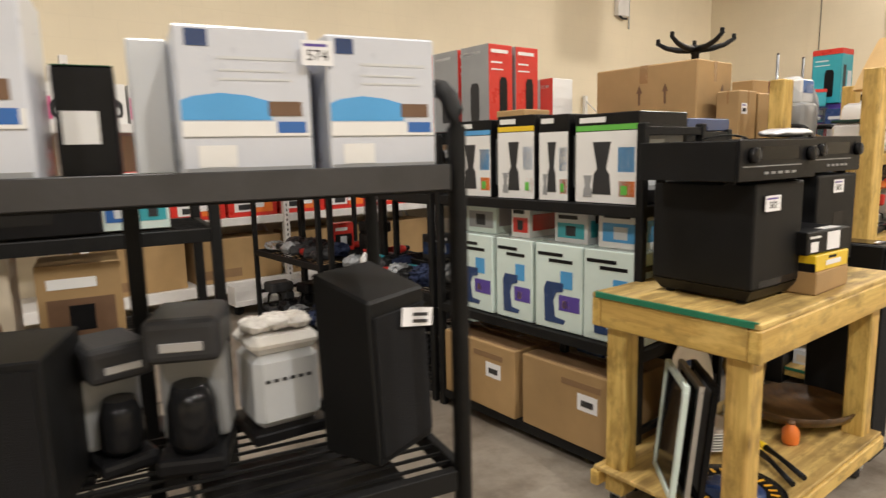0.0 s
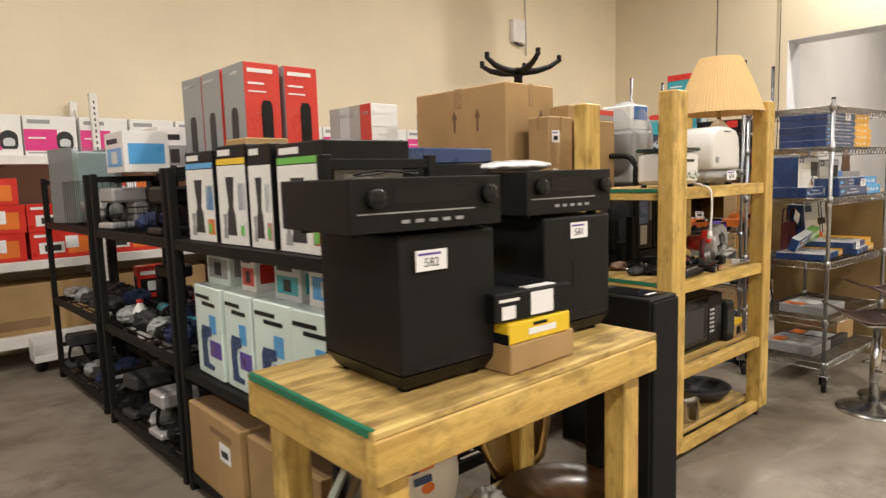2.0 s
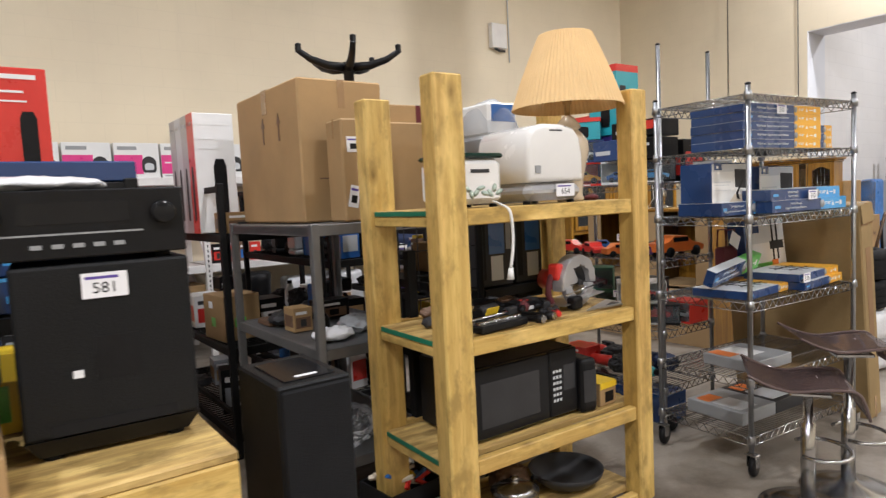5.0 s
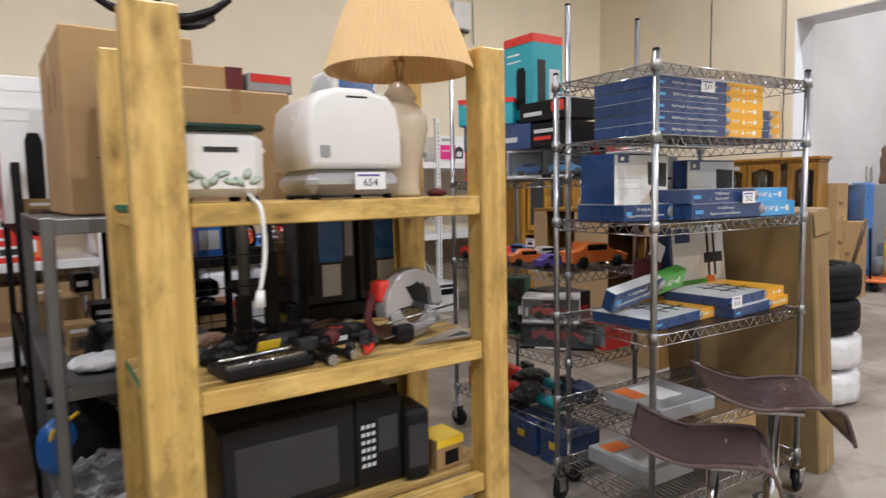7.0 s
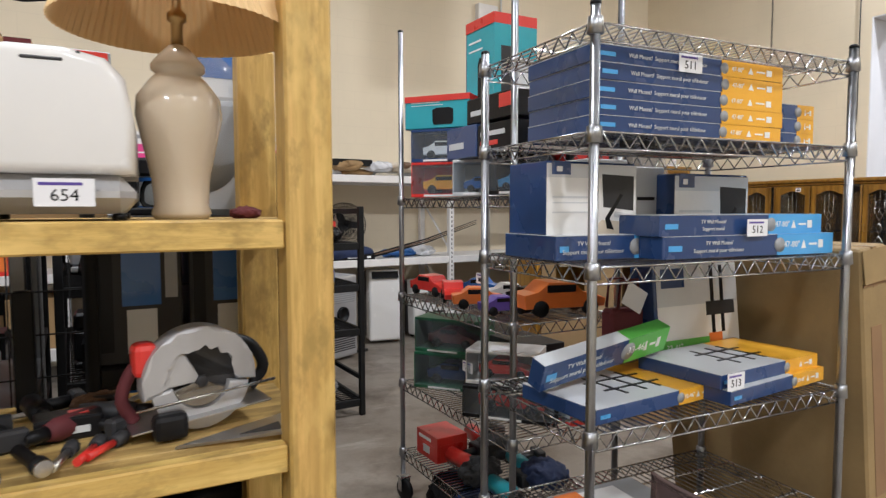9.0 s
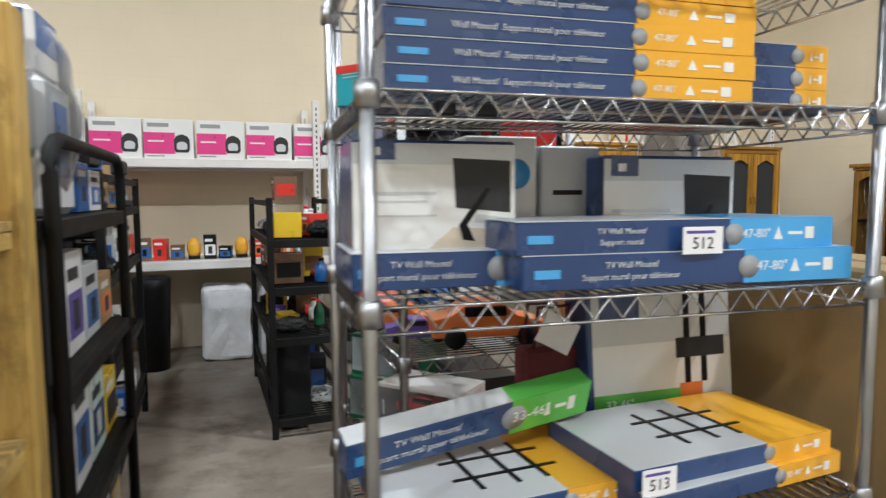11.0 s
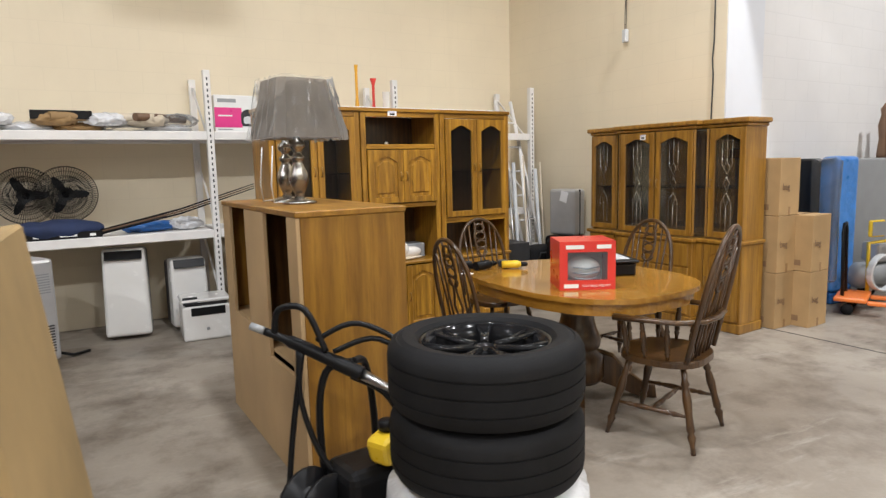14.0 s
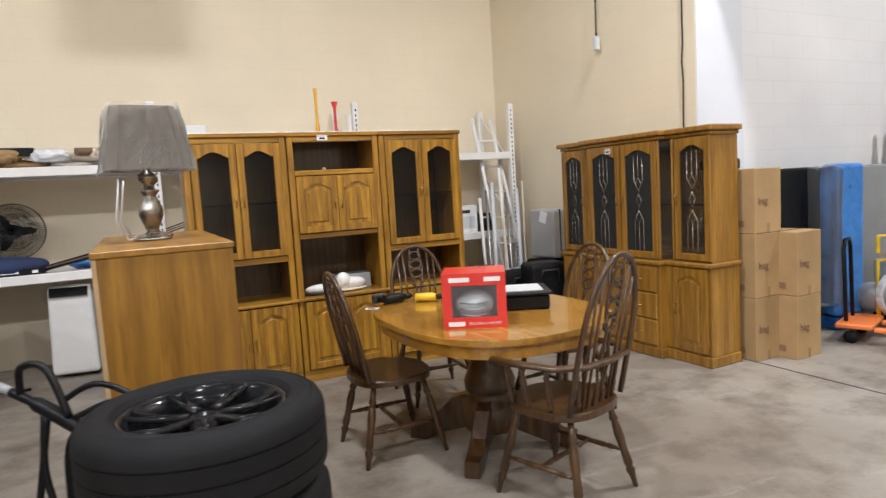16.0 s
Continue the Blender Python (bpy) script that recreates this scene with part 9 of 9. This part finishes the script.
for k in range(2):
    fg = thing("garden_statue", B(2.45 + 0.16 * k, -3.36, 1.42), "slim brown carved ornament on the panel top", "ornament", "ornaments")
    part("carving", lathe([(0.05, 0), (0.055, 0.05), (0.04, 0.2), (0.055, 0.35), (0.03, 0.45), (0.04, 0.52), (0.0, 0.58)], 14), BROWN, fg)
bw = thing("wrapped_chair", B(1.36, -3.48, 0, -10), "blue folded chair wrapped in clear plastic", "chair")
part("cushion", crumpled(box(-0.16, -0.1, 0.12, 0.16, 0.1, 1.45, 0.05, 4), 0.012, 12), BLUE_WRAP, bw)
wrap = box(-0.29, -0.115, 0.22, -0.10, 0.115, 1.43, 0.04, 3)
bmesh.ops.subdivide_edges(wrap, edges=wrap.edges[:], cuts=2, use_grid_fill=True)
part("wrapping", crumpled(wrap, 0.03, 9, 4), FILM, bw)
part("chair_foot", box(-0.15, -0.09, 0, 0.15, 0.09, 0.11, 0.01), BLUE, bw)
ht = thing("hand_truck", B(1.08, -3.72, 0, 20), "orange hand truck with black back frame", "hand truck")
part("back_frame", tube([(-0.12, 0, 0.1), (-0.12, 0.02, 0.75), (-0.07, 0.02, 0.82), (0.07, 0.02, 0.82), (0.12, 0.02, 0.75), (0.12, 0, 0.1)], 0.016, 8), BLACK, ht)
part("base_plate", box(-0.24, -0.2, 0.12, 0.24, 0.06, 0.16, 0.01), ORANGE, ht)
part("fork", box(-0.2, -0.35, 0.1, -0.12, -0.2, 0.13, 0.005), ORANGE, ht)
part("fork", box(0.12, -0.35, 0.1, 0.2, -0.2, 0.13, 0.005), ORANGE, ht)
for s in (-0.2, 0.2):
    part("wheel", moved(lathe([(0, -0.02), (0.05, -0.02), (0.05, 0.02), (0, 0.02)], 18), pose(s, -0.05, 0.05, 90, 0, 90)), RUBBER, ht)
cm = thing("air_compressor", B(1.70, -3.72, 0, -15), "grey air compressor with coiled hose and yellow frame", "compressor")
part("tank", moved(lathe([(0.0, -0.32), (0.09, -0.31), (0.13, -0.25), (0.13, 0.25), (0.09, 0.31), (0, 0.32)], 24), pose(0, 0, 0.28, 0, 90, 0)), GREY, cm)
part("pump", box(-0.12, -0.1, 0.41, 0.1, 0.1, 0.6, 0.03, 2), SILVER, cm)
for s in (-1, 1):
    part("wheel", moved(lathe([(0.03, -0.03), (0.1, -0.03), (0.11, 0.0), (0.1, 0.03), (0.03, 0.03)], 24), pose(0.12, -0.2 * s, 0.11, 90, 0, 0)), RUBBER, cm)
    part("wheel_hub", moved(lathe([(0.0, -0.032), (0.06, -0.032), (0.06, 0.032), (0, 0.032)], 20), pose(0.12, -0.2 * s, 0.11, 90, 0, 0)), WHITE, cm)
hose = []
for k in range(90):
    a = k * 0.42
    hose.append((-0.22 + 0.16 * math.cos(a), -0.2 - 0.0006 * k, 0.34 + 0.17 * math.sin(a)))
part("coiled_hose", tube(hose, 0.013, 6), GREYWHITE, cm)
part("yellow_frame", tube([(-0.3, -0.15, 0.1), (-0.32, -0.15, 0.62), (0.1, -0.15, 0.64), (0.18, -0.15, 0.95), (0.3, -0.15, 0.97)], 0.02, 8), YELLOW, cm)
part("work_lamp", box(-0.36, -0.2, 0.68, -0.18, -0.16, 0.84, 0.012), YELLOW, cm)
part("work_lamp_glass", box(-0.345, -0.205, 0.695, -0.195, -0.201, 0.825, 0), GREY, cm)

# ---- pressure washer beside the tyres ----
pw = thing("pressure_washer", pose(7.84, 2.66, 0, 0, 0, 10), "yellow and black pressure washer with hose and gun", "pressure washer")
part("motor_case", box(-0.1, -0.14, 0.06, 0.14, 0.08, 0.4, 0.04, 3), BLACK, pw)
part("yellow_shell", moved(box(-0.075, -0.05, 0, 0.06, 0.05, 0.10, 0.022, 2), pose(0.08, -0.12, 0.43, 0, -14, 20)), YELLOW, pw)
part("filler_cap", lathe([(0.03, 0.53), (0.03, 0.56), (0.022, 0.566), (0, 0.566)], 16, (0.06, -0.12)), BLACK, pw)
part("hose_drum", moved(lathe([(0.0, -0.06), (0.13, -0.06), (0.13, -0.045), (0.07, -0.04), (0.07, 0.04), (0.13, 0.045), (0.13, 0.06), (0, 0.06)], 28), pose(-0.17, 0.0, 0.26, 90, 0, 20)), BLACK, pw)
part("frame_tube", tube(bend([(0.12, 0.06, 0.05), (0.12, 0.08, 0.5), (0.08, 0.06, 0.72), (0.0, 0.0, 0.76)]), 0.014, 8), BLACK, pw)
part("frame_tube", tube(bend([(-0.08, 0.06, 0.05), (-0.10, 0.09, 0.5), (-0.08, 0.06, 0.72), (0.0, 0.0, 0.76)]), 0.014, 8), BLACK, pw)
for s in (-0.16, 0.10):
    part("wheel", moved(lathe([(0, -0.025), (0.11, -0.025), (0.12, 0.0), (0.11, 0.025), (0, 0.025)], 24), pose(-0.02, s, 0.12, 90, 0, 0)), BLACK, pw)
part("spray_gun", tube(bend([(-0.235, 0.225, 0.865), (-0.15, 0.14, 0.82), (-0.06, 0.04, 0.765), (0.02, -0.03, 0.715)]), [0.015] * 5 + [0.024] * 8 + [0.028] * 6, 10), BLACK, pw)
part("gun_tip", tube([(-0.275, 0.262, 0.885), (-0.238, 0.227, 0.867)], 0.015, 10), GREY, pw)
part("gun_guard", tube(bend([(-0.21, 0.2, 0.86), (-0.2, 0.17, 0.95), (-0.13, 0.1, 0.95), (-0.08, 0.05, 0.80)]), 0.012, 8), BLACK, pw)
part("lance", tube([(0.02, -0.03, 0.715), (0.14, -0.13, 0.63), (0.24, -0.22, 0.56)], [0.02, 0.009, 0.008], 8), ALU, pw)
part("hose", tube(bend([(-0.15, 0.13, 0.8), (-0.16, 0.1, 0.6), (-0.1, 0.02, 0.38), (0.02, -0.08, 0.3), (0.15, -0.12, 0.4), (0.1, -0.08, 0.62), (0.0, 0.02, 0.7)]), 0.011, 8), BLACK, pw)
part("hose", tube(bend([(-0.14, 0.12, 0.8), (-0.2, 0.12, 0.45), (-0.24, 0.06, 0.2), (-0.2, -0.05, 0.03)]), 0.011, 8), BLACK, pw)
part("hose", tube(bend([(-0.1, 0.08, 0.84), (0.02, -0.02, 0.9), (0.18, -0.14, 0.78), (0.27, -0.2, 0.55), (0.2, -0.16, 0.25)]), 0.010, 8), BLACK, pw)
part("hose", tube(bend([(-0.06, 0.03, 0.80), (0.08, -0.06, 0.84), (0.22, -0.16, 0.68), (0.26, -0.18, 0.42), (0.16, -0.12, 0.2)]), 0.010, 8), BLACK, pw)
